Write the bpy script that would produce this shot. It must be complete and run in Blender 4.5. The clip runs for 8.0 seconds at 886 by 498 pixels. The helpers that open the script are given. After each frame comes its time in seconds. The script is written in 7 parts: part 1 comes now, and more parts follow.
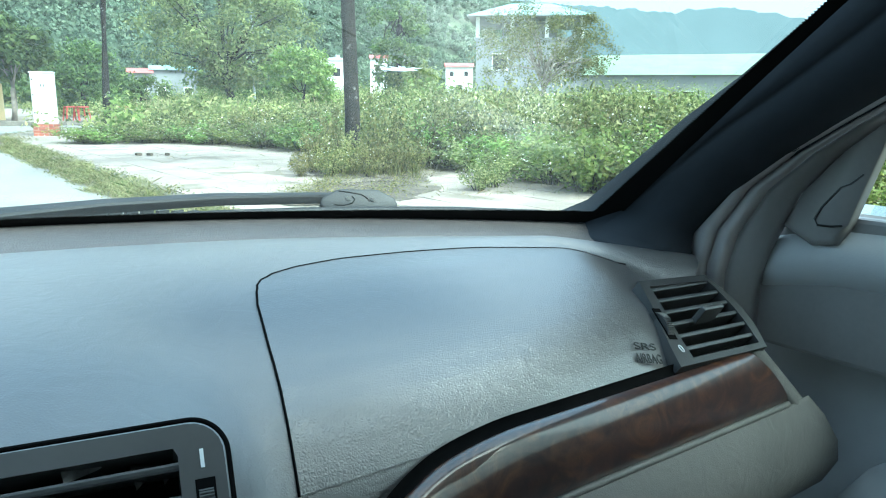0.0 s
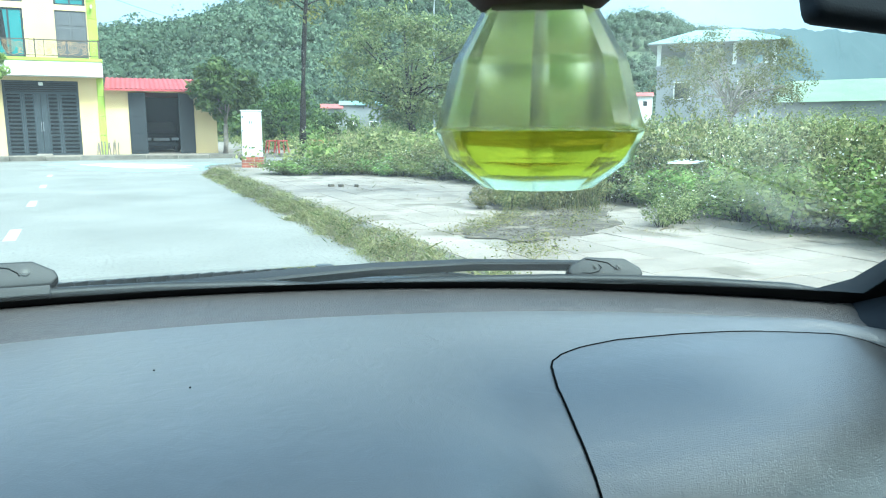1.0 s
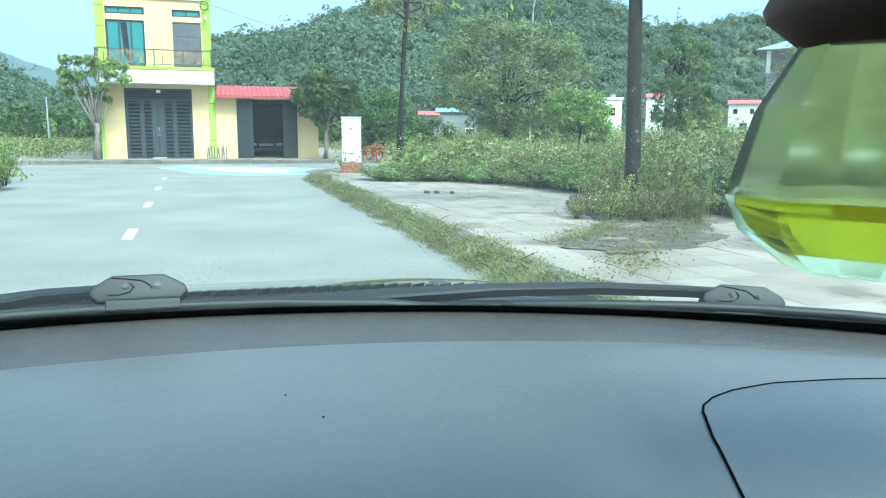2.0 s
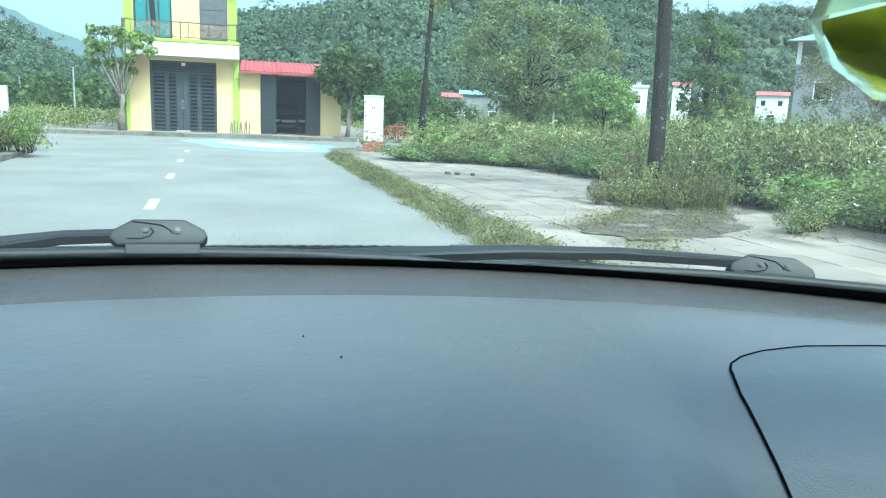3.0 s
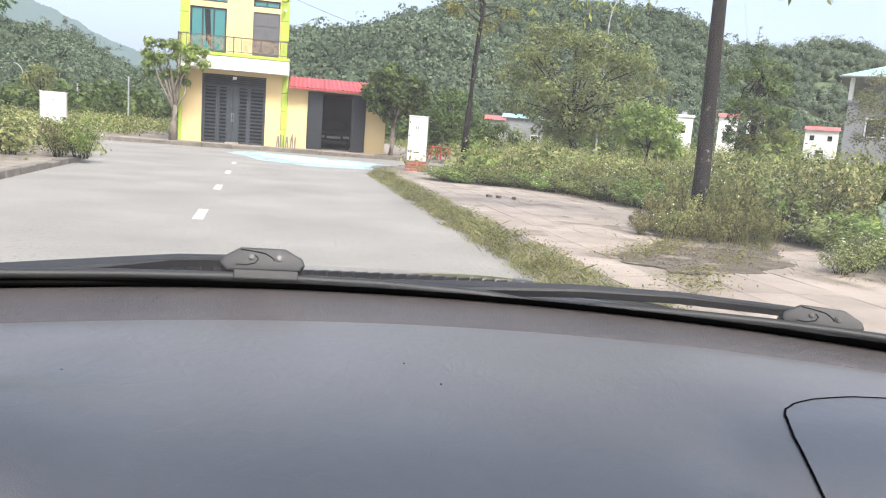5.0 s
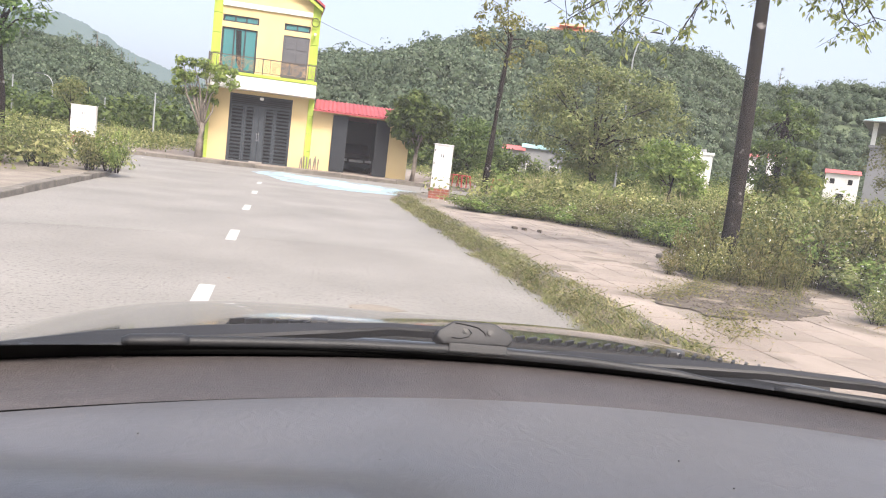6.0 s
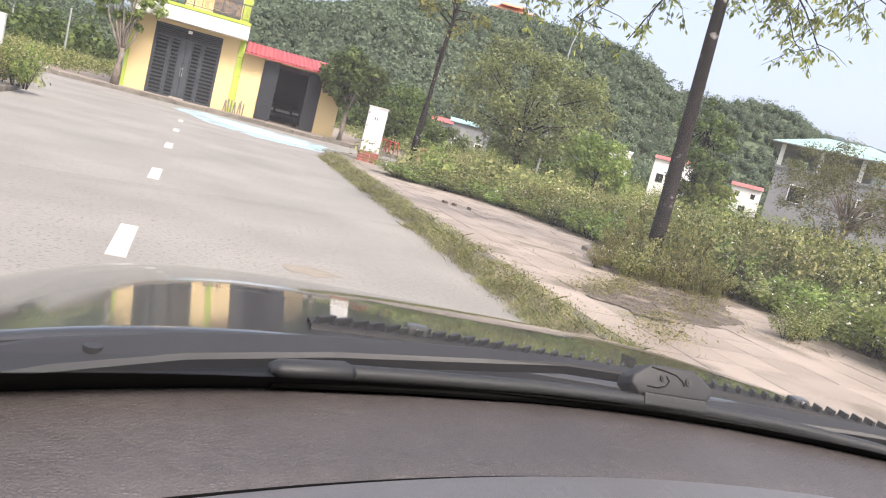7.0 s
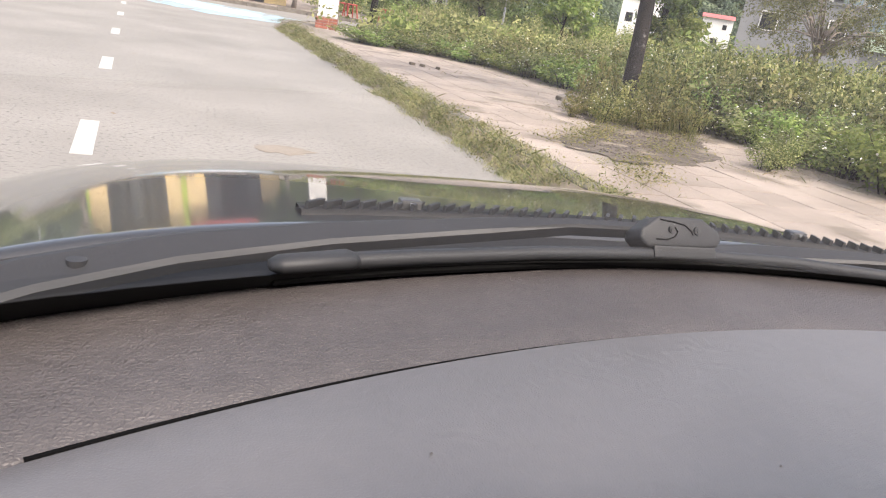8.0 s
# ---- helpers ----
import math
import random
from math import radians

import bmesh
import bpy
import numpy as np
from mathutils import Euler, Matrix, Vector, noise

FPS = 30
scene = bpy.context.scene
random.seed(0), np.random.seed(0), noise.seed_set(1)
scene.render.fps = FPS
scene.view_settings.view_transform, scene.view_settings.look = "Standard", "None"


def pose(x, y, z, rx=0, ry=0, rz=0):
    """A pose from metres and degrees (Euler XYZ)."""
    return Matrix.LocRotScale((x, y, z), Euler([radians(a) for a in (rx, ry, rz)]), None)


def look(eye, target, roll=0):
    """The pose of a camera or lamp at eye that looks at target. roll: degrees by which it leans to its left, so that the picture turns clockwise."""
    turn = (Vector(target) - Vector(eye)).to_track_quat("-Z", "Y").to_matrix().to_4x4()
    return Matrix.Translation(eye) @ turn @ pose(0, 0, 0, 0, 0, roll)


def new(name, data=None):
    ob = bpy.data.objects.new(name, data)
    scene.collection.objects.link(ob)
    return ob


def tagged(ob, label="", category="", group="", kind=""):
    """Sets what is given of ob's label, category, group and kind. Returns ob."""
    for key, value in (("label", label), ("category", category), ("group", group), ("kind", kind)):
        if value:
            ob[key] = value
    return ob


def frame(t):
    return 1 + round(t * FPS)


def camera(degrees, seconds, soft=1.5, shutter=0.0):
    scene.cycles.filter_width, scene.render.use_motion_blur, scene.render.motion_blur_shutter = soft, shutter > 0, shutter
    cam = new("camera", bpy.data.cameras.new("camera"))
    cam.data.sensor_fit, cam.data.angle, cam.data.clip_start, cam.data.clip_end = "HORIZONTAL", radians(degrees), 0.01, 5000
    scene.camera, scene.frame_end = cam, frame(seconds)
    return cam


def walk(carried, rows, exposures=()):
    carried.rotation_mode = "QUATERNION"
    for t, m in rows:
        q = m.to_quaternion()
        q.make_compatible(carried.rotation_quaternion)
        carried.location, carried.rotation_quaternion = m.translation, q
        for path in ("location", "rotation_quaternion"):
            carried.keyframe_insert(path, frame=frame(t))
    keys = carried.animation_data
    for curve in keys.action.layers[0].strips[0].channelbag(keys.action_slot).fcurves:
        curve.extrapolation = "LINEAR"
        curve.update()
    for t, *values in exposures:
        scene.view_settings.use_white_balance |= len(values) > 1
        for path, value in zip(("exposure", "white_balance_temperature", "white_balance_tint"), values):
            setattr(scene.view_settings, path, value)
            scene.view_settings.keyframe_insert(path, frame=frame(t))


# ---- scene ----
# camera and its walk, in the car's own axes: x to the right, y ahead, z up from the road
cam = camera(62.5, 8.0, 1.1)
PATH = [
    (0, (0.047, 0.705, 1.076), (1.181, 2.303, 0.675), 0.5),
    (0.5, (0.025, 0.725, 1.097), (0.978, 2.448, 0.747), 1.0),
    (1, (-0.037, 0.719, 1.12), (0.697, 2.551, 0.798), -0.1),
    (1.5, (-0.055, 0.737, 1.142), (0.507, 2.633, 0.844), -0.3),
    (2, (-0.057, 0.756, 1.129), (0.439, 2.669, 0.825), 0.3),
    (3.5, (-0.062, 0.764, 1.1), (0.362, 2.684, 0.736), 3.0),
    (4, (-0.079, 0.762, 1.108), (0.313, 2.69, 0.752), 3.6),
    (5.5, (-0.169, 0.696, 1.145), (0.159, 2.651, 0.879), 4.9),
    (6, (-0.309, 0.731, 1.162), (0.0, 2.693, 0.927), 6.8),
    (6.5, (-0.448, 0.832, 1.154), (-0.121, 2.793, 0.931), 11.3),
    (7, (-0.506, 0.946, 1.132), (0.047, 2.848, 0.856), 14.6),
    (7.5, (-0.511, 0.97, 1.126), (0.188, 2.789, 0.679), 11.8),
    (8, (-0.511, 0.978, 1.129), (0.145, 2.763, 0.511), 9.7),
]
EXPOSURES = [
    (0.0, 2.42, 5150, -18), (0.5, 2.27, 5100, -17), (1.0, 2.08, 5050, -17), (1.5, 1.84, 5000, -18), (2.0, 1.8, 5000, -18),
    (3.5, 1.82, 5050, -17), (4.0, 1.77, 5350, -13), (4.6, 1.7, 5900, 2), (5.3, 1.74, 6550, 17), (6.5, 1.66, 6650, 18), (8.0, 1.72, 6750, 18),
]
walk(cam, [(t, look(eye, target, roll)) for t, eye, target, roll in PATH], EXPOSURES)

# sky and a hazy sun
SUN_UP, SUN_ROUND = radians(48.5), radians(158)
world = bpy.data.worlds.new("world")
scene.world = world
world.use_nodes = True
wn = world.node_tree
sky = wn.nodes.new("ShaderNodeTexSky")
sky.sky_type, sky.sun_disc = "NISHITA", False
sky.sun_elevation, sky.sun_rotation = SUN_UP, SUN_ROUND
sky.air_density, sky.dust_density, sky.ozone_density = 1.0, 7.0, 1.0
wn.nodes["Background"].inputs[1].default_value = 0.12
veil = wn.nodes.new("ShaderNodeMix")  # thin bright haze over the whole sky
veil.data_type = "RGBA"
veil.inputs["Factor"].default_value = 0.45
veil.inputs["B"].default_value = (3.45, 3.85, 4.55, 1)
wn.links.new(sky.outputs[0], veil.inputs["A"])
wn.links.new(veil.outputs["Result"], wn.nodes["Background"].inputs[0])
sun = new("sun", bpy.data.lights.new("sun", "SUN"))
sun.data.energy, sun.data.angle, sun.data.color = 1.95, radians(16), (1.0, 0.95, 0.87)
sun_way = Vector((math.sin(SUN_ROUND) * math.cos(SUN_UP), math.cos(SUN_ROUND) * math.cos(SUN_UP), math.sin(SUN_UP)))
sun.matrix_world = look(sun_way * 60, (0, 0, 0))


# materials
def material(name, low, high, rough=0.6, scale=6.0, bump=0.2, grain=60.0, metallic=0.0, coat=0.0, per_piece=0.0, depth=0.004, sheen=0.0, spots=None, in_place=False):
    """Two colours mixed by a broad and a fine noise; bump from the fine one; per_piece shifts the value from piece to piece."""
    m = bpy.data.materials.new(name)
    m.use_nodes = True
    nt = m.node_tree
    n, l = nt.nodes, nt.links
    b = n["Principled BSDF"]
    co = n.new("ShaderNodeTexCoord")
    where = n.new("ShaderNodeNewGeometry").outputs["Position"] if in_place else co.outputs["Object"]  # in_place: the pattern runs on from piece to piece
    broad, fine = n.new("ShaderNodeTexNoise"), n.new("ShaderNodeTexNoise")
    broad.inputs["Scale"].default_value, broad.inputs["Detail"].default_value = scale, 5
    fine.inputs["Scale"].default_value, fine.inputs["Detail"].default_value = grain, 4
    for t in (broad, fine):
        l.new(where, t.inputs["Vector"])
    add = n.new("ShaderNodeMath")
    add.operation = "MULTIPLY_ADD"
    add.inputs[1].default_value = 0.35
    l.new(fine.outputs["Fac"], add.inputs[0])
    l.new(broad.outputs["Fac"], add.inputs[2])
    ramp = n.new("ShaderNodeValToRGB")
    ramp.color_ramp.elements[0].position, ramp.color_ramp.elements[1].position = 0.45, 0.92
    ramp.color_ramp.elements[0].color, ramp.color_ramp.elements[1].color = (*low, 1), (*high, 1)
    l.new(add.outputs[0], ramp.inputs["Fac"])
    out = ramp.outputs["Color"]
    if per_piece:
        info, hsv, rng = n.new("ShaderNodeObjectInfo"), n.new("ShaderNodeHueSaturation"), n.new("ShaderNodeMapRange")
        rng.inputs["To Min"].default_value, rng.inputs["To Max"].default_value = 1 - per_piece, 1 + per_piece
        l.new(info.outputs["Random"], rng.inputs["Value"])
        l.new(rng.outputs[0], hsv.inputs["Value"])
        l.new(out, hsv.inputs["Color"])
        out = hsv.outputs["Color"]
    if spots:
        colour, size, cut = spots
        sp, cr, mx = n.new("ShaderNodeTexNoise"), n.new("ShaderNodeMapRange"), n.new("ShaderNodeMix")
        sp.inputs["Scale"].default_value, sp.inputs["Detail"].default_value = size, 6
        l.new(where, sp.inputs["Vector"])
        cr.inputs["From Min"].default_value, cr.inputs["From Max"].default_value = cut, cut + 0.08
        l.new(sp.outputs["Fac"], cr.inputs["Value"])
        mx.data_type = "RGBA"
        mx.inputs["B"].default_value = (*colour, 1)
        l.new(out, mx.inputs["A"])
        l.new(cr.outputs[0], mx.inputs["Factor"])
        out = mx.outputs["Result"]
    l.new(out, b.inputs["Base Color"])
    b.inputs["Roughness"].default_value, b.inputs["Metallic"].default_value = rough, metallic
    b.inputs["Coat Weight"].default_value, b.inputs["Coat Roughness"].default_value = coat, 0.04
    b.inputs["Sheen Weight"].default_value = sheen
    if bump:
        bp = n.new("ShaderNodeBump")
        bp.inputs["Strength"].default_value, bp.inputs["Distance"].default_value = bump, depth
        l.new(add.outputs[0], bp.inputs["Height"])
        l.new(bp.outputs[0], b.inputs["Normal"])
    return m


def grained(name, low, high, rough=0.5, cell=640.0, strength=0.25, creases=0.55, deep=1.0, folds=55.0):
    """Moulded plastic with a leather grain: small cells, longer creases and a slow change of gloss."""
    m = material(name, low, high, rough, 5.0, 0, 90.0)
    n, l = m.node_tree.nodes, m.node_tree.links
    b = n["Principled BSDF"]
    co = n["Texture Coordinate"]
    v, w = n.new("ShaderNodeTexVoronoi"), n.new("ShaderNodeTexNoise")
    v.feature = "DISTANCE_TO_EDGE"
    v.inputs["Scale"].default_value = cell
    w.inputs["Scale"].default_value, w.inputs["Detail"].default_value, w.inputs["Distortion"].default_value = folds, 6, 1.5
    big = n.new("ShaderNodeTexNoise")
    big.inputs["Scale"].default_value, big.inputs["Detail"].default_value = 9.0, 3
    for t in (v, w, big):
        l.new(co.outputs["Object"], t.inputs["Vector"])
    b1, b2 = n.new("ShaderNodeBump"), n.new("ShaderNodeBump")
    b1.inputs["Strength"].default_value, b1.inputs["Distance"].default_value = strength, 0.0009 * deep
    b2.inputs["Strength"].default_value, b2.inputs["Distance"].default_value = creases, 0.0012 * deep
    l.new(v.outputs["Distance"], b1.inputs["Height"])
    l.new(w.outputs["Fac"], b2.inputs["Height"])
    l.new(b1.outputs[0], b2.inputs["Normal"])
    l.new(b2.outputs[0], b.inputs["Normal"])
    r = n.new("ShaderNodeMapRange")
    r.inputs["To Min"].default_value, r.inputs["To Max"].default_value = rough - 0.1, rough + 0.13
    l.new(big.outputs["Fac"], r.inputs["Value"])
    l.new(r.outputs[0], b.inputs["Roughness"])
    return m


def leafy(name, colours, through_light=0.35, rough=0.5, patch=0.9):
    """Leaves: the colour changes from leaf to leaf, and light comes through them."""
    m = bpy.data.materials.new(name)
    m.use_nodes = True
    n, l = m.node_tree.nodes, m.node_tree.links
    b, out = n["Principled BSDF"], n["Material Output"]
    geo, ramp = n.new("ShaderNodeNewGeometry"), n.new("ShaderNodeValToRGB")
    while len(ramp.color_ramp.elements) < len(colours):
        ramp.color_ramp.elements.new(0.5)
    for i, c in enumerate(colours):
        ramp.color_ramp.elements[i].position = i / (len(colours) - 1)
        ramp.color_ramp.elements[i].color = (*c, 1)
    l.new(geo.outputs["Random Per Island"], ramp.inputs["Fac"])
    info, hsv, vr, hr, vn, vm = (n.new("ShaderNode" + k) for k in ("ObjectInfo", "HueSaturation", "MapRange", "MapRange", "TexNoise", "Math"))
    vn.inputs["Scale"].default_value = patch
    pos = n.new("ShaderNodeNewGeometry")
    l.new(pos.outputs["Position"], vn.inputs["Vector"])
    vr.inputs["From Min"].default_value, vr.inputs["From Max"].default_value = 0.3, 0.7
    vr.inputs["To Min"].default_value, vr.inputs["To Max"].default_value = 0.72, 1.35
    hr.inputs["To Min"].default_value, hr.inputs["To Max"].default_value = 0.475, 0.515
    l.new(vn.outputs["Fac"], vr.inputs["Value"])
    l.new(info.outputs["Random"], hr.inputs["Value"])
    vm.operation = "MULTIPLY_ADD"
    vm.inputs[1].default_value = 0.5
    l.new(info.outputs["Random"], vm.inputs[0])
    vm.inputs[2].default_value = 0.75
    vk = n.new("ShaderNodeMath")
    vk.operation = "MULTIPLY"
    l.new(vm.outputs[0], vk.inputs[0])
    l.new(vr.outputs[0], vk.inputs[1])
    l.new(vk.outputs[0], hsv.inputs["Value"])
    l.new(hr.outputs[0], hsv.inputs["Hue"])
    l.new(ramp.outputs[0], hsv.inputs["Color"])
    ramp = hsv
    l.new(ramp.outputs[0], b.inputs["Base Color"])
    b.inputs["Roughness"].default_value = rough
    tr, mix = n.new("ShaderNodeBsdfTranslucent"), n.new("ShaderNodeMixShader")
    l.new(ramp.outputs[0], tr.inputs["Color"])
    mix.inputs[0].default_value = through_light
    l.new(b.outputs[0], mix.inputs[1])
    l.new(tr.outputs[0], mix.inputs[2])
    l.new(mix.outputs[0], out.inputs["Surface"])
    return m


def plain(name, colour, rough=0.5, metallic=0.0, coat=0.0):
    """Small smooth parts, with a faint unevenness of gloss."""
    return material(name, tuple(c * 0.88 for c in colour), tuple(min(1, c * 1.08) for c in colour), rough, 30.0, 0.05, 300.0, metallic, coat, depth=0.001)


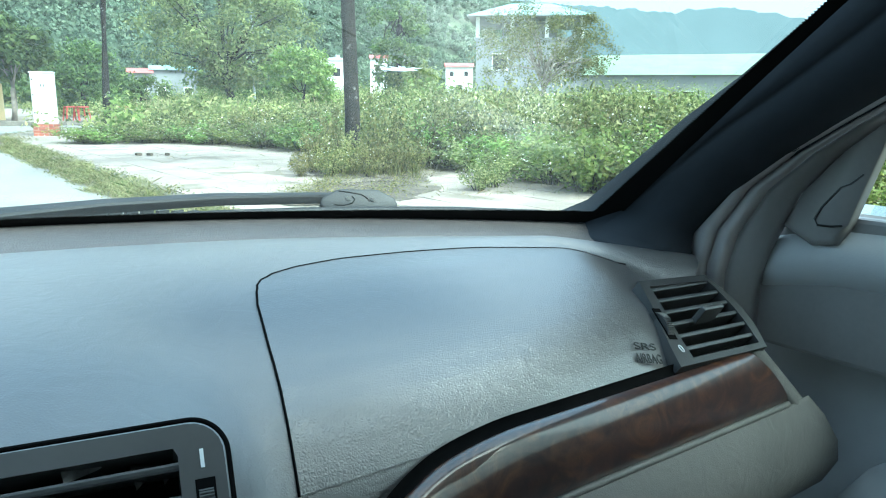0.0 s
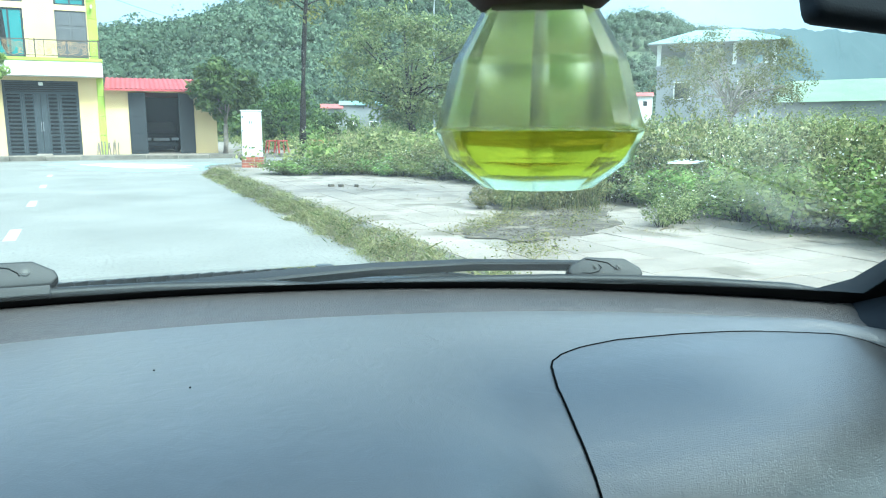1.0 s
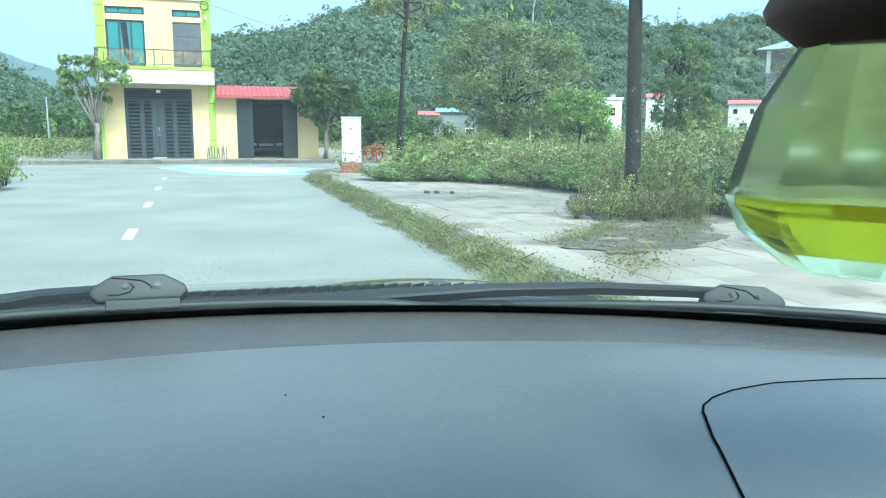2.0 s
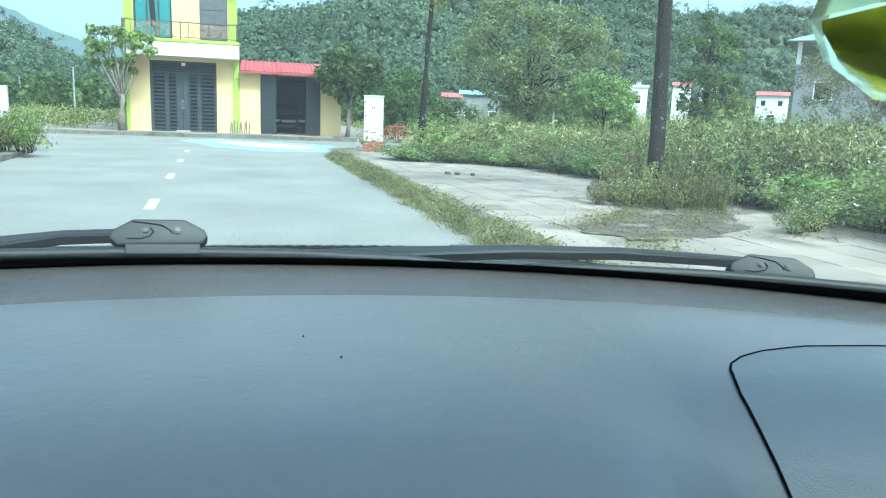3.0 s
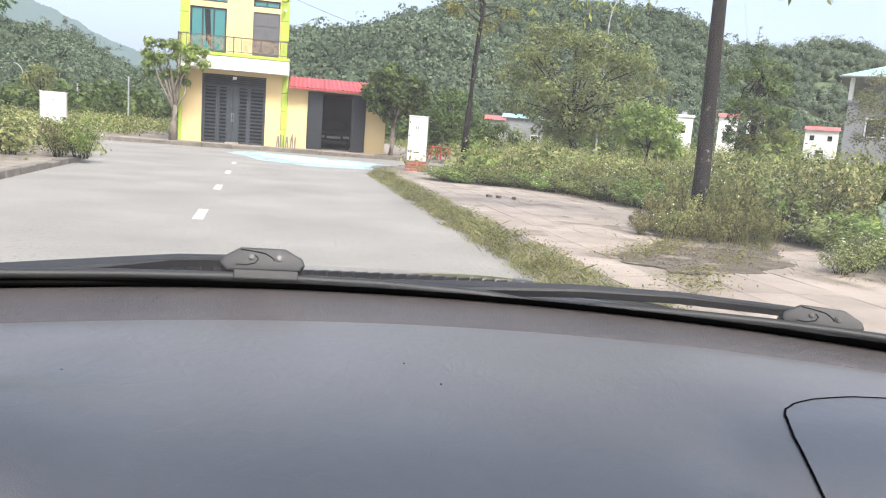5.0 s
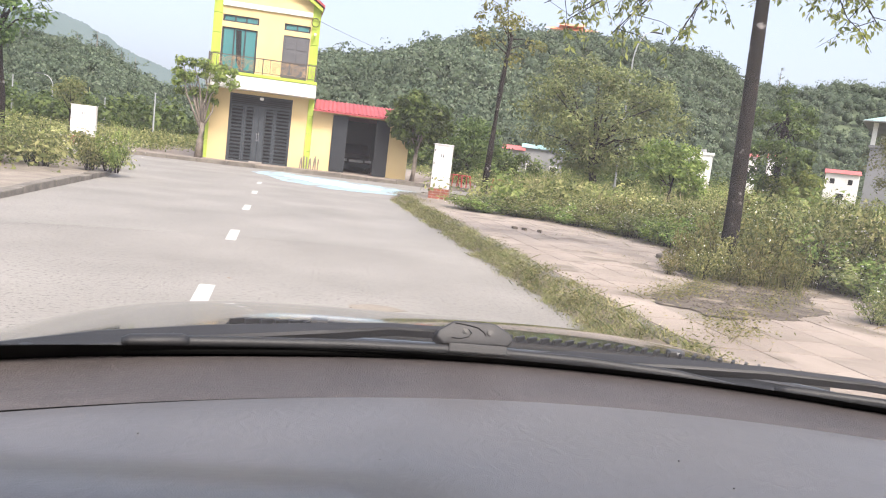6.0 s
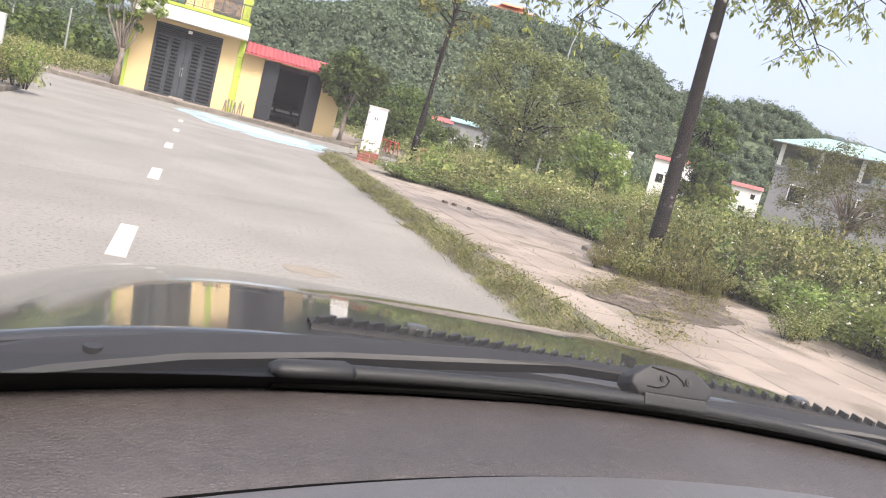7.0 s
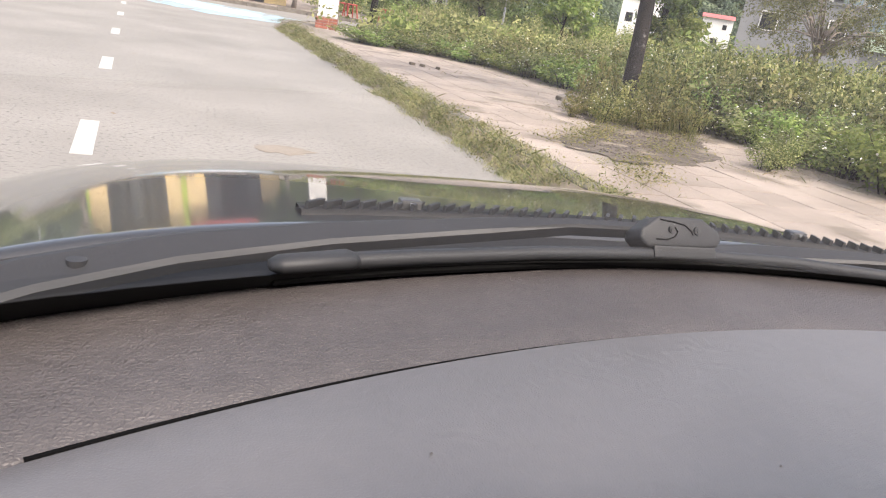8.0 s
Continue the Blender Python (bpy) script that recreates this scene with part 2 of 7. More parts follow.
M = {
    # car
    "dash": grained("dash_plastic", (0.066, 0.0605, 0.057), (0.098, 0.0905, 0.086), 0.4),
    # the dashboard's plastic again, darkened for the shade on the strip's slope
    "dash_shaded": grained("shaded_dash_plastic", (0.042, 0.0375, 0.0365), (0.072, 0.0645, 0.0625), 0.46, 430.0, 0.6, 0.8, 1.7, 42.0),
    "airbag": grained("airbag_plastic", (0.05, 0.046, 0.044), (0.066, 0.061, 0.0585), 0.33, 520.0, 0.35, 0.4),
    "lower": grained("lower_dash_plastic", (0.095, 0.089, 0.086), (0.115, 0.108, 0.104), 0.5),
    "door_skin": grained("door_plastic", (0.33, 0.318, 0.31), (0.37, 0.357, 0.35), 0.55, 380.0, 0.12, 0.15),
    "pillar": grained("pillar_fabric", (0.017, 0.0195, 0.024), (0.025, 0.028, 0.034), 0.75, 700.0, 0.15, 0.1),
    "headliner": material("headliner_cloth", (0.13, 0.127, 0.123), (0.17, 0.166, 0.16), 0.95, 8, 0.2, 500, depth=0.001),
    "rubber": material("seal_rubber", (0.28, 0.255, 0.245), (0.34, 0.31, 0.3), 0.3, 10, 0.08, 200, depth=0.001),
    "door_frame": material("door_frame_plastic", (0.17, 0.155, 0.148), (0.21, 0.193, 0.184), 0.38, 10, 0.05, 200, depth=0.001),
    "black": plain("black_plastic", (0.012, 0.012, 0.013), 0.5),
    "wiper": plain("wiper_plastic", (0.017, 0.0175, 0.019), 0.55),
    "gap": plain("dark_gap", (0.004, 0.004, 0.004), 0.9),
    "vent": plain("vent_plastic", (0.062, 0.058, 0.056), 0.4),
    "vent_frame": grained("vent_frame_plastic", (0.036, 0.034, 0.033), (0.046, 0.044, 0.043), 0.42, 640.0, 0.2, 0.2),
    "vent_slat": plain("vent_slat_plastic", (0.05, 0.049, 0.049), 0.32),
    "slat": plain("slat_plastic", (0.02, 0.0195, 0.019), 0.3),
    "mark": plain("white_print", (0.75, 0.75, 0.74), 0.5),
    "wood": None,
    "paint": plain("black_car_paint", (0.012, 0.0125, 0.013), 0.28, 0.0, 1.0),
    "cowl": material("cowl_plastic", (0.009, 0.009, 0.0095), (0.016, 0.016, 0.0165), 0.6, 12, 0.15, 300, depth=0.001),
    "frit": plain("black_frit", (0.006, 0.006, 0.006), 0.85),
    "chrome": plain("nozzle_plastic", (0.05, 0.05, 0.05), 0.3),
    # outside
    "road": material("worn_concrete_road", (0.18, 0.17, 0.153), (0.265, 0.252, 0.228), 0.9, 0.6, 0.9, 75, depth=0.006, spots=((0.125, 0.118, 0.106), 34.0, 0.56)),
    "line": material("road_paint", (0.36, 0.35, 0.335), (0.5, 0.49, 0.465), 0.8, 6, 0.3, 60, spots=((0.33, 0.32, 0.3), 9, 0.62)),
    "white_spill": material("white_powder", (0.56, 0.6, 0.62), (0.74, 0.75, 0.76), 0.9, 1.2, 0.2, 20, spots=((0.3, 0.33, 0.34), 2.2, 0.66)),
    "blue_spill": material("blue_powder", (0.23, 0.38, 0.45), (0.32, 0.46, 0.52), 0.9, 1.2, 0.2, 20, spots=((0.23, 0.23, 0.225), 1.6, 0.5)),
    "paver": material("pavement_tile", (0.205, 0.168, 0.137), (0.315, 0.266, 0.224), 0.9, 1.6, 0.8, 45, per_piece=0.1, depth=0.006, spots=((0.155, 0.128, 0.1), 1.5, 0.58), in_place=True),
    "slab": material("pavement_bed", (0.17, 0.145, 0.115), (0.27, 0.232, 0.19), 0.95, 3, 0.6, 40),
    "kerb": material("kerb_concrete", (0.085, 0.076, 0.064), (0.2, 0.178, 0.15), 0.9, 4, 0.7, 50, per_piece=0.15, in_place=True),
    "soil": material("dark_soil", (0.045, 0.037, 0.029), (0.15, 0.122, 0.094), 1.0, 7, 1.0, 55, depth=0.025, spots=((0.2, 0.165, 0.125), 3.0, 0.55)),
    "earth": material("weedy_earth", (0.06, 0.075, 0.03), (0.16, 0.15, 0.075), 1.0, 0.5, 0.8, 9, depth=0.05),
    "bark": material("rough_bark", (0.01, 0.0078, 0.007), (0.026, 0.021, 0.018), 0.95, 5, 0.9, 22, depth=0.012, spots=((0.3, 0.28, 0.27), 5.0, 0.62)),
    "bark_pale": material("pale_bark", (0.12, 0.1, 0.08), (0.25, 0.215, 0.18), 0.95, 5, 0.8, 30, depth=0.01),
    "yellow": material("yellow_wall_paint", (0.58, 0.44, 0.215), (0.65, 0.51, 0.28), 0.85, 0.7, 0.15, 40),
    "lime": material("lime_wall_paint", (0.31, 0.41, 0.05), (0.38, 0.48, 0.08), 0.85, 0.8, 0.15, 40),
    "white": material("white_wall_paint", (0.66, 0.65, 0.62), (0.8, 0.79, 0.76), 0.8, 0.8, 0.15, 40),
    "steel": material("grey_painted_steel", (0.034, 0.042, 0.05), (0.052, 0.061, 0.07), 0.5, 3, 0.05, 60),
    "black_steel": material("black_painted_steel", (0.012, 0.015, 0.019), (0.02, 0.024, 0.029), 0.5, 3, 0.05, 60),
    "door_grey": material("grey_door_paint", (0.075, 0.075, 0.085), (0.1, 0.1, 0.11), 0.5, 3, 0.05, 60),
    "rail": plain("bronze_railing", (0.09, 0.07, 0.06), 0.45, 0.3),
    "scroll": plain("gilt_scrollwork", (0.34, 0.22, 0.13), 0.5, 0.3),
    "red_roof": material("red_sheet_roof", (0.3, 0.045, 0.05), (0.4, 0.075, 0.078), 0.6, 1.0, 0.1, 30),
    "tile_roof": material("red_tile_roof", (0.42, 0.09, 0.085), (0.52, 0.15, 0.13), 0.7, 1.0, 0.3, 30),
    "orange_roof": material("orange_tile_roof", (0.6, 0.24, 0.13), (0.7, 0.33, 0.2), 0.8, 0.2, 0.1, 3),
    "teal_glass": plain("teal_window_glass", (0.05, 0.19, 0.2), 0.12),
    # near black that stands in for the shade inside rooms
    "room_shade": plain("interior_shade", (0.012, 0.013, 0.015), 0.9),
    "brick": material("red_brick", (0.21, 0.065, 0.042), (0.34, 0.125, 0.085), 0.9, 8, 0.5, 60, per_piece=0.25),
    "mortar": material("mortar", (0.28, 0.25, 0.22), (0.38, 0.35, 0.31), 0.95, 8, 0.4, 60),
    "cabinet": material("white_cabinet_paint", (0.58, 0.575, 0.555), (0.7, 0.69, 0.67), 0.5, 3, 0.05, 40, spots=((0.45, 0.41, 0.36), 5, 0.68)),
    "grey_wall": material("grey_render_wall", (0.2, 0.205, 0.213), (0.27, 0.275, 0.28), 0.9, 0.4, 0.2, 12),
    "green_roof": material("green_sheet_roof", (0.2, 0.34, 0.33), (0.3, 0.44, 0.42), 0.6, 0.4, 0.1, 12),
    "pale_roof": material("pale_green_sheet_roof", (0.17, 0.23, 0.15), (0.23, 0.29, 0.195), 0.7, 0.4, 0.1, 12),
    "galv": plain("galvanised_steel", (0.36, 0.37, 0.38), 0.5, 0.5),
    "cable": plain("cable_sheath", (0.02, 0.02, 0.02), 0.6),
    "red_plastic": plain("red_plastic", (0.36, 0.04, 0.03), 0.5),
    "canopy": material("tree_canopy", (0.03, 0.045, 0.03), (0.075, 0.1, 0.06), 1.0, 0.22, 0.9, 1.6, depth=0.5),
    "verge": material("verge_dirt", (0.13, 0.105, 0.075), (0.24, 0.2, 0.15), 1.0, 4, 0.8, 40, depth=0.01),
    "hill": material("hill_undergrowth", (0.07, 0.1, 0.05), (0.12, 0.15, 0.08), 1.0, 0.05, 0, 0.6),
    # leaves
    "leaf_bush": leafy("bush_leaves", [(0.06, 0.08, 0.027), (0.135, 0.16, 0.05), (0.23, 0.245, 0.085), (0.42, 0.4, 0.18)], 0.42, 0.6, 0.6),
    "leaf_weed": leafy("dry_weed_leaves", [(0.07, 0.082, 0.026), (0.14, 0.15, 0.046), (0.21, 0.205, 0.07), (0.3, 0.265, 0.105)], 0.4, 0.6, 0.6),
    "leaf_fresh": leafy("fresh_leaves", [(0.09, 0.145, 0.032), (0.18, 0.255, 0.065), (0.3, 0.36, 0.11)], 0.45),
    "leaf_dark": leafy("dark_leaves", [(0.036, 0.066, 0.02), (0.08, 0.13, 0.038), (0.16, 0.22, 0.07)], 0.4),
    "leaf_olive": leafy("olive_leaves", [(0.075, 0.095, 0.036), (0.145, 0.165, 0.062), (0.23, 0.235, 0.1)], 0.4),
    "leaf_street": leafy("street_tree_leaves", [(0.09, 0.12, 0.025), (0.19, 0.22, 0.05), (0.33, 0.34, 0.09)], 0.55),
    # pale grey-green: distance haze is put into the hill leaves' base colour
    "leaf_wood": leafy("hazed_hill_leaves", [(0.07, 0.105, 0.072), (0.1, 0.142, 0.094), (0.132, 0.178, 0.116), (0.17, 0.213, 0.145)], 0.25, 0.9, 0.05),
    "grass": leafy("verge_grass", [(0.1, 0.135, 0.045), (0.18, 0.2, 0.07), (0.28, 0.26, 0.115), (0.42, 0.35, 0.2)], 0.3, 0.8, 2.5),
    "leaf_dry": leafy("dry_leaves", [(0.06, 0.045, 0.03), (0.13, 0.095, 0.055), (0.22, 0.17, 0.1)], 0.1),
    "flower": leafy("white_flowers", [(0.7, 0.7, 0.62), (0.8, 0.78, 0.6)], 0.2),
}


def burl():
    """Polished burl veneer under clear lacquer."""
    m = bpy.data.materials.new("burl_veneer")
    m.use_nodes = True
    n, l = m.node_tree.nodes, m.node_tree.links
    b, co = n["Principled BSDF"], n.new("ShaderNodeTexCoord")
    a, c, w = n.new("ShaderNodeTexNoise"), n.new("ShaderNodeTexVoronoi"), n.new("ShaderNodeMath")
    a.inputs["Scale"].default_value, a.inputs["Detail"].default_value, a.inputs["Distortion"].default_value = 28, 8, 2.5
    c.inputs["Scale"].default_value = 75
    l.new(co.outputs["Object"], a.inputs["Vector"])
    l.new(a.outputs["Color"], c.inputs["Vector"])
    w.operation = "MULTIPLY_ADD"
    w.inputs[1].default_value = 0.22
    l.new(c.outputs["Distance"], w.inputs[0])
    l.new(a.outputs["Fac"], w.inputs[2])
    ramp = n.new("ShaderNodeValToRGB")
    ramp.color_ramp.elements[0].position, ramp.color_ramp.elements[0].color = 0.36, (0.008, 0.0028, 0.0022, 1)
    ramp.color_ramp.elements[1].position, ramp.color_ramp.elements[1].color = 0.85, (0.1, 0.042, 0.016, 1)
    mid = ramp.color_ramp.elements.new(0.6)
    mid.color = (0.034, 0.012, 0.007, 1)
    l.new(w.outputs[0], ramp.inputs["Fac"])
    l.new(ramp.outputs[0], b.inputs["Base Color"])
    b.inputs["Roughness"].default_value, b.inputs["Coat Weight"].default_value, b.inputs["Coat Roughness"].default_value = 0.4, 1.0, 0.03
    return m


def pane_glass(name, tint, gloss=1.0):
    """Thin clear pane: see-through, with a mirror image that grows towards grazing."""
    m = bpy.data.materials.new(name)
    m.use_nodes = True
    n, l = m.node_tree.nodes, m.node_tree.links
    n.remove(n["Principled BSDF"])
    tr, gl, fr, mix, k = (n.new("ShaderNode" + s) for s in ("BsdfTransparent", "BsdfGlossy", "Fresnel", "MixShader", "Math"))
    tr.inputs[0].default_value = (*tint, 1)
    gl.inputs["Roughness"].default_value = 0.01
    fr.inputs["IOR"].default_value = 1.45
    k.operation = "MULTIPLY"
    k.inputs[1].default_value = gloss
    l.new(fr.outputs[0], k.inputs[0])
    l.new(k.outputs[0], mix.inputs[0])
    l.new(tr.outputs[0], mix.inputs[1])
    l.new(gl.outputs[0], mix.inputs[2])
    l.new(mix.outputs[0], n["Material Output"].inputs["Surface"])
    return m


def clear_glass(name, colour, rough=0.02, bend=1.45):
    m = bpy.data.materials.new(name)
    m.use_nodes = True
    b = m.node_tree.nodes["Principled BSDF"]
    b.inputs["Base Color"].default_value = (*colour, 1)
    b.inputs["Roughness"].default_value, b.inputs["Transmission Weight"].default_value, b.inputs["IOR"].default_value = rough, 1.0, bend
    return m


M["steel"].node_tree.nodes["Principled BSDF"].inputs["Specular IOR Level"].default_value = 0.25
for k in ("bark", "leaf_wood", "canopy", "leaf_dark", "leaf_olive", "leaf_bush", "leaf_weed", "leaf_fresh"):
    M[k].node_tree.nodes["Principled BSDF"].inputs["Specular IOR Level"].default_value = 0.15
for k in ("frit", "gap", "wiper", "cowl", "pillar", "dash", "airbag", "vent"):
    M[k].node_tree.nodes["Principled BSDF"].inputs["Specular IOR Level"].default_value = {"frit": 0.1, "gap": 0.05, "wiper": 0.4, "cowl": 0.2, "pillar": 0.2, "dash": 1.0, "vent": 0.85, "airbag": 1.0}[k]
for k in ("dash", "airbag"):
    M[k].node_tree.nodes["Principled BSDF"].inputs["IOR"].default_value = {"dash": 1.65, "airbag": 1.7}[k]
M["wood"] = burl()
M["chip"] = leafy("glass_chip", [(0.9, 0.92, 0.92), (0.95, 0.95, 0.95)], 0.85)
M["windshield"] = pane_glass("windshield_glass", (0.93, 0.96, 0.95), 0.13)
film = M["windshield"].node_tree  # a thin film of dust that catches the light
dust, spread_, noise_, amount = (film.nodes.new("ShaderNode" + k) for k in ("BsdfTranslucent", "MixShader", "TexNoise", "MapRange"))
dust.inputs["Color"].default_value = (0.8, 0.79, 0.76, 1)
noise_.inputs["Scale"].default_value, noise_.inputs["Detail"].default_value = 5.0, 6
amount.inputs["To Min"].default_value, amount.inputs["To Max"].default_value = 0.006, 0.03
film.links.new(noise_.outputs["Fac"], amount.inputs["Value"])
film.links.new(amount.outputs[0], spread_.inputs[0])
film.links.new(film.nodes["Mix Shader"].outputs[0], spread_.inputs[1])
film.links.new(dust.outputs[0], spread_.inputs[2])
film.links.new(spread_.outputs[0], film.nodes["Material Output"].inputs["Surface"])
M["side_glass"] = pane_glass("side_glass", (0.7, 0.755, 0.73), 0.6)
M["rear_glass"] = pane_glass("rear_glass", (0.3, 0.33, 0.32), 0.6)
M["bottle"] = clear_glass("clear_bottle_glass", (0.9, 0.96, 0.66), 0.22, 1.1)
M["perfume"] = clear_glass("green_perfume", (0.62, 0.56, 0.05), 0.2, 1.12)
M["cap_wood"] = material("dark_turned_wood", (0.1, 0.055, 0.042), (0.16, 0.092, 0.07), 0.7, 20, 0.2, 120, depth=0.001)


# helpers for things and parts
def part(name, bm, mat, parent=None, label="", smooth=False):
    me = bpy.data.meshes.new(name)
    bmesh.ops.recalc_face_normals(bm, faces=bm.faces)
    bm.to_mesh(me)
    bm.free()
    me.materials.append(M[mat])
    if smooth:
        me.shade_smooth()
    ob = new(name, me)
    if parent is not None:
        ob.parent = parent
    if label:
        ob["label"] = label
    return ob


def shared(name, me, parent, m=None):
    """One more object on a mesh that is already there."""
    ob = new(name, me)
    ob.parent = parent
    if m is not None:
        ob.matrix_basis = m
    return ob


def empty(name, m, label, category, group=""):
    ob = new(name)
    ob.matrix_basis = m
    ob.empty_display_size = 0.1
    return tagged(ob, label, category, group)


def box(bm, x0, x1, y0, y1, z0, z1, bevel=0.0):
    r = bmesh.ops.create_cube(bm, size=1.0, matrix=Matrix.Translation(((x0 + x1) / 2, (y0 + y1) / 2, (z0 + z1) / 2)) @ Matrix.Diagonal((x1 - x0, y1 - y0, z1 - z0, 1)))
    if bevel:
        edges = list({e for v in r["verts"] for e in v.link_edges})
        bmesh.ops.bevel(bm, geom=edges, offset=bevel, segments=2, affect="EDGES", profile=0.6)
    return bm


def boxed(*a, **k):
    return box(bmesh.new(), *a, **k)


def tube(bm, points, radii, seg=8, flat=1.0):
    """A tapered tube along points; flat squeezes it in z."""
    rings = []
    pts = [Vector(p) for p in points]
    for i, p in enumerate(pts):
        way = (pts[min(i + 1, len(pts) - 1)] - pts[max(i - 1, 0)]).normalized()
        side = way.cross(Vector((0, 0, 1)))
        if side.length < 0.05:
            side = way.cross(Vector((0, 1, 0)))
        side.normalize()
        up = side.cross(way)
        r = radii[i] if isinstance(radii, (list, tuple)) else radii
        rings.append([bm.verts.new(p + side * r * math.cos(a) + up * r * flat * math.sin(a)) for a in (2 * math.pi * k / seg for k in range(seg))])
    for a, b in zip(rings, rings[1:]):
        for k in range(seg):
            bm.faces.new((a[k], a[(k + 1) % seg], b[(k + 1) % seg], b[k]))
    bm.faces.new(rings[0][::-1])
    bm.faces.new(rings[-1])
    return bm


def sheet(bm, rows):
    """A skin over rows of points, all of one length."""
    vs = [[bm.verts.new(p) for p in r] for r in rows]
    for a, b in zip(vs, vs[1:]):
        for k in range(len(a) - 1):
            bm.faces.new((a[k], a[k + 1], b[k + 1], b[k]))
    return bm


def slab_of(outline, z0, z1):
    """A flat piece of ground with that outline, from z0 up to z1."""
    bm = bmesh.new()
    low = [bm.verts.new((x, y, z0)) for x, y in outline]
    top = [bm.verts.new((x, y, z1)) for x, y in outline]
    bm.faces.new(top)
    for i in range(len(outline)):
        j = (i + 1) % len(outline)
        bm.faces.new((low[i], low[j], top[j], top[i]))
    return bm


def leaf_mesh(name, pts, size, mat, rng, wide=0.45, droop=0.0, out=None):
    """Many kite-shaped leaves, one at each point, turned at random; droop hangs their tips down; out: the way each one faces, roughly."""
    pts = np.asarray(pts, float)
    n = len(pts)
    way = rng.normal(size=(n, 3))
    way[:, 2] = way[:, 2] * (1 - 0.6 * min(droop, 1)) - droop * 1.2
    way /= np.linalg.norm(way, axis=1)[:, None]
    nor = rng.normal(size=(n, 3)) + np.array((0, 0, 0.9)) if out is None else np.asarray(out) + rng.normal(0, 0.45, (n, 3))
    if out is not None:
        nor /= np.linalg.norm(nor, axis=1)[:, None]
        way -= nor * np.sum(way * nor, axis=1)[:, None]
        way /= np.linalg.norm(way, axis=1)[:, None] + 1e-9
        pts = pts - way * (size * 0.4)
    side = np.cross(way, nor)
    side /= np.linalg.norm(side, axis=1)[:, None] + 1e-9
    s = (size * rng.uniform(0.6, 1.3, n))[:, None]
    v = np.stack([pts, pts + way * s * 0.45 + side * s * wide * 0.5, pts + way * s, pts + way * s * 0.45 - side * s * wide * 0.5], 1).reshape(-1, 3)
    me = bpy.data.meshes.new(name)
    me.vertices.add(4 * n)
    me.vertices.foreach_set("co", v.astype(np.float32).ravel())
    me.loops.add(4 * n)
    me.loops.foreach_set("vertex_index", np.arange(4 * n, dtype=np.int32))
    me.polygons.add(n)
    me.polygons.foreach_set("loop_start", np.arange(0, 4 * n, 4, dtype=np.int32))
    me.materials.append(M[mat])
    me.update(calc_edges=True)
    return me


def mound(rng, centre, radii, n):
    """Leaves over a lumpy bush: points on a few overlapping heads, and the way they face."""
    pts, outs = [], []
    radii = np.asarray(radii)
    for k in range(5):
        d = rng.normal(size=(n // 5, 3))
        d[:, 2] = np.abs(d[:, 2])
        d /= np.linalg.norm(d, axis=1)[:, None]
        c = np.asarray(centre) + (rng.normal(0, 0.42, 3) * radii * (1, 1, 0.5) if k else 0)
        pts.append(c + d * radii * (0.62 if k else 0.9) * rng.uniform(0.75, 1.08, (n // 5, 1)))
        outs.append(d + (0, 0, 0.3))
    return np.concatenate(pts), np.concatenate(outs)


def blob_points(rng, centre, radii, n, shell=0.55):
    """Points in an ellipsoid, denser towards its skin."""
    d = rng.normal(size=(n, 3))
    d /= np.linalg.norm(d, axis=1)[:, None]
    r = rng.uniform(shell ** 3, 1, n) ** (1 / 3)
    return np.asarray(centre) + d * r[:, None] * np.asarray(radii)


# ---- ground, road and pavements ----
def right_edge(y):
    return 1.79 - 0.035 * (y - 6)


def left_edge(y):
    return -4.7 - 0.09 * (y - 11.8)


STREET = pose(-5.95, 33.85, 0.15, 0, 0, 0.7) @ Matrix.Diagonal((0.972, 1, 1, 1))  # the far pavement's axes: x along the house fronts, y away from the road


def in_street(x, y):
    p = STREET @ Vector((x, y, 0))
    return (p.x, p.y)


def structure(name, bm, mat, label="", smooth=False):
    return tagged(part(name, bm, mat, None, label, smooth), kind="structure")


structure("ground", slab_of([(-2500, -900), (2500, -900), (2500, 3500), (-2500, 3500)], -0.6, -0.04), "earth", "weedy earth reaching to the hills")

# near corner of the crossing, on either side
corner_r = [(right_edge(19.0), 19.0), (1.2, 20.2), (1.3, 21.6), (1.75, 23.0), (2.6, 24.2), (3.9, 24.9)]
corner_l = [(left_edge(18.0), 18.0), (-5.6, 20.0), (-6.3, 21.8), (-7.6, 23.2), (-9.4, 24.4), (-11.5, 25.3)]
road_outline = [(right_edge(-14), -14)] + corner_r + [(60, 24.5), (60, 31.8)] + [in_street(40, -2.2), in_street(-40, -2.2)] + [(-60, 33.5)] + corner_l[::-1] + [(left_edge(-14), -14)]
structure("road", slab_of(road_outline, -0.3, 0.0), "road", "pale grey worn concrete road")

# raised lots behind the kerbs
lot_r = [(right_edge(-14) + 0.36, -14)] + [(x + 0.36, y - 0.1) for x, y in corner_r] + [(60, 24.3), (60, -14)]
structure("pavement_lot", slab_of(lot_r, -0.3, 0.134), "slab", "weedy earth and paving bed beside the road")
lot_l = [(left_edge(-14) - 0.15, -14)] + [(x - 0.15, y - 0.05) for x, y in corner_l] + [(-60, 33.2), (-60, -14)]
structure("pavement_left", slab_of(lot_l, -0.3, 0.1), "slab", "weedy lot across the road")
structure("pavement_far", slab_of([in_street(-40, -2.05), in_street(40, -2.05), in_street(40, 30), in_street(-40, 30)], -0.3, 0.15), "paver", "pavement and yards before the houses")


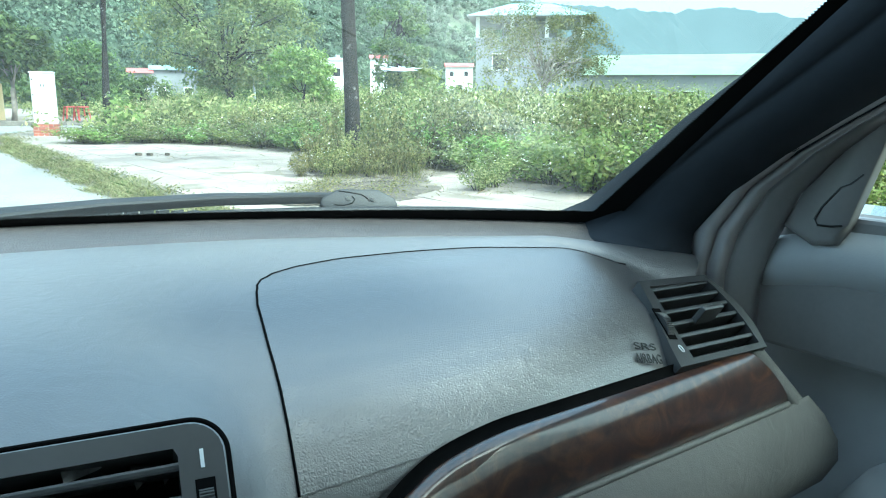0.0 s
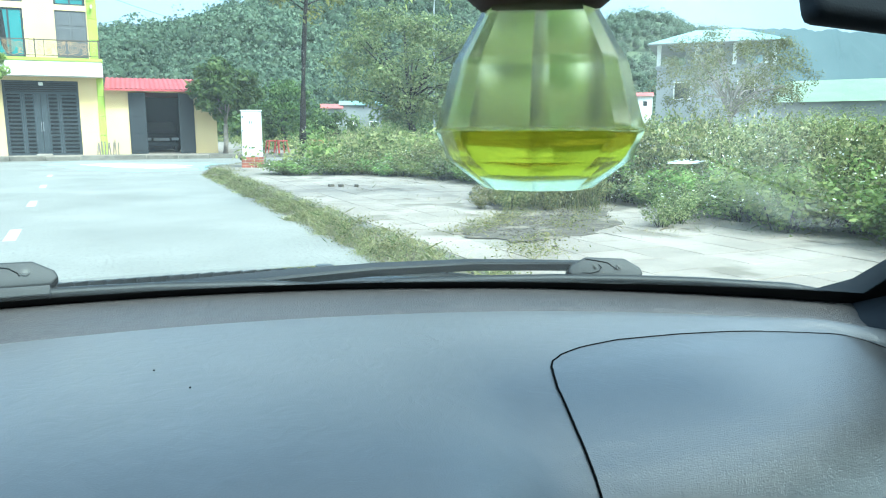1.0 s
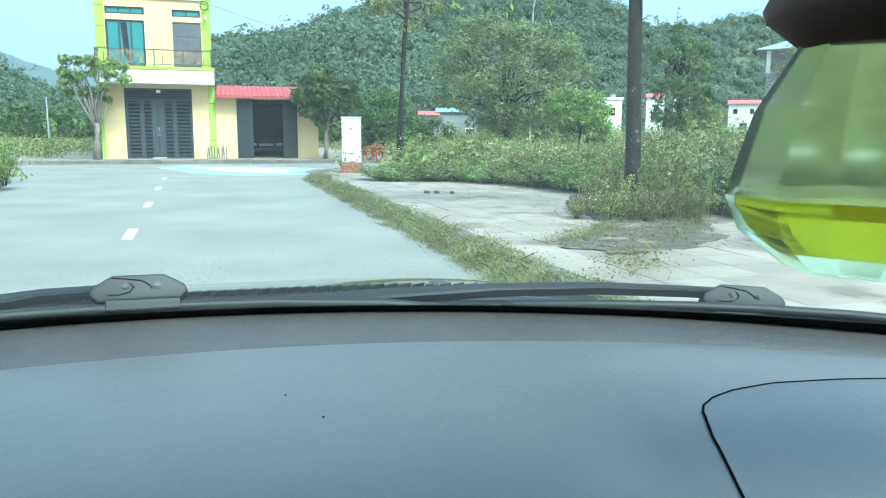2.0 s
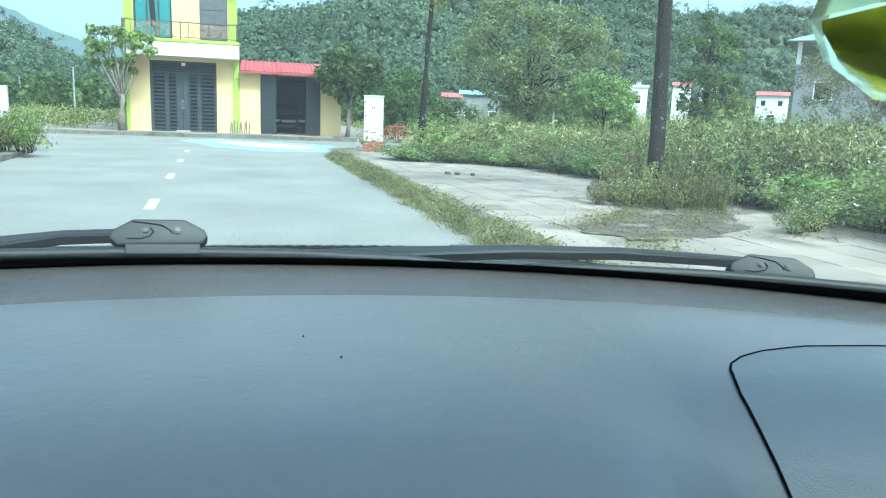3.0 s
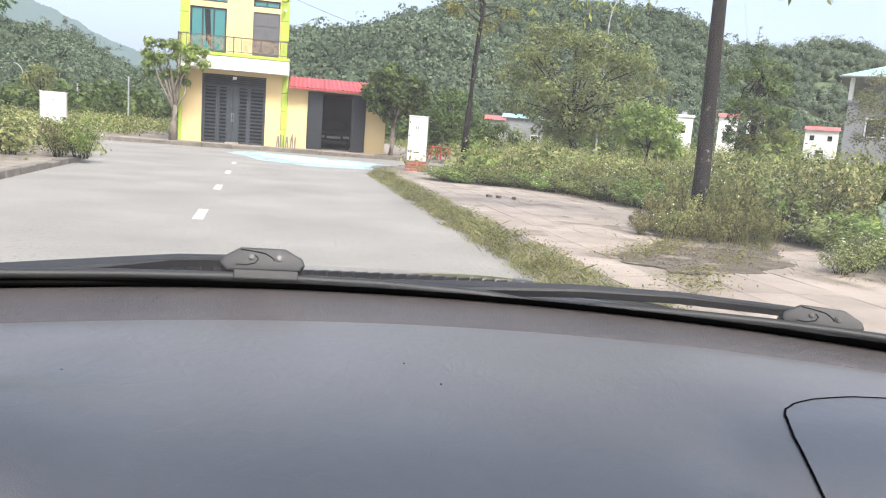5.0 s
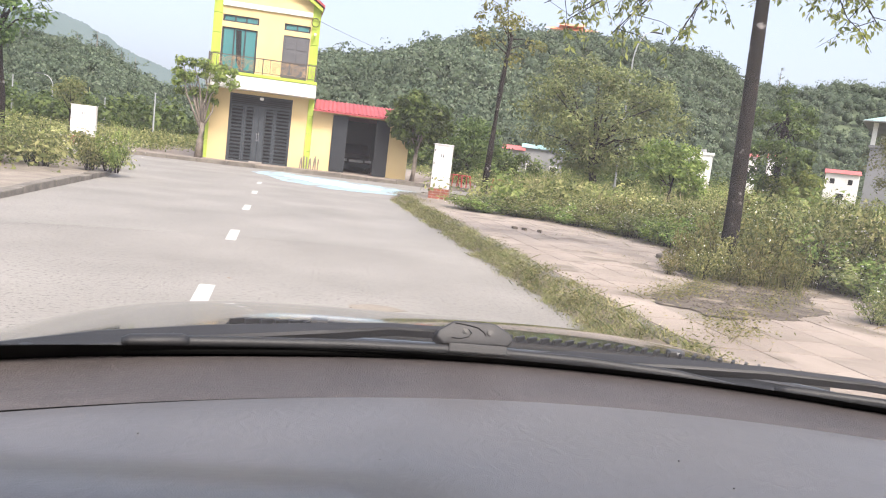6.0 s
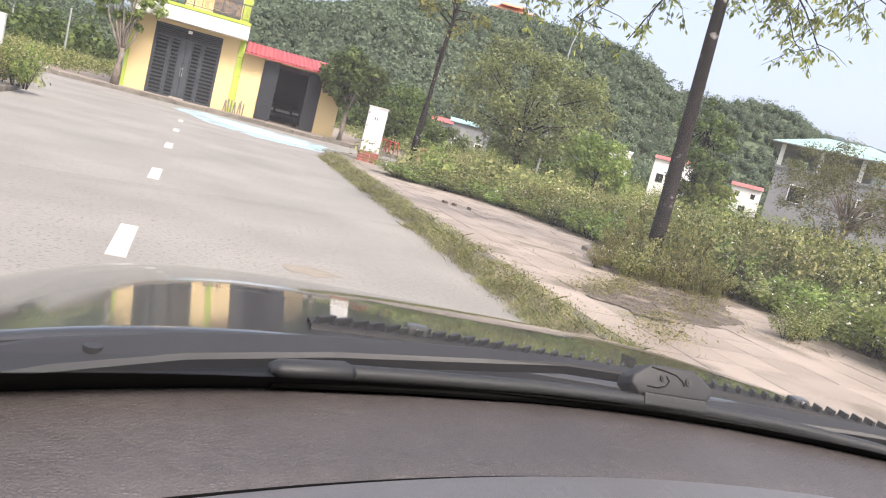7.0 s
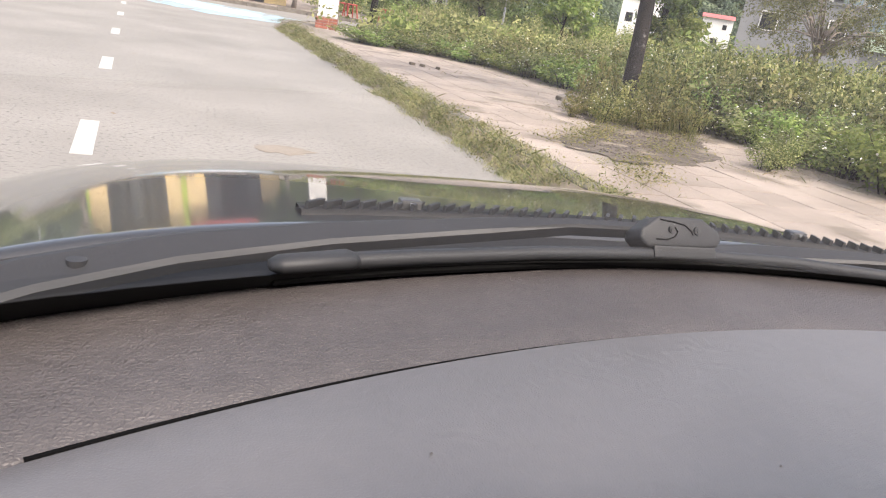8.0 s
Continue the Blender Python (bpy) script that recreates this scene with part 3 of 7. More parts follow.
def kerb_line(name, path, label, width=0.15, z=0.145, length=0.9):
    """A row of kerb stones along a path, each its own piece."""
    rng = random.Random(5)
    root = structure(name, slab_of([(path[0][0], path[0][1]), (path[0][0] + 0.02, path[0][1]), (path[0][0] + 0.02, path[0][1] + 0.02)], 0.0, 0.02), "kerb", label)
    me = None
    for (xa, ya), (xb, yb) in zip(path, path[1:]):
        d = math.hypot(xb - xa, yb - ya)
        n = max(1, round(d / length))
        turn = math.atan2(yb - ya, xb - xa)
        for i in range(n):
            f = (i + 0.5) / n
            if me is None:
                bm = boxed(-length / 2 + 0.012, length / 2 - 0.012, -width / 2, width / 2, -0.2, z, bevel=0.018)
                me = bpy.data.meshes.new("kerb_stone")
                bm.to_mesh(me)
                bm.free()
                me.materials.append(M["kerb"])
            shared("kerb_stone", me, root, Matrix.Translation((xa + (xb - xa) * f, ya + (yb - ya) * f, rng.uniform(-0.02, 0.012))) @ Euler((rng.uniform(-0.06, 0.06), rng.uniform(-0.02, 0.02), turn)).to_matrix().to_4x4() @ Matrix.Diagonal((d / n / length, 1, 1, 1)))
    return root


kerb_line("kerb_right", [(right_edge(y) + 0.3, y) for y in (1.0, 7.0, 13.0, 18.8)] + [(x + 0.26, y - 0.06) for x, y in corner_r[1:]] + [(9.0, 24.7), (16.0, 24.5)], "worn concrete kerb half hidden by grass")
kerb_line("kerb_left", [(left_edge(y) - 0.08, y) for y in (5.0, 12.0, 17.9)] + [(x - 0.08, y) for x, y in corner_l[1:]], "low weathered concrete kerb stones", 0.18, 0.11)
kerb_line("kerb_far", [in_street(x, -2.13) for x in (-24, -12, 0, 12, 24)], "concrete kerb before the houses", 0.16, 0.16, 1.2)

# broken centre line and spilt powder
for y in (1.85, 5.55, 9.25, 13.07, 17.0, 20.9):
    x = -1.132 - 0.077 * (y - 5.55)
    d = structure("road_mark", slab_of([(x - 0.06, y), (x + 0.06, y + 0.005), (x - 0.017, y + 1.0), (x - 0.137, y + 0.995)], 0.0005, 0.004), "line", "worn white dash painted on the road")


def spill(name, mat, outline, z, label, wander=0.16):
    """A ragged flat stain; its rim wanders."""
    pts = []
    for (xa, ya), (xb, yb) in zip(outline, outline[1:] + outline[:1]):
        for i in range(22):
            x, y = xa + (xb - xa) * i / 22, ya + (yb - ya) * i / 22
            k = 0.35 / wander
            a, b = Vector((x * k, y * k, 3)), Vector((x * k * 3.7, y * k * 3.7, 8))
            pts.append((x + wander * (1.6 * noise.noise(a) + 0.7 * noise.noise(b)), y + wander * (1.6 * noise.noise(a + Vector((0, 0, 5))) + 0.7 * noise.noise(b + Vector((0, 0, 5))))))
    structure(name, slab_of(pts, z - 0.003, z), mat, label)


spill("blue_stain", "blue_spill", [(-3.4, 28.4), (-1.9, 24.0), (-0.4, 22.3), (1.9, 22.6), (2.7, 25.8), (1.5, 27.6), (-1.0, 29.6), (-2.6, 30.4)], 0.005, "pale blue powder spilt on the road")
spill("white_stain", "white_spill", [(-2.2, 27.8), (-1.1, 25.4), (0.1, 24.0), (1.1, 24.3), (1.1, 25.9), (0.0, 27.2), (-1.4, 28.4)], 0.009, "white powder spilt on the road")
spill("worn_patch", "slab", [(-0.1, 6.1), (0.15, 6.04), (0.33, 6.2), (0.12, 6.34), (-0.12, 6.28)], 0.004, "chipped pale patch in the road", 0.03)

# ---- hills ----
# the skyline as seen from the road: bearing in degrees, elevation in degrees, distance of the crest in metres
BEARING = [-75, -40, -30, -22, -19.7, -17.2, -15.6, -14.3, -13, -11, -8, -4, -2, 2, 6, 10, 13, 20, 25, 27.5, 29.5, 33, 36, 38, 42, 45, 50, 60, 80]
RISE = [4.6, 5.6, 5.6, 4.8, 4.6, 4.5, 3.6, 2.8, 2.2, 2.2, 3.0, 5.4, 6.3, 6.6, 8.0, 9.1, 9.5, 9.8, 9.4, 8.8, 7.4, 7.2, 7.9, 7.7, 6.0, 3.0, 1.2, 0.8, 0.8]
CREST = [330, 320, 310, 300, 297, 292, 290, 283, 280, 270, 240, 215, 210, 205, 205, 210, 220, 240, 260, 275, 320, 400, 430, 430, 430, 430, 430, 430, 430]


def hill_height(x, y):
    """Wooded hills round the valley, in metres."""
    r, az = math.hypot(x, y), math.degrees(math.atan2(x, y))
    far = float(np.interp(az, BEARING, CREST))
    top = far * math.tan(radians(float(np.interp(az, BEARING, RISE))))
    f = (r - far * 0.5) / (far * 0.5)
    if f <= 0:
        return 0.0
    z = top * (f * f * (3 - 2 * f) if f < 1 else max(0.0, 1 - 0.6 * (f - 1)))
    return z + 1.6 * noise.noise(Vector((x / 22, y / 22, 0))) * min(1, z / 8)


rows = []
for j in range(70):
    r = 95 + j * 6.0
    rows.append([(r * math.sin(a), r * math.cos(a), hill_height(r * math.sin(a), r * math.cos(a)) - 0.6) for a in (radians(-72 + i * 1.3) for i in range(111))])
structure("hill", sheet(bmesh.new(), rows), "hill", "wooded hillside behind the houses", True)

rng = np.random.default_rng(4)
pts = []
crowns = []
tries = 0
while len(crowns) < 5200 and tries < 90000:
    tries += 1
    a = radians(rng.uniform(-34, 58))
    far = float(np.interp(math.degrees(a), BEARING, CREST))
    r = far * rng.uniform(0.5, 1.04)
    x, y = r * math.sin(a), r * math.cos(a)
    h = hill_height(x, y)
    if h < 0.5:
        continue
    crowns.append((x, y, h))
ball = bmesh.new()
bmesh.ops.create_icosphere(ball, subdivisions=1, radius=1.0)
bv = np.array([v.co[:] for v in ball.verts])
bf = np.array([[v.index for v in f.verts] for f in ball.faces])
ball.free()
skins, faces, outs = [], [], []
for x, y, h in crowns:
    r = rng.uniform(1.3, 2.8) * (0.8 + math.hypot(x, y) / 900)
    t = rng.uniform(0.75, 1.25)
    ctr = np.array((x, y, h + r * 0.75))
    # a few rounded heads to each crown, leaves lying along their skins
    heads = [(ctr, r)] + [(ctr + rng.normal(0, 0.5, 3) * r, r * rng.uniform(0.4, 0.65)) for k in range(4)]
    for c, q in heads:
        n_ = 30 if q == r else 14
        d = rng.normal(size=(n_, 3))
        d[:, 2] = np.abs(d[:, 2] + 0.3) - 0.25
        d /= np.linalg.norm(d, axis=1)[:, None]
        pts.append(c + d * (q, q, q * t) * rng.uniform(0.86, 1.08, (n_, 1)))
        outs.append(d)
    skins.append(ctr + bv * (r * 0.74, r * 0.74, r * t * 0.74) * (1 + rng.normal(0, 0.14, (len(bv), 1))))
    faces.append(bf + len(bv) * len(faces))
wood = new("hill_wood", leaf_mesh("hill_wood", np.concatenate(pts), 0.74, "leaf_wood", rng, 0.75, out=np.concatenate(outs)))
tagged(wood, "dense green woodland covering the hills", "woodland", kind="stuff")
sv, sf = np.concatenate(skins), np.concatenate(faces)
me = bpy.data.meshes.new("hill_canopy")
me.vertices.add(len(sv))
me.vertices.foreach_set("co", sv.astype(np.float32).ravel())
me.loops.add(sf.size)
me.loops.foreach_set("vertex_index", sf.astype(np.int32).ravel())
me.polygons.add(len(sf))
me.polygons.foreach_set("loop_start", np.arange(0, sf.size, 3, dtype=np.int32))
me.materials.append(M["canopy"])
me.update(calc_edges=True)
me.shade_smooth()
tagged(new("hill_canopy", me), "rounded crowns of the hillside trees", "woodland", kind="stuff")
# a few thin trees that stand out over the ridges
p = []
bm = bmesh.new()
for a, hgt in [(-18.6, 7), (-17.4, 8), (-16.9, 6), (-15.8, 7), (-14.9, 8), (30.2, 9), (31.6, 13), (32.1, 10), (33.4, 8), (34.6, 9), (36.5, 8), (24.0, 6), (9.0, 5), (12.4, 6), (1.2, 4)]:
    far = float(np.interp(a, BEARING, CREST)) * 0.99
    x, y = far * math.sin(radians(a)), far * math.cos(radians(a))
    z = hill_height(x, y)
    tube(bm, [(x, y, z), (x + 0.2, y, z + hgt * 0.6), (x, y, z + hgt)], [0.25, 0.18, 0.06], 5)
    for k in range(4):
        p.append(blob_points(rng, (x + rng.normal(0, 0.8), y, z + hgt * rng.uniform(0.65, 1.0)), (0.9, 0.9, 0.6), 22, 0.2))
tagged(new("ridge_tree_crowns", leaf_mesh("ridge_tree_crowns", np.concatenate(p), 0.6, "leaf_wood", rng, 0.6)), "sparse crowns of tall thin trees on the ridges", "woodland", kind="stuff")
tagged(part("ridge_tree_trunks", bm, "bark_pale"), "thin trunks of tall trees on the ridges", "woodland", kind="stuff")

# flat tree belt at the foot of the hills
pts = []
for i in range(330):
    y = rng.uniform(75, 135)
    x = rng.uniform(-0.6, 0.95) * y
    if 0.4 < x / y < 0.8 and y < 100 or 0.2 < x / y < 0.32 and y < 86:
        continue
    r = rng.uniform(1.5, 3.2)
    pts.append(mound(rng, (x, y, r * 0.5), (r, r, r * rng.uniform(1.0, 1.5)), 230))
belt = new("tree_belt", leaf_mesh("tree_belt", np.concatenate([p for p, o in pts]), 0.6, "leaf_dark", rng, 0.6, 0.0, np.concatenate([o for p, o in pts])))
tagged(belt, "dark green trees at the foot of the hills", "trees", kind="stuff")


def far_ridge(name, profile, y_off, colour, label):
    """A far ridge as a plain backdrop; its haze is put into a glowing colour."""
    m = bpy.data.materials.new(name)
    m.use_nodes = True
    n, l = m.node_tree.nodes, m.node_tree.links
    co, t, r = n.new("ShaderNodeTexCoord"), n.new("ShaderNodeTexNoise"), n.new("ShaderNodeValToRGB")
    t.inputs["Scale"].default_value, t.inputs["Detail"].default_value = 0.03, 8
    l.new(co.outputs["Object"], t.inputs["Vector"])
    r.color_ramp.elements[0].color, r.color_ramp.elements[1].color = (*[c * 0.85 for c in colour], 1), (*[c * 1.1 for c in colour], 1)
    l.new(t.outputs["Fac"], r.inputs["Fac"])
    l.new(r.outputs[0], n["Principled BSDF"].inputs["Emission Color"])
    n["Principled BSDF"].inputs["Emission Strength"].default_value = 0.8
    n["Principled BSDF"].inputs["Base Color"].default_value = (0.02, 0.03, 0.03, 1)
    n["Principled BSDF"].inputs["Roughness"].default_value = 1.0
    M[name] = m
    bm, rr = bmesh.new(), random.Random(3)
    low, top = [], []
    for (a0, h0), (a1, h1) in zip(profile, profile[1:]):
        for i in range(24):
            f = i / 24
            a, h = radians(a0 + (a1 - a0) * f), h0 + (h1 - h0) * f
            p = (y_off * math.sin(a), y_off * math.cos(a))
            z = y_off * math.tan(radians(h + 0.22 * (noise.noise(Vector((a * 60, 0, 2))) + rr.uniform(-0.25, 0.25))))
            low.append((*p, -5)), top.append((*p, z))
    sheet(bm, [low, top])
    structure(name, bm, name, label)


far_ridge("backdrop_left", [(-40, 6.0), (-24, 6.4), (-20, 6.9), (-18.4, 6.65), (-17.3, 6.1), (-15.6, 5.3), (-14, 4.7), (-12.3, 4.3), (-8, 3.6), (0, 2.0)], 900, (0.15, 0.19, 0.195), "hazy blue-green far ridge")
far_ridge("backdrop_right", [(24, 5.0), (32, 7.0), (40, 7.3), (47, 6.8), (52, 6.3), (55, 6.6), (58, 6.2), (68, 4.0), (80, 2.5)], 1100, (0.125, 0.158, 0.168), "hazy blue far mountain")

# ---- yellow house and garage ----
def house():
    h = empty("yellow_house", STREET, "two-storey yellow house with lime green pilasters and a balcony", "house")
    D = 6.0
    for z0, z1, openings in ((0, 3.05, [(0.84, 3.58, 0.0, 2.91)]), (3.05, 7.0, [(0.27, 1.8, 3.8, 5.63), (0.28, 1.82, 5.86, 6.15), (2.92, 4.07, 3.75, 5.62), (2.92, 4.06, 5.83, 6.12)])):
        bm = bmesh.new()
        xs = sorted({0.25 if z0 else -0.1, 4.12 if z0 else 4.28, *[v for o in openings for v in o[:2]]})
        zs = sorted({z0, z1, *[v for o in openings for v in o[2:]]})
        for xa, xb in zip(xs, xs[1:]):
            for za, zb in zip(zs, zs[1:]):
                cx, cz = (xa + xb) / 2, (za + zb) / 2
                if not any(o[0] < cx < o[1] and o[2] < cz < o[3] for o in openings):
                    box(bm, xa, xb, 0, 0.22, za, zb)
        part("wall", bm, "yellow", h, "yellow painted front wall")
    for xa in (-0.08, 3.98):
        part("side_wall", boxed(xa, xa + 0.2, 0.25, D, 0, 7.0), "yellow", h)
    part("back_wall", boxed(0.12, 3.98, D - 0.2, D, 0, 7.0), "yellow", h)
    part("floor_slab", boxed(0.12, 3.98, 0.24, D - 0.2, 3.05, 3.2), "white", h)
    for z0, z1, sides in ((0.0, 3.1, ((-0.12, 0.02), (4.28, 4.53))), (3.7, 7.0, ((-0.12, 0.25), (4.12, 4.47)))):
        for xa, xb in sides:
            bm = bmesh.new()
            n_ = 4
            for k in range(n_):
                box(bm, xa, xb, -0.06, 0.24, z0 + (z1 - z0) * k / n_, z0 + (z1 - z0) * (k + 1) / n_ - 0.014, 0.01)
            part("pilaster", bm, "lime", h, "lime green pilaster with shallow joints")
    part("balcony_slab", boxed(-0.12, 4.56, -0.9, -0.07, 3.05, 3.6, 0.02), "white", h, "white balcony edge")
    part("balcony_band", boxed(-0.14, 4.58, -0.93, -0.07, 3.605, 3.73, 0.01), "lime", h, "lime green band on the balcony")
    rail = part("railing", box(box(box(boxed(-0.06, 4.5, -0.87, -0.83, 4.37, 4.41), -0.06, 4.5, -0.865, -0.835, 3.8, 3.825), -0.06, -0.02, -0.83, -0.07, 4.37, 4.41), 4.46, 4.5, -0.83, -0.07, 4.37, 4.41), "rail", h, "bronze scrollwork balcony railing")
    for x in (-0.04, 2.22, 4.48):
        part("post", boxed(x - 0.022, x + 0.022, -0.872, -0.828, 3.72, 4.43), "rail", rail)
    for k in range(3):
        part("bar", boxed(-0.05, -0.03, -0.7 + k * 0.2, -0.68 + k * 0.2, 3.74, 4.37), "rail", rail)
        part("bar", boxed(4.47, 4.49, -0.7 + k * 0.2, -0.68 + k * 0.2, 3.74, 4.37), "rail", rail)
    # pairs of scrolls in the long panels, small ones in the narrow end panels
    def scroll(cx, cz, r, s, turns):
        n_ = 12 * turns
        pts = [(cx + s * r * (1 - 0.8 * i / n_) * math.cos(i * math.pi / 6), -0.85, cz + r * (1 - 0.8 * i / n_) * math.sin(i * math.pi / 6)) for i in range(n_ + 1)]
        part("scroll", tube(bmesh.new(), pts, 0.013, 5), "scroll", rail, "gilt iron scroll")
    for x0, x1 in ((-0.02, 2.2), (2.24, 4.46)):
        for x in (x0 + 0.14, x1 - 0.14):
            for z in (3.95, 4.1, 4.25):
                scroll(x, z, 0.085, 1 if z > 4 else -1, 1)
        for x in (x0 + 0.3, x1 - 0.3):
            part("bar", boxed(x - 0.012, x + 0.012, -0.86, -0.84, 3.82, 4.37), "rail", rail)
        mid = (x0 + x1) / 2
        for s in (-1, 1):
            scroll(mid + s * 0.26, 4.1, 0.25, s, 3)
            scroll(mid + s * 0.62, 4.16, 0.15, -s, 2)
            scroll(mid + s * 0.63, 3.95, 0.1, s, 2)
            scroll(mid + s * 0.1, 4.28, 0.075, -s, 2)
            part("bar", tube(bmesh.new(), [(mid + s * (0.02 + 0.07 * k), -0.85, 3.84 + 0.05 * math.sin(k * 0.9)) for k in range(11)], 0.012, 5), "scroll", rail)
    # upper windows and door
    def window(x0, x1, z0, z1, parts):
        w = part("window", box(box(box(boxed(x0, x1, 0.04, 0.12, z0, z0 + 0.06), x0, x1, 0.04, 0.12, z1 - 0.06, z1), x0, x0 + 0.06, 0.04, 0.12, z0, z1), x1 - 0.06, x1, 0.04, 0.12, z0, z1), "steel", h, "grey framed window with teal panes")
        n = parts
        for i in range(n):
            xa, xb = x0 + 0.06 + (x1 - x0 - 0.12) * i / n, x0 + 0.06 + (x1 - x0 - 0.12) * (i + 1) / n
            if i:
                part("mullion", boxed(xa - 0.03, xa + 0.03, 0.03, 0.13, z0 + 0.06, z1 - 0.06), "steel", w)
            part("pane", boxed(xa + 0.02, xb - 0.02, 0.075, 0.085, z0 + 0.06, z1 - 0.06), "teal_glass", w)
        return w
    w = window(0.27, 1.8, 3.8, 5.63, 3)
    # near-black sheet before the panes, shade of the half-open sash
    part("curtain", sheet(bmesh.new(), [[(0.86 + 0.04 * k + 0.1 * f, 0.062 + 0.008 * (k % 2), 5.54 - 1.7 * f * (0.75 + 0.05 * k)) for k in range(7)] for f in (0, 0.3, 0.6, 1.0)]), "room_shade", w, "dark sheet for the shade in the half-open sash")
    window(0.28, 1.82, 5.86, 6.15, 3)
    window(2.92, 4.06, 5.83, 6.12, 2)
    d = part("balcony_door", boxed(2.92, 4.07, 0.05, 0.12, 3.75, 5.62), "door_grey", h, "grey panelled double door")
    for xa in (3.0, 3.53):
        for za, zb in ((3.85, 4.35), (4.45, 4.95), (5.05, 5.52)):
            part("panel", boxed(xa, xa + 0.46, 0.03, 0.055, za, zb, 0.012), "door_grey", d)
    # street gate
    bm = boxed(0.84, 3.58, 0.06, 0.14, 2.84, 2.91)
    for x0, x1, z0, z1 in ((0.84, 3.58, 2.4, 2.48), (0.84, 0.91, 0, 2.91), (3.51, 3.58, 0, 2.91), (0.84, 3.58, 0.0, 0.08)):
        box(bm, x0, x1, 0.06, 0.14, z0, z1)
    g = part("gate", bm, "steel", h, "dark grey slatted steel gate")
    for xa, xb in ((0.91, 1.47), (1.55, 1.93), (2.4, 2.8), (2.88, 3.51)):
        part("stile", box(boxed(xa, xa + 0.045, 0.05, 0.13, 0.08, 2.4), xb - 0.045, xb, 0.05, 0.13, 0.08, 2.4), "steel", g)
        for k in range(15):
            z = 0.14 + k * 0.152
            sl = part("slat", boxed(xa + 0.046, xb - 0.046, -0.012, 0.012, -0.036, 0.036, 0.004), "steel", g)
            sl.matrix_basis = pose(0, 0.085, z + 0.03, 20)
    for xa, xb in ((1.48, 1.54), (2.81, 2.87)):
        part("stile", boxed(xa, xb, 0.04, 0.14, 0.08, 2.4), "steel", g)
    for xa, xb in ((1.94, 2.16), (2.17, 2.39)):
        part("leaf", boxed(xa, xb, 0.04, 0.12, 0.06, 2.4, 0.01), "steel", g, "plain grey door leaf in the gate")
    for x in (2.13, 2.2):
        part("door_handle", tube(bmesh.new(), [(x, 0.04, 0.95), (x, -0.02, 0.98), (x, -0.02, 1.27), (x, 0.04, 1.3)], 0.012, 6), "galv", g)
    for k in range(3):
        x = 0.92 + k * 0.87
        # near-black sheet for the shade behind the top slats
        part("top_panel", boxed(x, x + 0.83, 0.1, 0.12, 2.49, 2.83), "room_shade", g)
        for j in range(4):
            part("slat", boxed(x, x + 0.83, 0.07, 0.095, 2.52 + j * 0.085, 2.545 + j * 0.085), "steel", g)
    # near-black sheet set behind the slats as the shade there
    part("gate_backing", boxed(0.84, 3.58, 0.5, 0.55, 0, 2.91), "room_shade", h)
    part("lamp", boxed(2.15, 2.31, -0.1, -0.001, 2.72, 2.84, 0.02), "white", h, "small white lamp over the gate")
    part("threshold", boxed(1.9, 2.45, -0.35, -0.002, 0.0, 0.06, 0.01), "mortar", h, "small concrete step before the gate")
    # gable roof
    bm = bmesh.new()
    for x0 in (-0.28, 4.62):
        back = x0 + (0.3 if x0 < 0 else -0.5)
        for dz in (0.0, 0.1):
            sheet(bm, [[(x0, -0.35, 6.93 + dz), (2.17, -0.35, 8.55 + dz)], [(back, D, 6.93 + dz), (2.17, D, 8.55 + dz)]])
        sheet(bm, [[(x0, -0.35, 6.93), (2.17, -0.35, 8.55)], [(x0, -0.35, 7.03), (2.17, -0.35, 8.65)]])
    part("roof", bm, "red_roof", h, "gable roof with a dark red edge")
    bm = bmesh.new()
    for s, x0 in ((1, -0.2), (-1, 4.54)):
        sheet(bm, [[(x0, -0.3, 6.9), (2.17, -0.3, 8.47)], [(x0, -0.3, 6.76), (2.17, -0.3, 8.3)]])
        sheet(bm, [[(x0, -0.3, 6.76), (2.17, -0.3, 8.3)], [(x0, -0.0, 6.76), (2.17, -0.0, 8.3)]])
    part("bargeboard", bm, "lime", h, "lime green bargeboard under the roof edge")
    bm = bmesh.new()
    bm.faces.new([bm.verts.new(p) for p in ((-0.12, 0.1, 7.0), (4.47, 0.1, 7.0), (2.17, 0.1, 8.5))])
    part("gable", bm, "yellow", h)
    part("fascia", boxed(0.252, 4.118, -0.09, -0.002, 6.5, 6.7, 0.01), "white", h, "pale moulded band under the gable")
    part("cable_coil", tube(bmesh.new(), [(4.26 + 0.17 * math.cos(a * 0.5), -0.12 - 0.002 * a, 6.3 + 0.19 * math.sin(a * 0.5)) for a in range(26)], 0.014, 5), "cable", h, "coil of black cable on the corner")
    part("security_camera", tube(bmesh.new(), [(4.3, -0.07, 5.85), (4.3, -0.2, 5.8), (4.3, -0.32, 5.75)], [0.03, 0.05, 0.05], 8), "white", h)
    return h


house()


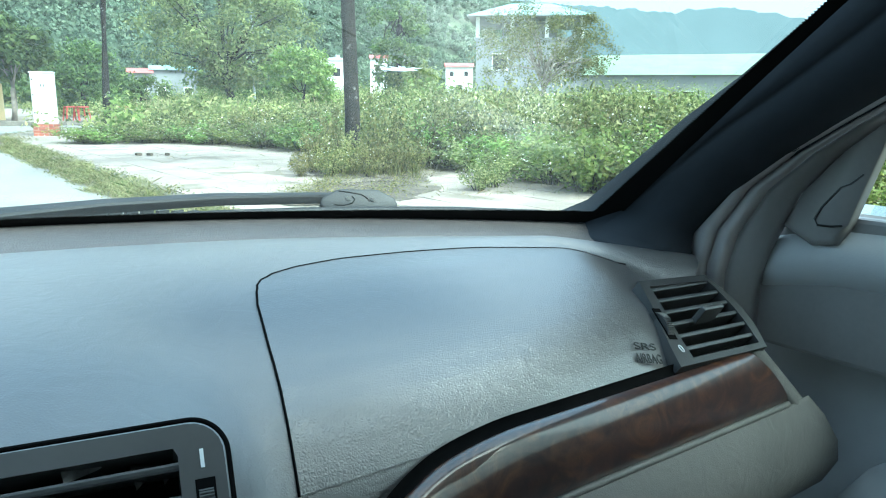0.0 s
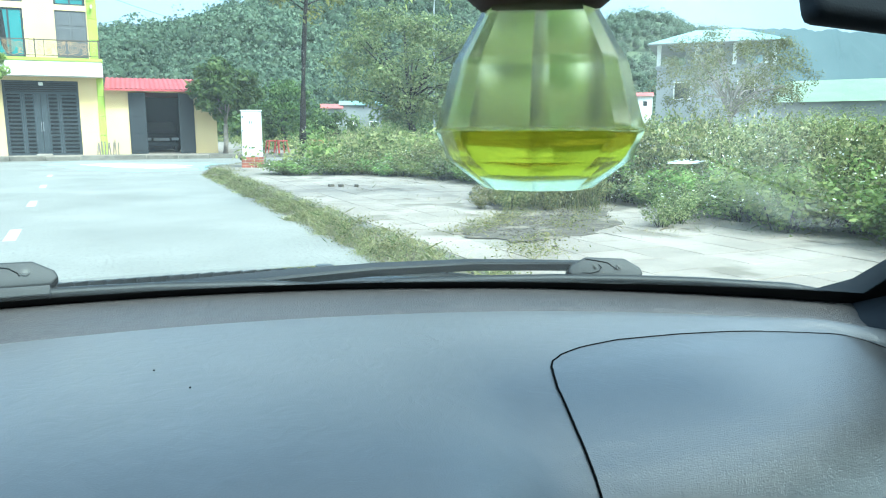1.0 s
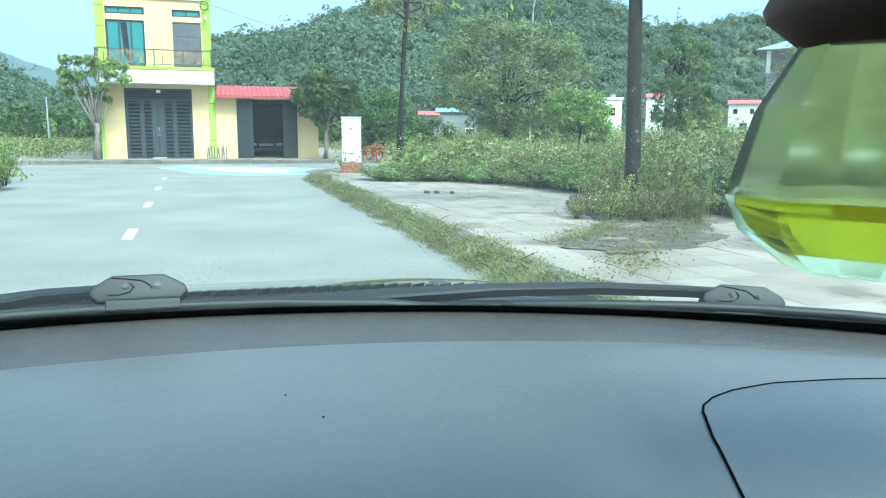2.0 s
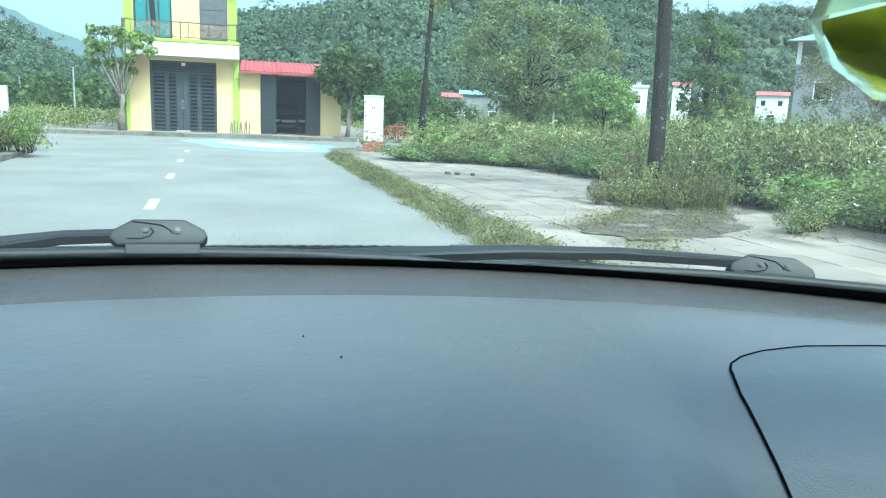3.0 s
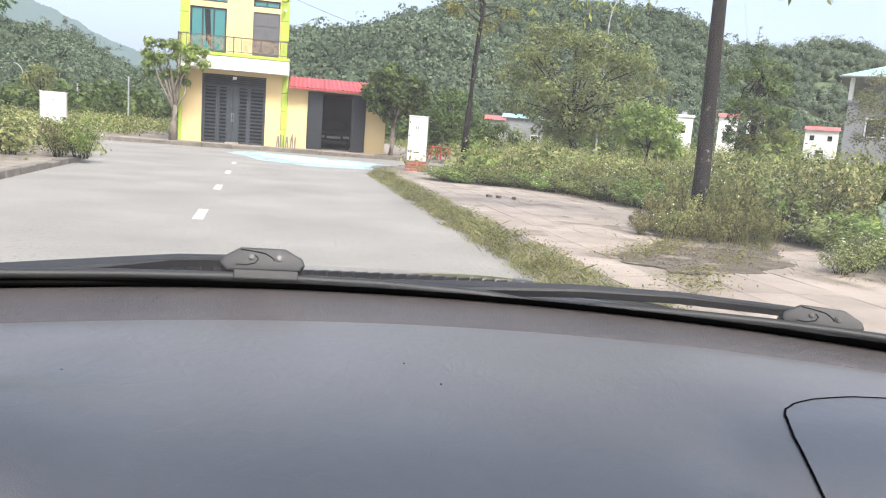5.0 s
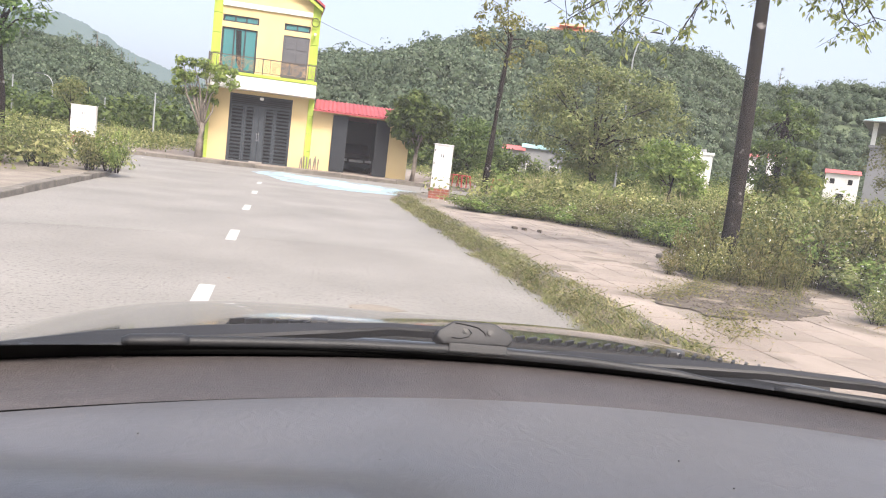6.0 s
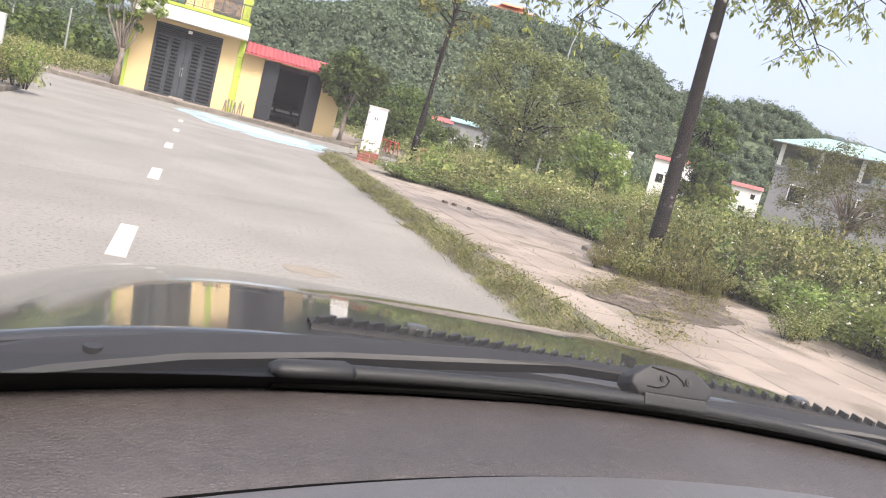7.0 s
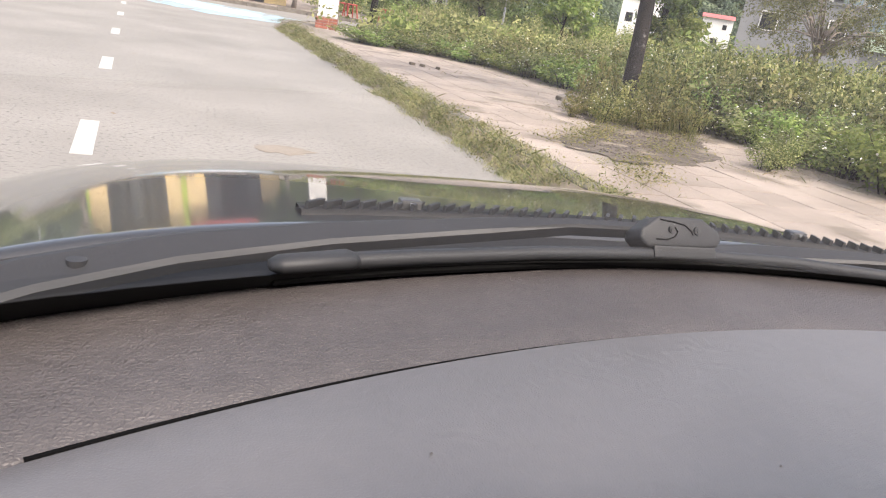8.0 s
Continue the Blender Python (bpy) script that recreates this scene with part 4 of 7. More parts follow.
def garage():
    g = empty("garage", STREET @ pose(4.6, 0, 0), "single-storey yellow garage with a red sheet roof and open dark doors", "garage")
    bm = boxed(-0.06, 0.84, 0, 0.2, 0, 2.62)
    box(bm, 3.47, 4.4, 0, 0.2, 0, 2.62)
    box(bm, 0.84, 3.47, 0, 0.2, 2.52, 2.62)
    part("wall", bm, "yellow", g, "yellow painted garage front")
    part("side_wall", boxed(4.05, 4.25, 0.2, 7, 0, 2.6), "yellow", g)
    part("side_wall", boxed(0.0, 0.2, 0.2, 7, 0, 2.6), "yellow", g)
    # the garage's inner shade is put into a near-black back wall and linings
    part("back_wall", boxed(0.2, 4.05, 6.8, 7.0, 0, 2.6), "room_shade", g)
    part("inner_lining", boxed(0.21, 0.24, 0.21, 6.8, 0, 2.5), "room_shade", g)
    part("inner_lining", boxed(4.01, 4.04, 0.21, 6.8, 0, 2.5), "room_shade", g)
    bm = bmesh.new()
    n = 84
    rows = []
    for y, z in ((-0.6, 2.62), (0.6, 2.92), (2.0, 3.2)):
        rows.append([(-0.03 + 4.05 * k / n, y, z + (0.03 if (k % 4) in (1, 2) else 0.0)) for k in range(n + 1)])
    sheet(bm, rows)
    part("roof", bm, "red_roof", g, "red corrugated sheet roof")
    part("roof_edge", boxed(-0.03, 4.02, -0.61, -0.59, 2.55, 2.62), "red_roof", g)
    part("roof_back", sheet(bmesh.new(), [[(0, 2.0, 3.2), (4.02, 2.0, 3.2)], [(0, 7, 2.6), (4.02, 7, 2.6)]]), "red_roof", g)
    for x0, x1, turn, px in ((0.0, 0.68, -12, 0.85), (-0.65, 0.0, 14, 3.46)):
        d = part("door", boxed(x0, x1, -0.02, 0.03, 0.02, 2.5), "black_steel", g, "dark grey door leaf folded open")
        d.matrix_basis = pose(px, -0.03, 0, 0, 0, turn)
        for za, zb in ((0.15, 0.75), (0.85, 1.45), (1.55, 2.3)):
            part("panel", boxed(x0 + 0.08, x1 - 0.08, -0.04, -0.021, za, zb, 0.01), "black_steel", d)
    part("ventilator", tube(bmesh.new(), [(3.95, 0.4, 2.82), (3.95, 0.4, 2.98), (3.95, 0.4, 3.08)], [0.09, 0.12, 0.03], 10), "white", g)


garage()


def parked_car():
    """The car inside the garage, seen from the front in the dark."""
    c = empty("parked_car", STREET @ pose(6.75, 2.6, 0), "dark car parked in the unlit garage", "car")
    rows = []
    for y, w, z0, z1 in ((0, 0.7, 0.35, 0.62), (0.08, 0.8, 0.25, 0.72), (0.9, 0.84, 0.22, 0.88), (1.5, 0.7, 0.5, 1.36), (2.6, 0.66, 0.5, 1.4), (3.4, 0.8, 0.3, 0.95), (3.6, 0.76, 0.4, 0.7)):
        rows.append([(-w, y, z0), (-w, y, (z0 + z1) / 2), (-w * 0.86, y, z1), (w * 0.86, y, z1), (w, y, (z0 + z1) / 2), (w, y, z0), (-w, y, z0)])
    bm = sheet(bmesh.new(), rows)
    part("body", bm, "paint", c)
    for x in (-0.6, 0.6):
        part("headlight", boxed(x - 0.16, x + 0.16, -0.03, 0.05, 0.52, 0.64, 0.02), "galv", c)
        for y in (0.75, 2.8):
            part("wheel", tube(bmesh.new(), [(x * 1.2 - 0.09, y, 0.3), (x * 1.2 + 0.09, y, 0.3)], 0.3, 16), "black", c)
    part("grille", boxed(-0.35, 0.35, -0.03, 0.04, 0.5, 0.62, 0.02), "galv", c)
    part("bumper", boxed(-0.7, 0.7, -0.06, 0.1, 0.28, 0.44, 0.03), "steel", c)


parked_car()


def cabinet(name, m, w, h, base_h, base_w, label):
    c = empty(name, m, label, "utility cabinet")
    d = 0.36
    b = part("base", boxed(-base_w / 2 + 0.012, base_w / 2 - 0.012, -d / 2 - 0.01, d / 2 + 0.01, -0.05, base_h - 0.006), "mortar", c, "red brick plinth")
    bw, bh, rr = base_w / 2.5, base_h / 4, random.Random(2)
    for r in range(4):
        cuts = [-base_w / 2, -base_w / 2 + bw * (1 if r % 2 else 0.5)]
        while cuts[-1] < base_w / 2 - 0.03:
            cuts.append(min(base_w / 2, cuts[-1] + bw))
        for xa, xb in zip(cuts, cuts[1:]):
            o = rr.uniform(0, 0.006)
            part("brick", boxed(xa + 0.006, xb - 0.006, -d / 2 - 0.026 - o, d / 2 + 0.026, r * bh + 0.004, (r + 1) * bh - 0.008, 0.006), "brick", b)
    part("body", boxed(-w / 2, w / 2, -d / 2 + 0.02, d / 2, base_h, base_h + h, 0.015), "cabinet", c, "white painted steel body with rust specks")
    part("door", boxed(-w / 2 + 0.02, w / 2 - 0.02, -d / 2 + 0.005, -d / 2 + 0.019, base_h + 0.03, base_h + h - 0.04, 0.004), "cabinet", c)
    part("top", boxed(-w / 2 - 0.015, w / 2 + 0.015, -d / 2 - 0.01, d / 2 + 0.015, base_h + h, base_h + h + 0.03, 0.008), "cabinet", c)
    for z in (0.2, 0.55, 0.85):
        part("hinge", boxed(-w / 2 + 0.03, -w / 2 + 0.055, -d / 2 - 0.006, -d / 2 + 0.004, base_h + h * z, base_h + h * z + 0.05), "black", c)
    for x in (-0.03, 0.03):
        part("print_mark", boxed(x - 0.012, x + 0.012, -d / 2 + 0.001, -d / 2 + 0.0045, base_h + h * 0.72, base_h + h * 0.79), "steel", c)
    return c


cabinet("utility_cabinet", pose(2.58, 21.0, 0.13, 0, 0, -14), 0.5, 1.2, 0.29, 0.56, "white steel utility cabinet on a red brick plinth by the corner")
cabinet("utility_cabinet", pose(-9.85, 30.3, 0.14, 0, 0, 8), 0.86, 1.12, 0.4, 0.92, "wide white utility cabinet on a brick plinth across the road")


def stakes():
    s = empty("stake_bundle", STREET @ pose(4.55, -0.5, 0), "bundle of pale weathered stakes against the wall", "stakes")
    rr = random.Random(8)
    for i in range(9):
        x = -0.4 + i * 0.1
        part("stake", tube(bmesh.new(), [(x, rr.uniform(-0.05, 0.05), 0), (x + rr.uniform(-0.05, 0.05), 0.05, rr.uniform(0.45, 0.6))], 0.03, 6), "bark_pale", s)


stakes()


def plastic_stool(m):
    s = empty("plastic_stool", m, "red plastic stool outside a hut", "stool", "red stools")
    part("seat", boxed(-0.17, 0.17, -0.17, 0.17, 0.4, 0.44, 0.015), "red_plastic", s)
    for x in (-1, 1):
        for y in (-1, 1):
            part("leg", tube(bmesh.new(), [(x * 0.19, y * 0.19, 0), (x * 0.14, y * 0.14, 0.41)], 0.022, 6), "red_plastic", s)


for x, y in ((4.9, 32.6), (5.25, 32.4), (6.9, 32.9)):
    plastic_stool(pose(x, y, 0.15, 0, 0, 20 * x) @ Matrix.Diagonal((1.25, 1.25, 1.25, 1)))


# ---- trees ----
def tree(name, base, label, trunk, limbs, crown, leaf, mat, bark="bark", seed=1, droop=0.0, clumps=40, per=60, spread=0.45):
    """trunk: (points, radii) from the base; limbs: number that reach out to clumps; crown: centre and radii of the leafy part."""
    rng = np.random.default_rng(seed)
    t = empty(name, Matrix.Translation(base), label, "tree")
    tr = part("trunk", tube(bmesh.new(), *trunk, 12), bark, t, "", True)
    top = Vector(trunk[0][-1])
    cen = blob_points(rng, crown[0], crown[1], clumps, 0.35)
    bm = bmesh.new()
    for c in cen[:limbs]:
        start = Vector(trunk[0][-2]).lerp(top, rng.uniform(0.0, 1.0))
        end = Vector(c)
        mid = start.lerp(end, 0.5) + Vector((rng.normal(0, 0.12), rng.normal(0, 0.12), 0.12 * (end - start).length))
        r0 = trunk[1][-1] * 0.6
        tube(bm, [start, start.lerp(mid, 0.5), mid, mid.lerp(end, 0.5), end], [r0, r0 * 0.75, r0 * 0.55, r0 * 0.35, r0 * 0.15], 6)
    if limbs:
        part("limbs", bm, bark, t, "", True)
    pts, outs = [], []
    for c in cen:
        d = rng.normal(size=(per, 3))
        d /= np.linalg.norm(d, axis=1)[:, None]
        pts.append(c + d * (spread * 1.9 * rng.uniform(0.7, 1.25)) * rng.uniform(0.35, 1.05, (per, 1)) * (1, 1, 0.8))
        outs.append(d * 0.8 + (0, 0, 0.45))
    cr = new("crown", leaf_mesh("crown", np.concatenate(pts), leaf, mat, rng, 0.45, droop, np.concatenate(outs)))
    cr.parent = t
    return t


# the near street tree: a straight trunk, drooping sprays that hang into the view
def street_tree():
    rng = np.random.default_rng(12)
    t = empty("street_tree", Matrix.Translation((4.74, 9.41, 0.13)), "tall street tree with a dark flecked trunk and drooping leaves", "tree")
    part("trunk", tube(bmesh.new(), [(0, 0, -0.1), (0.0, 0, 0.15), (0.0, 0.01, 0.8), (-0.03, 0.02, 2.0), (-0.06, 0.03, 3.2), (-0.07, 0.04, 3.9), (-0.02, 0.05, 5.0)], [0.135, 0.112, 0.1, 0.09, 0.082, 0.074, 0.042], 16), "bark", t, "", True)
    bm, pts = bmesh.new(), []
    ends = [(-2.35, 0.6, 3.3), (-1.75, 0.6, 3.2), (-0.9, 0.6, 3.2), (0.8, -0.4, 3.55), (-2.2, 1.0, 3.45), (-1.5, 0.7, 3.75), (-2.9, 0.4, 4.1), (-1.0, -0.3, 4.3), (1.0, -0.6, 3.75), (1.7, -0.9, 4.1), (0.8, 0.8, 4.2), (-0.6, 1.2, 4.4), (2.1, 0.2, 4.4), (-1.9, -0.6, 4.6), (0.4, -1.2, 4.5), (-3.1, 1.3, 4.4), (-0.3, 0.2, 5.6), (0.9, 0.3, 5.4), (-1.2, 0.5, 5.2), (1.3, -0.3, 3.55), (-2.6, 0.9, 3.75)]
    for e in ends:
        s = Vector((-0.06, 0.03, rng.uniform(3.55, 4.4)))
        e = Vector(e) + Vector((0, 0, (-0.3 if e[0] < -0.8 else -0.12) if e[2] < 3.55 else (-0.52 if e[0] < -0.8 else -0.25)))
        mid = s.lerp(e, 0.5) + Vector((0, 0, 0.35))
        path = [s, s.lerp(mid, 0.5) + Vector((0, 0, 0.06)), mid, mid.lerp(e, 0.5) + Vector((0, 0, 0.05)), e]
        tube(bm, path, [0.034, 0.025, 0.017, 0.01, 0.005], 6)
        for k in range(10):
            f = rng.uniform(0.35, 1.05)
            a = s.lerp(mid, f * 2) if f < 0.5 else mid.lerp(e, f * 2 - 1)
            tip = a + Vector((rng.normal(0, 0.24), rng.normal(0, 0.24), rng.uniform(-0.5, 0.05)))
            tube(bm, [a, a.lerp(tip, 0.5) + Vector((0, 0, 0.05)), tip], [0.006, 0.004, 0.002], 4)
            for j in range(15):
                g = rng.uniform(0.3, 1.0)
                p = a.lerp(tip, g)
                pts.append((p.x + rng.normal(0, 0.035), p.y + rng.normal(0, 0.035), p.z + rng.normal(0, 0.02)))
    part("limbs", bm, "bark", t, "", True)
    cr = new("crown", leaf_mesh("street_crown", pts, 0.105, "leaf_street", rng, 0.36, 0.9))
    cr.parent = t


street_tree()
tree("street_tree", (5.7, 30.1, 0.1), "slim leaning street tree with a sparse crown", ([(0, 0, 0), (0.08, 0, 2), (0.17, 0, 4), (0.27, 0, 5.4), (0.38, 0, 6.4)], [0.14, 0.12, 0.1, 0.085, 0.06]), 9, ((0.4, 0, 7.0), (1.8, 1.6, 1.7)), 0.2, "leaf_street", "bark", 5, 0.6, 20, 46, 0.24)
tree("garden_tree", (-6.05, 32.6, 0.15), "gnarled small tree with pale limbs against the yellow house", ([(0, 0, 0), (0.03, 0, 0.7), (0.05, 0, 1.1), (0.08, 0, 1.45)], [0.17, 0.13, 0.11, 0.1]), 16, ((0.0, 0, 3.15), (1.35, 0.8, 1.0)), 0.2, "leaf_fresh", "bark_pale", 6, 0.2, 26, 95, 0.15)
tree("garden_tree", (3.0, 32.9, 0.15), "round dark green fruit tree beside the garage", ([(0, 0, 0), (0.05, 0, 0.5), (0.05, 0, 1.1), (0.1, 0, 1.6)], [0.12, 0.1, 0.09, 0.07]), 10, ((0.2, 0, 2.7), (1.35, 1.2, 1.15)), 0.24, "leaf_dark", "bark_pale", 7, 0.3, 90, 95, 0.19)
tree("garden_tree", (6.3, 38.0, 0.1), "dark bushy tree behind the cabinet", ([(0, 0, 0), (0, 0, 1.0), (0, 0, 1.6)], [0.12, 0.1, 0.08]), 8, ((0, 0, 1.9), (1.9, 1.5, 1.45)), 0.22, "leaf_dark", "bark", 8, 0.2, 70, 80, 0.25)
tree("garden_tree", (9.3, 40.0, 0.1), "dark bushy tree on the vacant lot", ([(0, 0, 0), (0, 0, 0.7), (0, 0, 1.0)], [0.12, 0.1, 0.08]), 8, ((0, 0, 1.0), (1.7, 1.4, 0.95)), 0.22, "leaf_dark", "bark", 9, 0.2, 50, 80, 0.24)
tree("shade_tree", (16.6, 48.0, 0.1), "wide airy olive-green tree with bare twigs", ([(0, 0, 0), (0.1, 0, 1.0), (-0.2, 0, 2.0), (-0.1, 0, 3.2)], [0.3, 0.26, 0.22, 0.18]), 34, ((0.0, 0, 5.4), (5.8, 4.5, 3.7)), 0.27, "leaf_olive", "bark", 10, 0.2, 150, 120, 0.5)
tree("lot_tree", (10.1, 22.6, 0.1), "bright green bushy sapling on the vacant lot", ([(0, 0, 0), (0, 0, 0.7), (0.05, 0, 1.3)], [0.06, 0.05, 0.03]), 10, ((0.0, 0, 1.6), (1.15, 1.0, 1.0)), 0.15, "leaf_fresh", "bark", 11, 0.2, 60, 90, 0.15)
tree("vine_tree", (14.75, 24.4, 0.1), "upright tree wrapped in bright green creepers", ([(0, 0, 0), (0.1, 0, 1.5), (0, 0, 3.0), (0.1, 0, 4.2)], [0.14, 0.12, 0.1, 0.06]), 22, ((0.05, 0, 3.1), (1.1, 0.9, 2.1)), 0.16, "leaf_dark", "bark", 12, 0.4, 60, 105, 0.17)
tree("vine_tree", (15.1, 23.9, 0.1), "bright green creeper heaped at the foot of a tree", ([(0, 0, 0), (0.05, 0, 0.6), (0.1, 0, 1.2)], [0.05, 0.04, 0.03]), 8, ((0.1, 0, 1.3), (0.95, 0.8, 1.1)), 0.16, "leaf_fresh", "bark", 22, 0.4, 42, 100, 0.17)
tree("shade_tree", (31.0, 34.1, 0.1), "bare-looking grey-green tree before the grey house", ([(0, 0, 0), (0.1, 0, 1.5), (0, 0, 3.0)], [0.2, 0.16, 0.12]), 34, ((0.0, 0, 4.0), (4.7, 4.2, 2.7)), 0.15, "leaf_olive", "bark_pale", 13, 0.0, 150, 110, 0.34)
tree("lot_tree", (-16.0, 47.0, 0.1), "small tree on the far lot", ([(0, 0, 0), (0, 0, 1.0), (0, 0, 1.8)], [0.1, 0.08, 0.06]), 8, ((0, 0, 2.4), (1.0, 1.0, 0.9)), 0.22, "leaf_olive", "bark", 14, 0.2, 20, 50, 0.25)
tree("street_tree", (-8.27, 19.6, 0.1), "street tree at the far kerb with dark leaves", ([(0, 0, 0), (0, 0, 1.4), (-0.1, 0, 2.6), (-0.1, 0, 3.2)], [0.11, 0.1, 0.08, 0.06]), 10, ((-0.5, 0, 3.6), (1.3, 1.2, 1.1)), 0.16, "leaf_dark", "bark", 15, 0.6, 34, 60, 0.2)


# ---- bushes on the lots ----
BY = [3.0, 3.9, 5.3, 6.0, 8.1, 9.1, 10.0, 12.1, 13.1, 15.3, 16.6, 17.2, 60]
BX = [5.6, 5.6, 5.9, 5.6, 6.2, 5.6, 5.5, 5.7, 5.5, 5.1, 4.1, 2.8, 2.8]


def bush_mesh(i, mat, leaf, n):
    """Arching sprays that rise from one root, leaves along them, thickest at their ends."""
    rng = np.random.default_rng(40 + i)
    pts, outs = [], []
    for k in range(30):
        a, r = rng.uniform(0, 6.283), 0.78 * math.sqrt(rng.uniform(0, 1))
        top = rng.uniform(0.5, 1.08) * (1.0 - 0.45 * r * r)
        tip = np.array((r * math.cos(a), r * math.sin(a), top))
        mid = np.array((0.45 * tip[0], 0.45 * tip[1], 0.72 * top))
        f = rng.uniform(0.12, 1.0, n // 30) ** 0.75
        c = (2 * f * (1 - f))[:, None] * mid + (f * f)[:, None] * tip
        w = rng.normal(0, 1, (n // 30, 3)) * (0.03 + 0.055 * np.sin(np.pi * np.clip(f, 0, 0.95)))[:, None]
        pts.append(c + w)
        outs.append(w * 9 + np.array((0.4 * math.cos(a), 0.4 * math.sin(a), 0.55)))
    pts = np.concatenate(pts)
    pts[:, 2] = np.abs(pts[:, 2])
    return leaf_mesh("bush_leaves", pts, leaf, mat, rng, 0.5, 0.0, np.concatenate(outs))


def stem_mesh(i):
    rng = np.random.default_rng(70 + i)
    bm = bmesh.new()
    for k in range(14):
        a, r = rng.uniform(0, 6.28), rng.uniform(0.1, 0.6)
        tube(bm, [(0.1 * math.cos(a), 0.1 * math.sin(a), -0.02), (r * 0.6 * math.cos(a), r * 0.6 * math.sin(a), 0.45), (r * math.cos(a), r * math.sin(a), rng.uniform(0.55, 0.85))], [0.01, 0.006, 0.002], 4)
    me = bpy.data.meshes.new("bush_stems")
    bm.to_mesh(me)
    bm.free()
    me.materials.append(M["bark"])
    return me


def flower_mesh(i):
    rng = np.random.default_rng(90 + i)
    a, r = rng.uniform(0, 6.28, 22), rng.uniform(0.1, 0.8, 22)
    p = np.stack([r * np.cos(a), r * np.sin(a), 0.98 - 0.45 * r + rng.uniform(-0.3, 0.05, 22)], 1)
    p = np.concatenate([p, p + rng.normal(0, 0.008, p.shape)])
    return leaf_mesh("bush_flowers", p, 0.03, "flower", rng, 0.9)


LEAVES = [bush_mesh(i, ("leaf_fresh", "leaf_bush", "leaf_bush", "leaf_olive", "leaf_bush", "leaf_bush", "leaf_weed", "leaf_weed")[i], 0.07, 1740) for i in range(8)]
STEMS = [stem_mesh(i) for i in range(3)]
FLOWERS = [flower_mesh(i) for i in range(3)]
rr = random.Random(21)


def bush(x, y, z, w, h, i, flowers=True, label="weedy green bush with small white flowers"):
    b = empty("bush", Matrix.Translation((x, y, z)) @ Euler((0, 0, rr.uniform(0, 6.28))).to_matrix().to_4x4() @ Matrix.Diagonal((w, w, h, 1)), label, "bush", "bushes on the vacant lot")
    shared("foliage", LEAVES[6 + i % 2 if label.startswith("dry") else i % 6], b)
    shared("stems", STEMS[i % 3], b)
    if flowers:
        shared("flowers", FLOWERS[i % 3], b)


near = []
for j in range(62):
    y = 3.2 + j * 0.24
    # two staggered rows along the edge of the paving
    for k in range(3):
        x = float(np.interp(y, BY, BX)) + 0.25 + k * 0.85 + rr.uniform(-0.25, 0.25)
        swell = 1.0 + 0.55 * noise.noise(Vector((x * 0.55, y * 0.55, 2))) + 0.25 * noise.noise(Vector((x * 1.7, y * 1.7, 6)))
        near.append((x, y + rr.uniform(-0.2, 0.2), rr.uniform(0.7, 1.1) * (0.72 + 0.27 * k) * min(swell, 1.3 if y > 8 else 1.05)))
for n_, (x, y, s) in enumerate(near):
    if (x - 4.74) ** 2 + (y - 9.41) ** 2 < 0.2:
        continue
    bush(x, y, 0.11, rr.uniform(0.8, 1.05), min(rr.uniform(1.12, 1.32), s * float(np.interp(y, [4, 8, 9, 12, 15], [0.88, 1.1, 1.28, 1.0, 0.62]))), n_)
for k, (x, y, w, h) in enumerate(((4.35, 9.0, 0.5, 0.62), (5.0, 9.0, 0.6, 0.85), (5.2, 9.4, 0.65, 0.95), (4.55, 9.75, 0.5, 0.8), (4.15, 9.35, 0.42, 0.55), (4.8, 8.7, 0.45, 0.5), (4.5, 8.55, 0.4, 0.45), (5.15, 8.6, 0.42, 0.55), (4.1, 8.8, 0.4, 0.42), (3.8, 9.0, 0.3, 0.3))):
    bush(x, y, 0.12, w, h, k, k % 2 == 0, "dry yellow-green weeds round the street tree")
for k, (x, y, w, h) in enumerate(((4.75, 6.7, 0.38, 0.3), (5.1, 6.9, 0.45, 0.36), (5.45, 7.2, 0.45, 0.42))):
    bush(x, y, 0.13, w, h, k + 1, True, "low flowering weeds grown over the paving edge")
for k, (x, y, w, h) in enumerate(((-4.98, 17.3, 0.75, 0.95), (-5.2, 17.6, 0.7, 0.85), (-5.45, 17.2, 0.75, 0.9), (-5.6, 17.9, 0.7, 0.8), (-6.3, 17.0, 0.9, 0.85), (-6.7, 17.4, 1.0, 0.85), (-7.6, 17.8, 1.1, 0.95), (-8.6, 16.5, 1.1, 1.0), (-7.0, 15.9, 0.9, 0.75), (-7.2, 16.6, 1.0, 0.9), (-8.2, 17.2, 1.0, 1.0), (-7.0, 18.6, 0.9, 0.8), (-9.2, 18.2, 1.1, 1.0), (-6.0, 19.2, 0.7, 0.7), (-9.8, 16.2, 1.1, 1.1))):
    bush(x, y, 0.12, w, h, k, k % 2 == 0, "weedy bush at the kerb across the road")

# the rest of the lots: bushes and tall grass that nobody could count
rng = np.random.default_rng(33)
pts, fresh = [], []
for i in range(1300):
    y = rng.uniform(4, 62)
    x = rng.uniform(2.5, 20 + 0.8 * y)
    lim = float(np.interp(y, BY, BX))
    cross = 25.2
    if x < lim + (2.4 if y < 17 else 0.4) or (y > cross - 1.2 and y < cross + 8.0 and x < 26):
        continue
    if y > 33 and x < 5.5:
        continue
    h = rng.uniform(0.7, 1.5) * (1.6 if y > 36 and x > 0.42 * y else 0.8 if y > 20 else 1.0)
    (fresh if rng.uniform() < 0.3 else pts).append(mound(rng, (x, y, h * 0.3), (rng.uniform(0.4, 0.95), rng.uniform(0.4, 0.95), h * 0.75), 190))
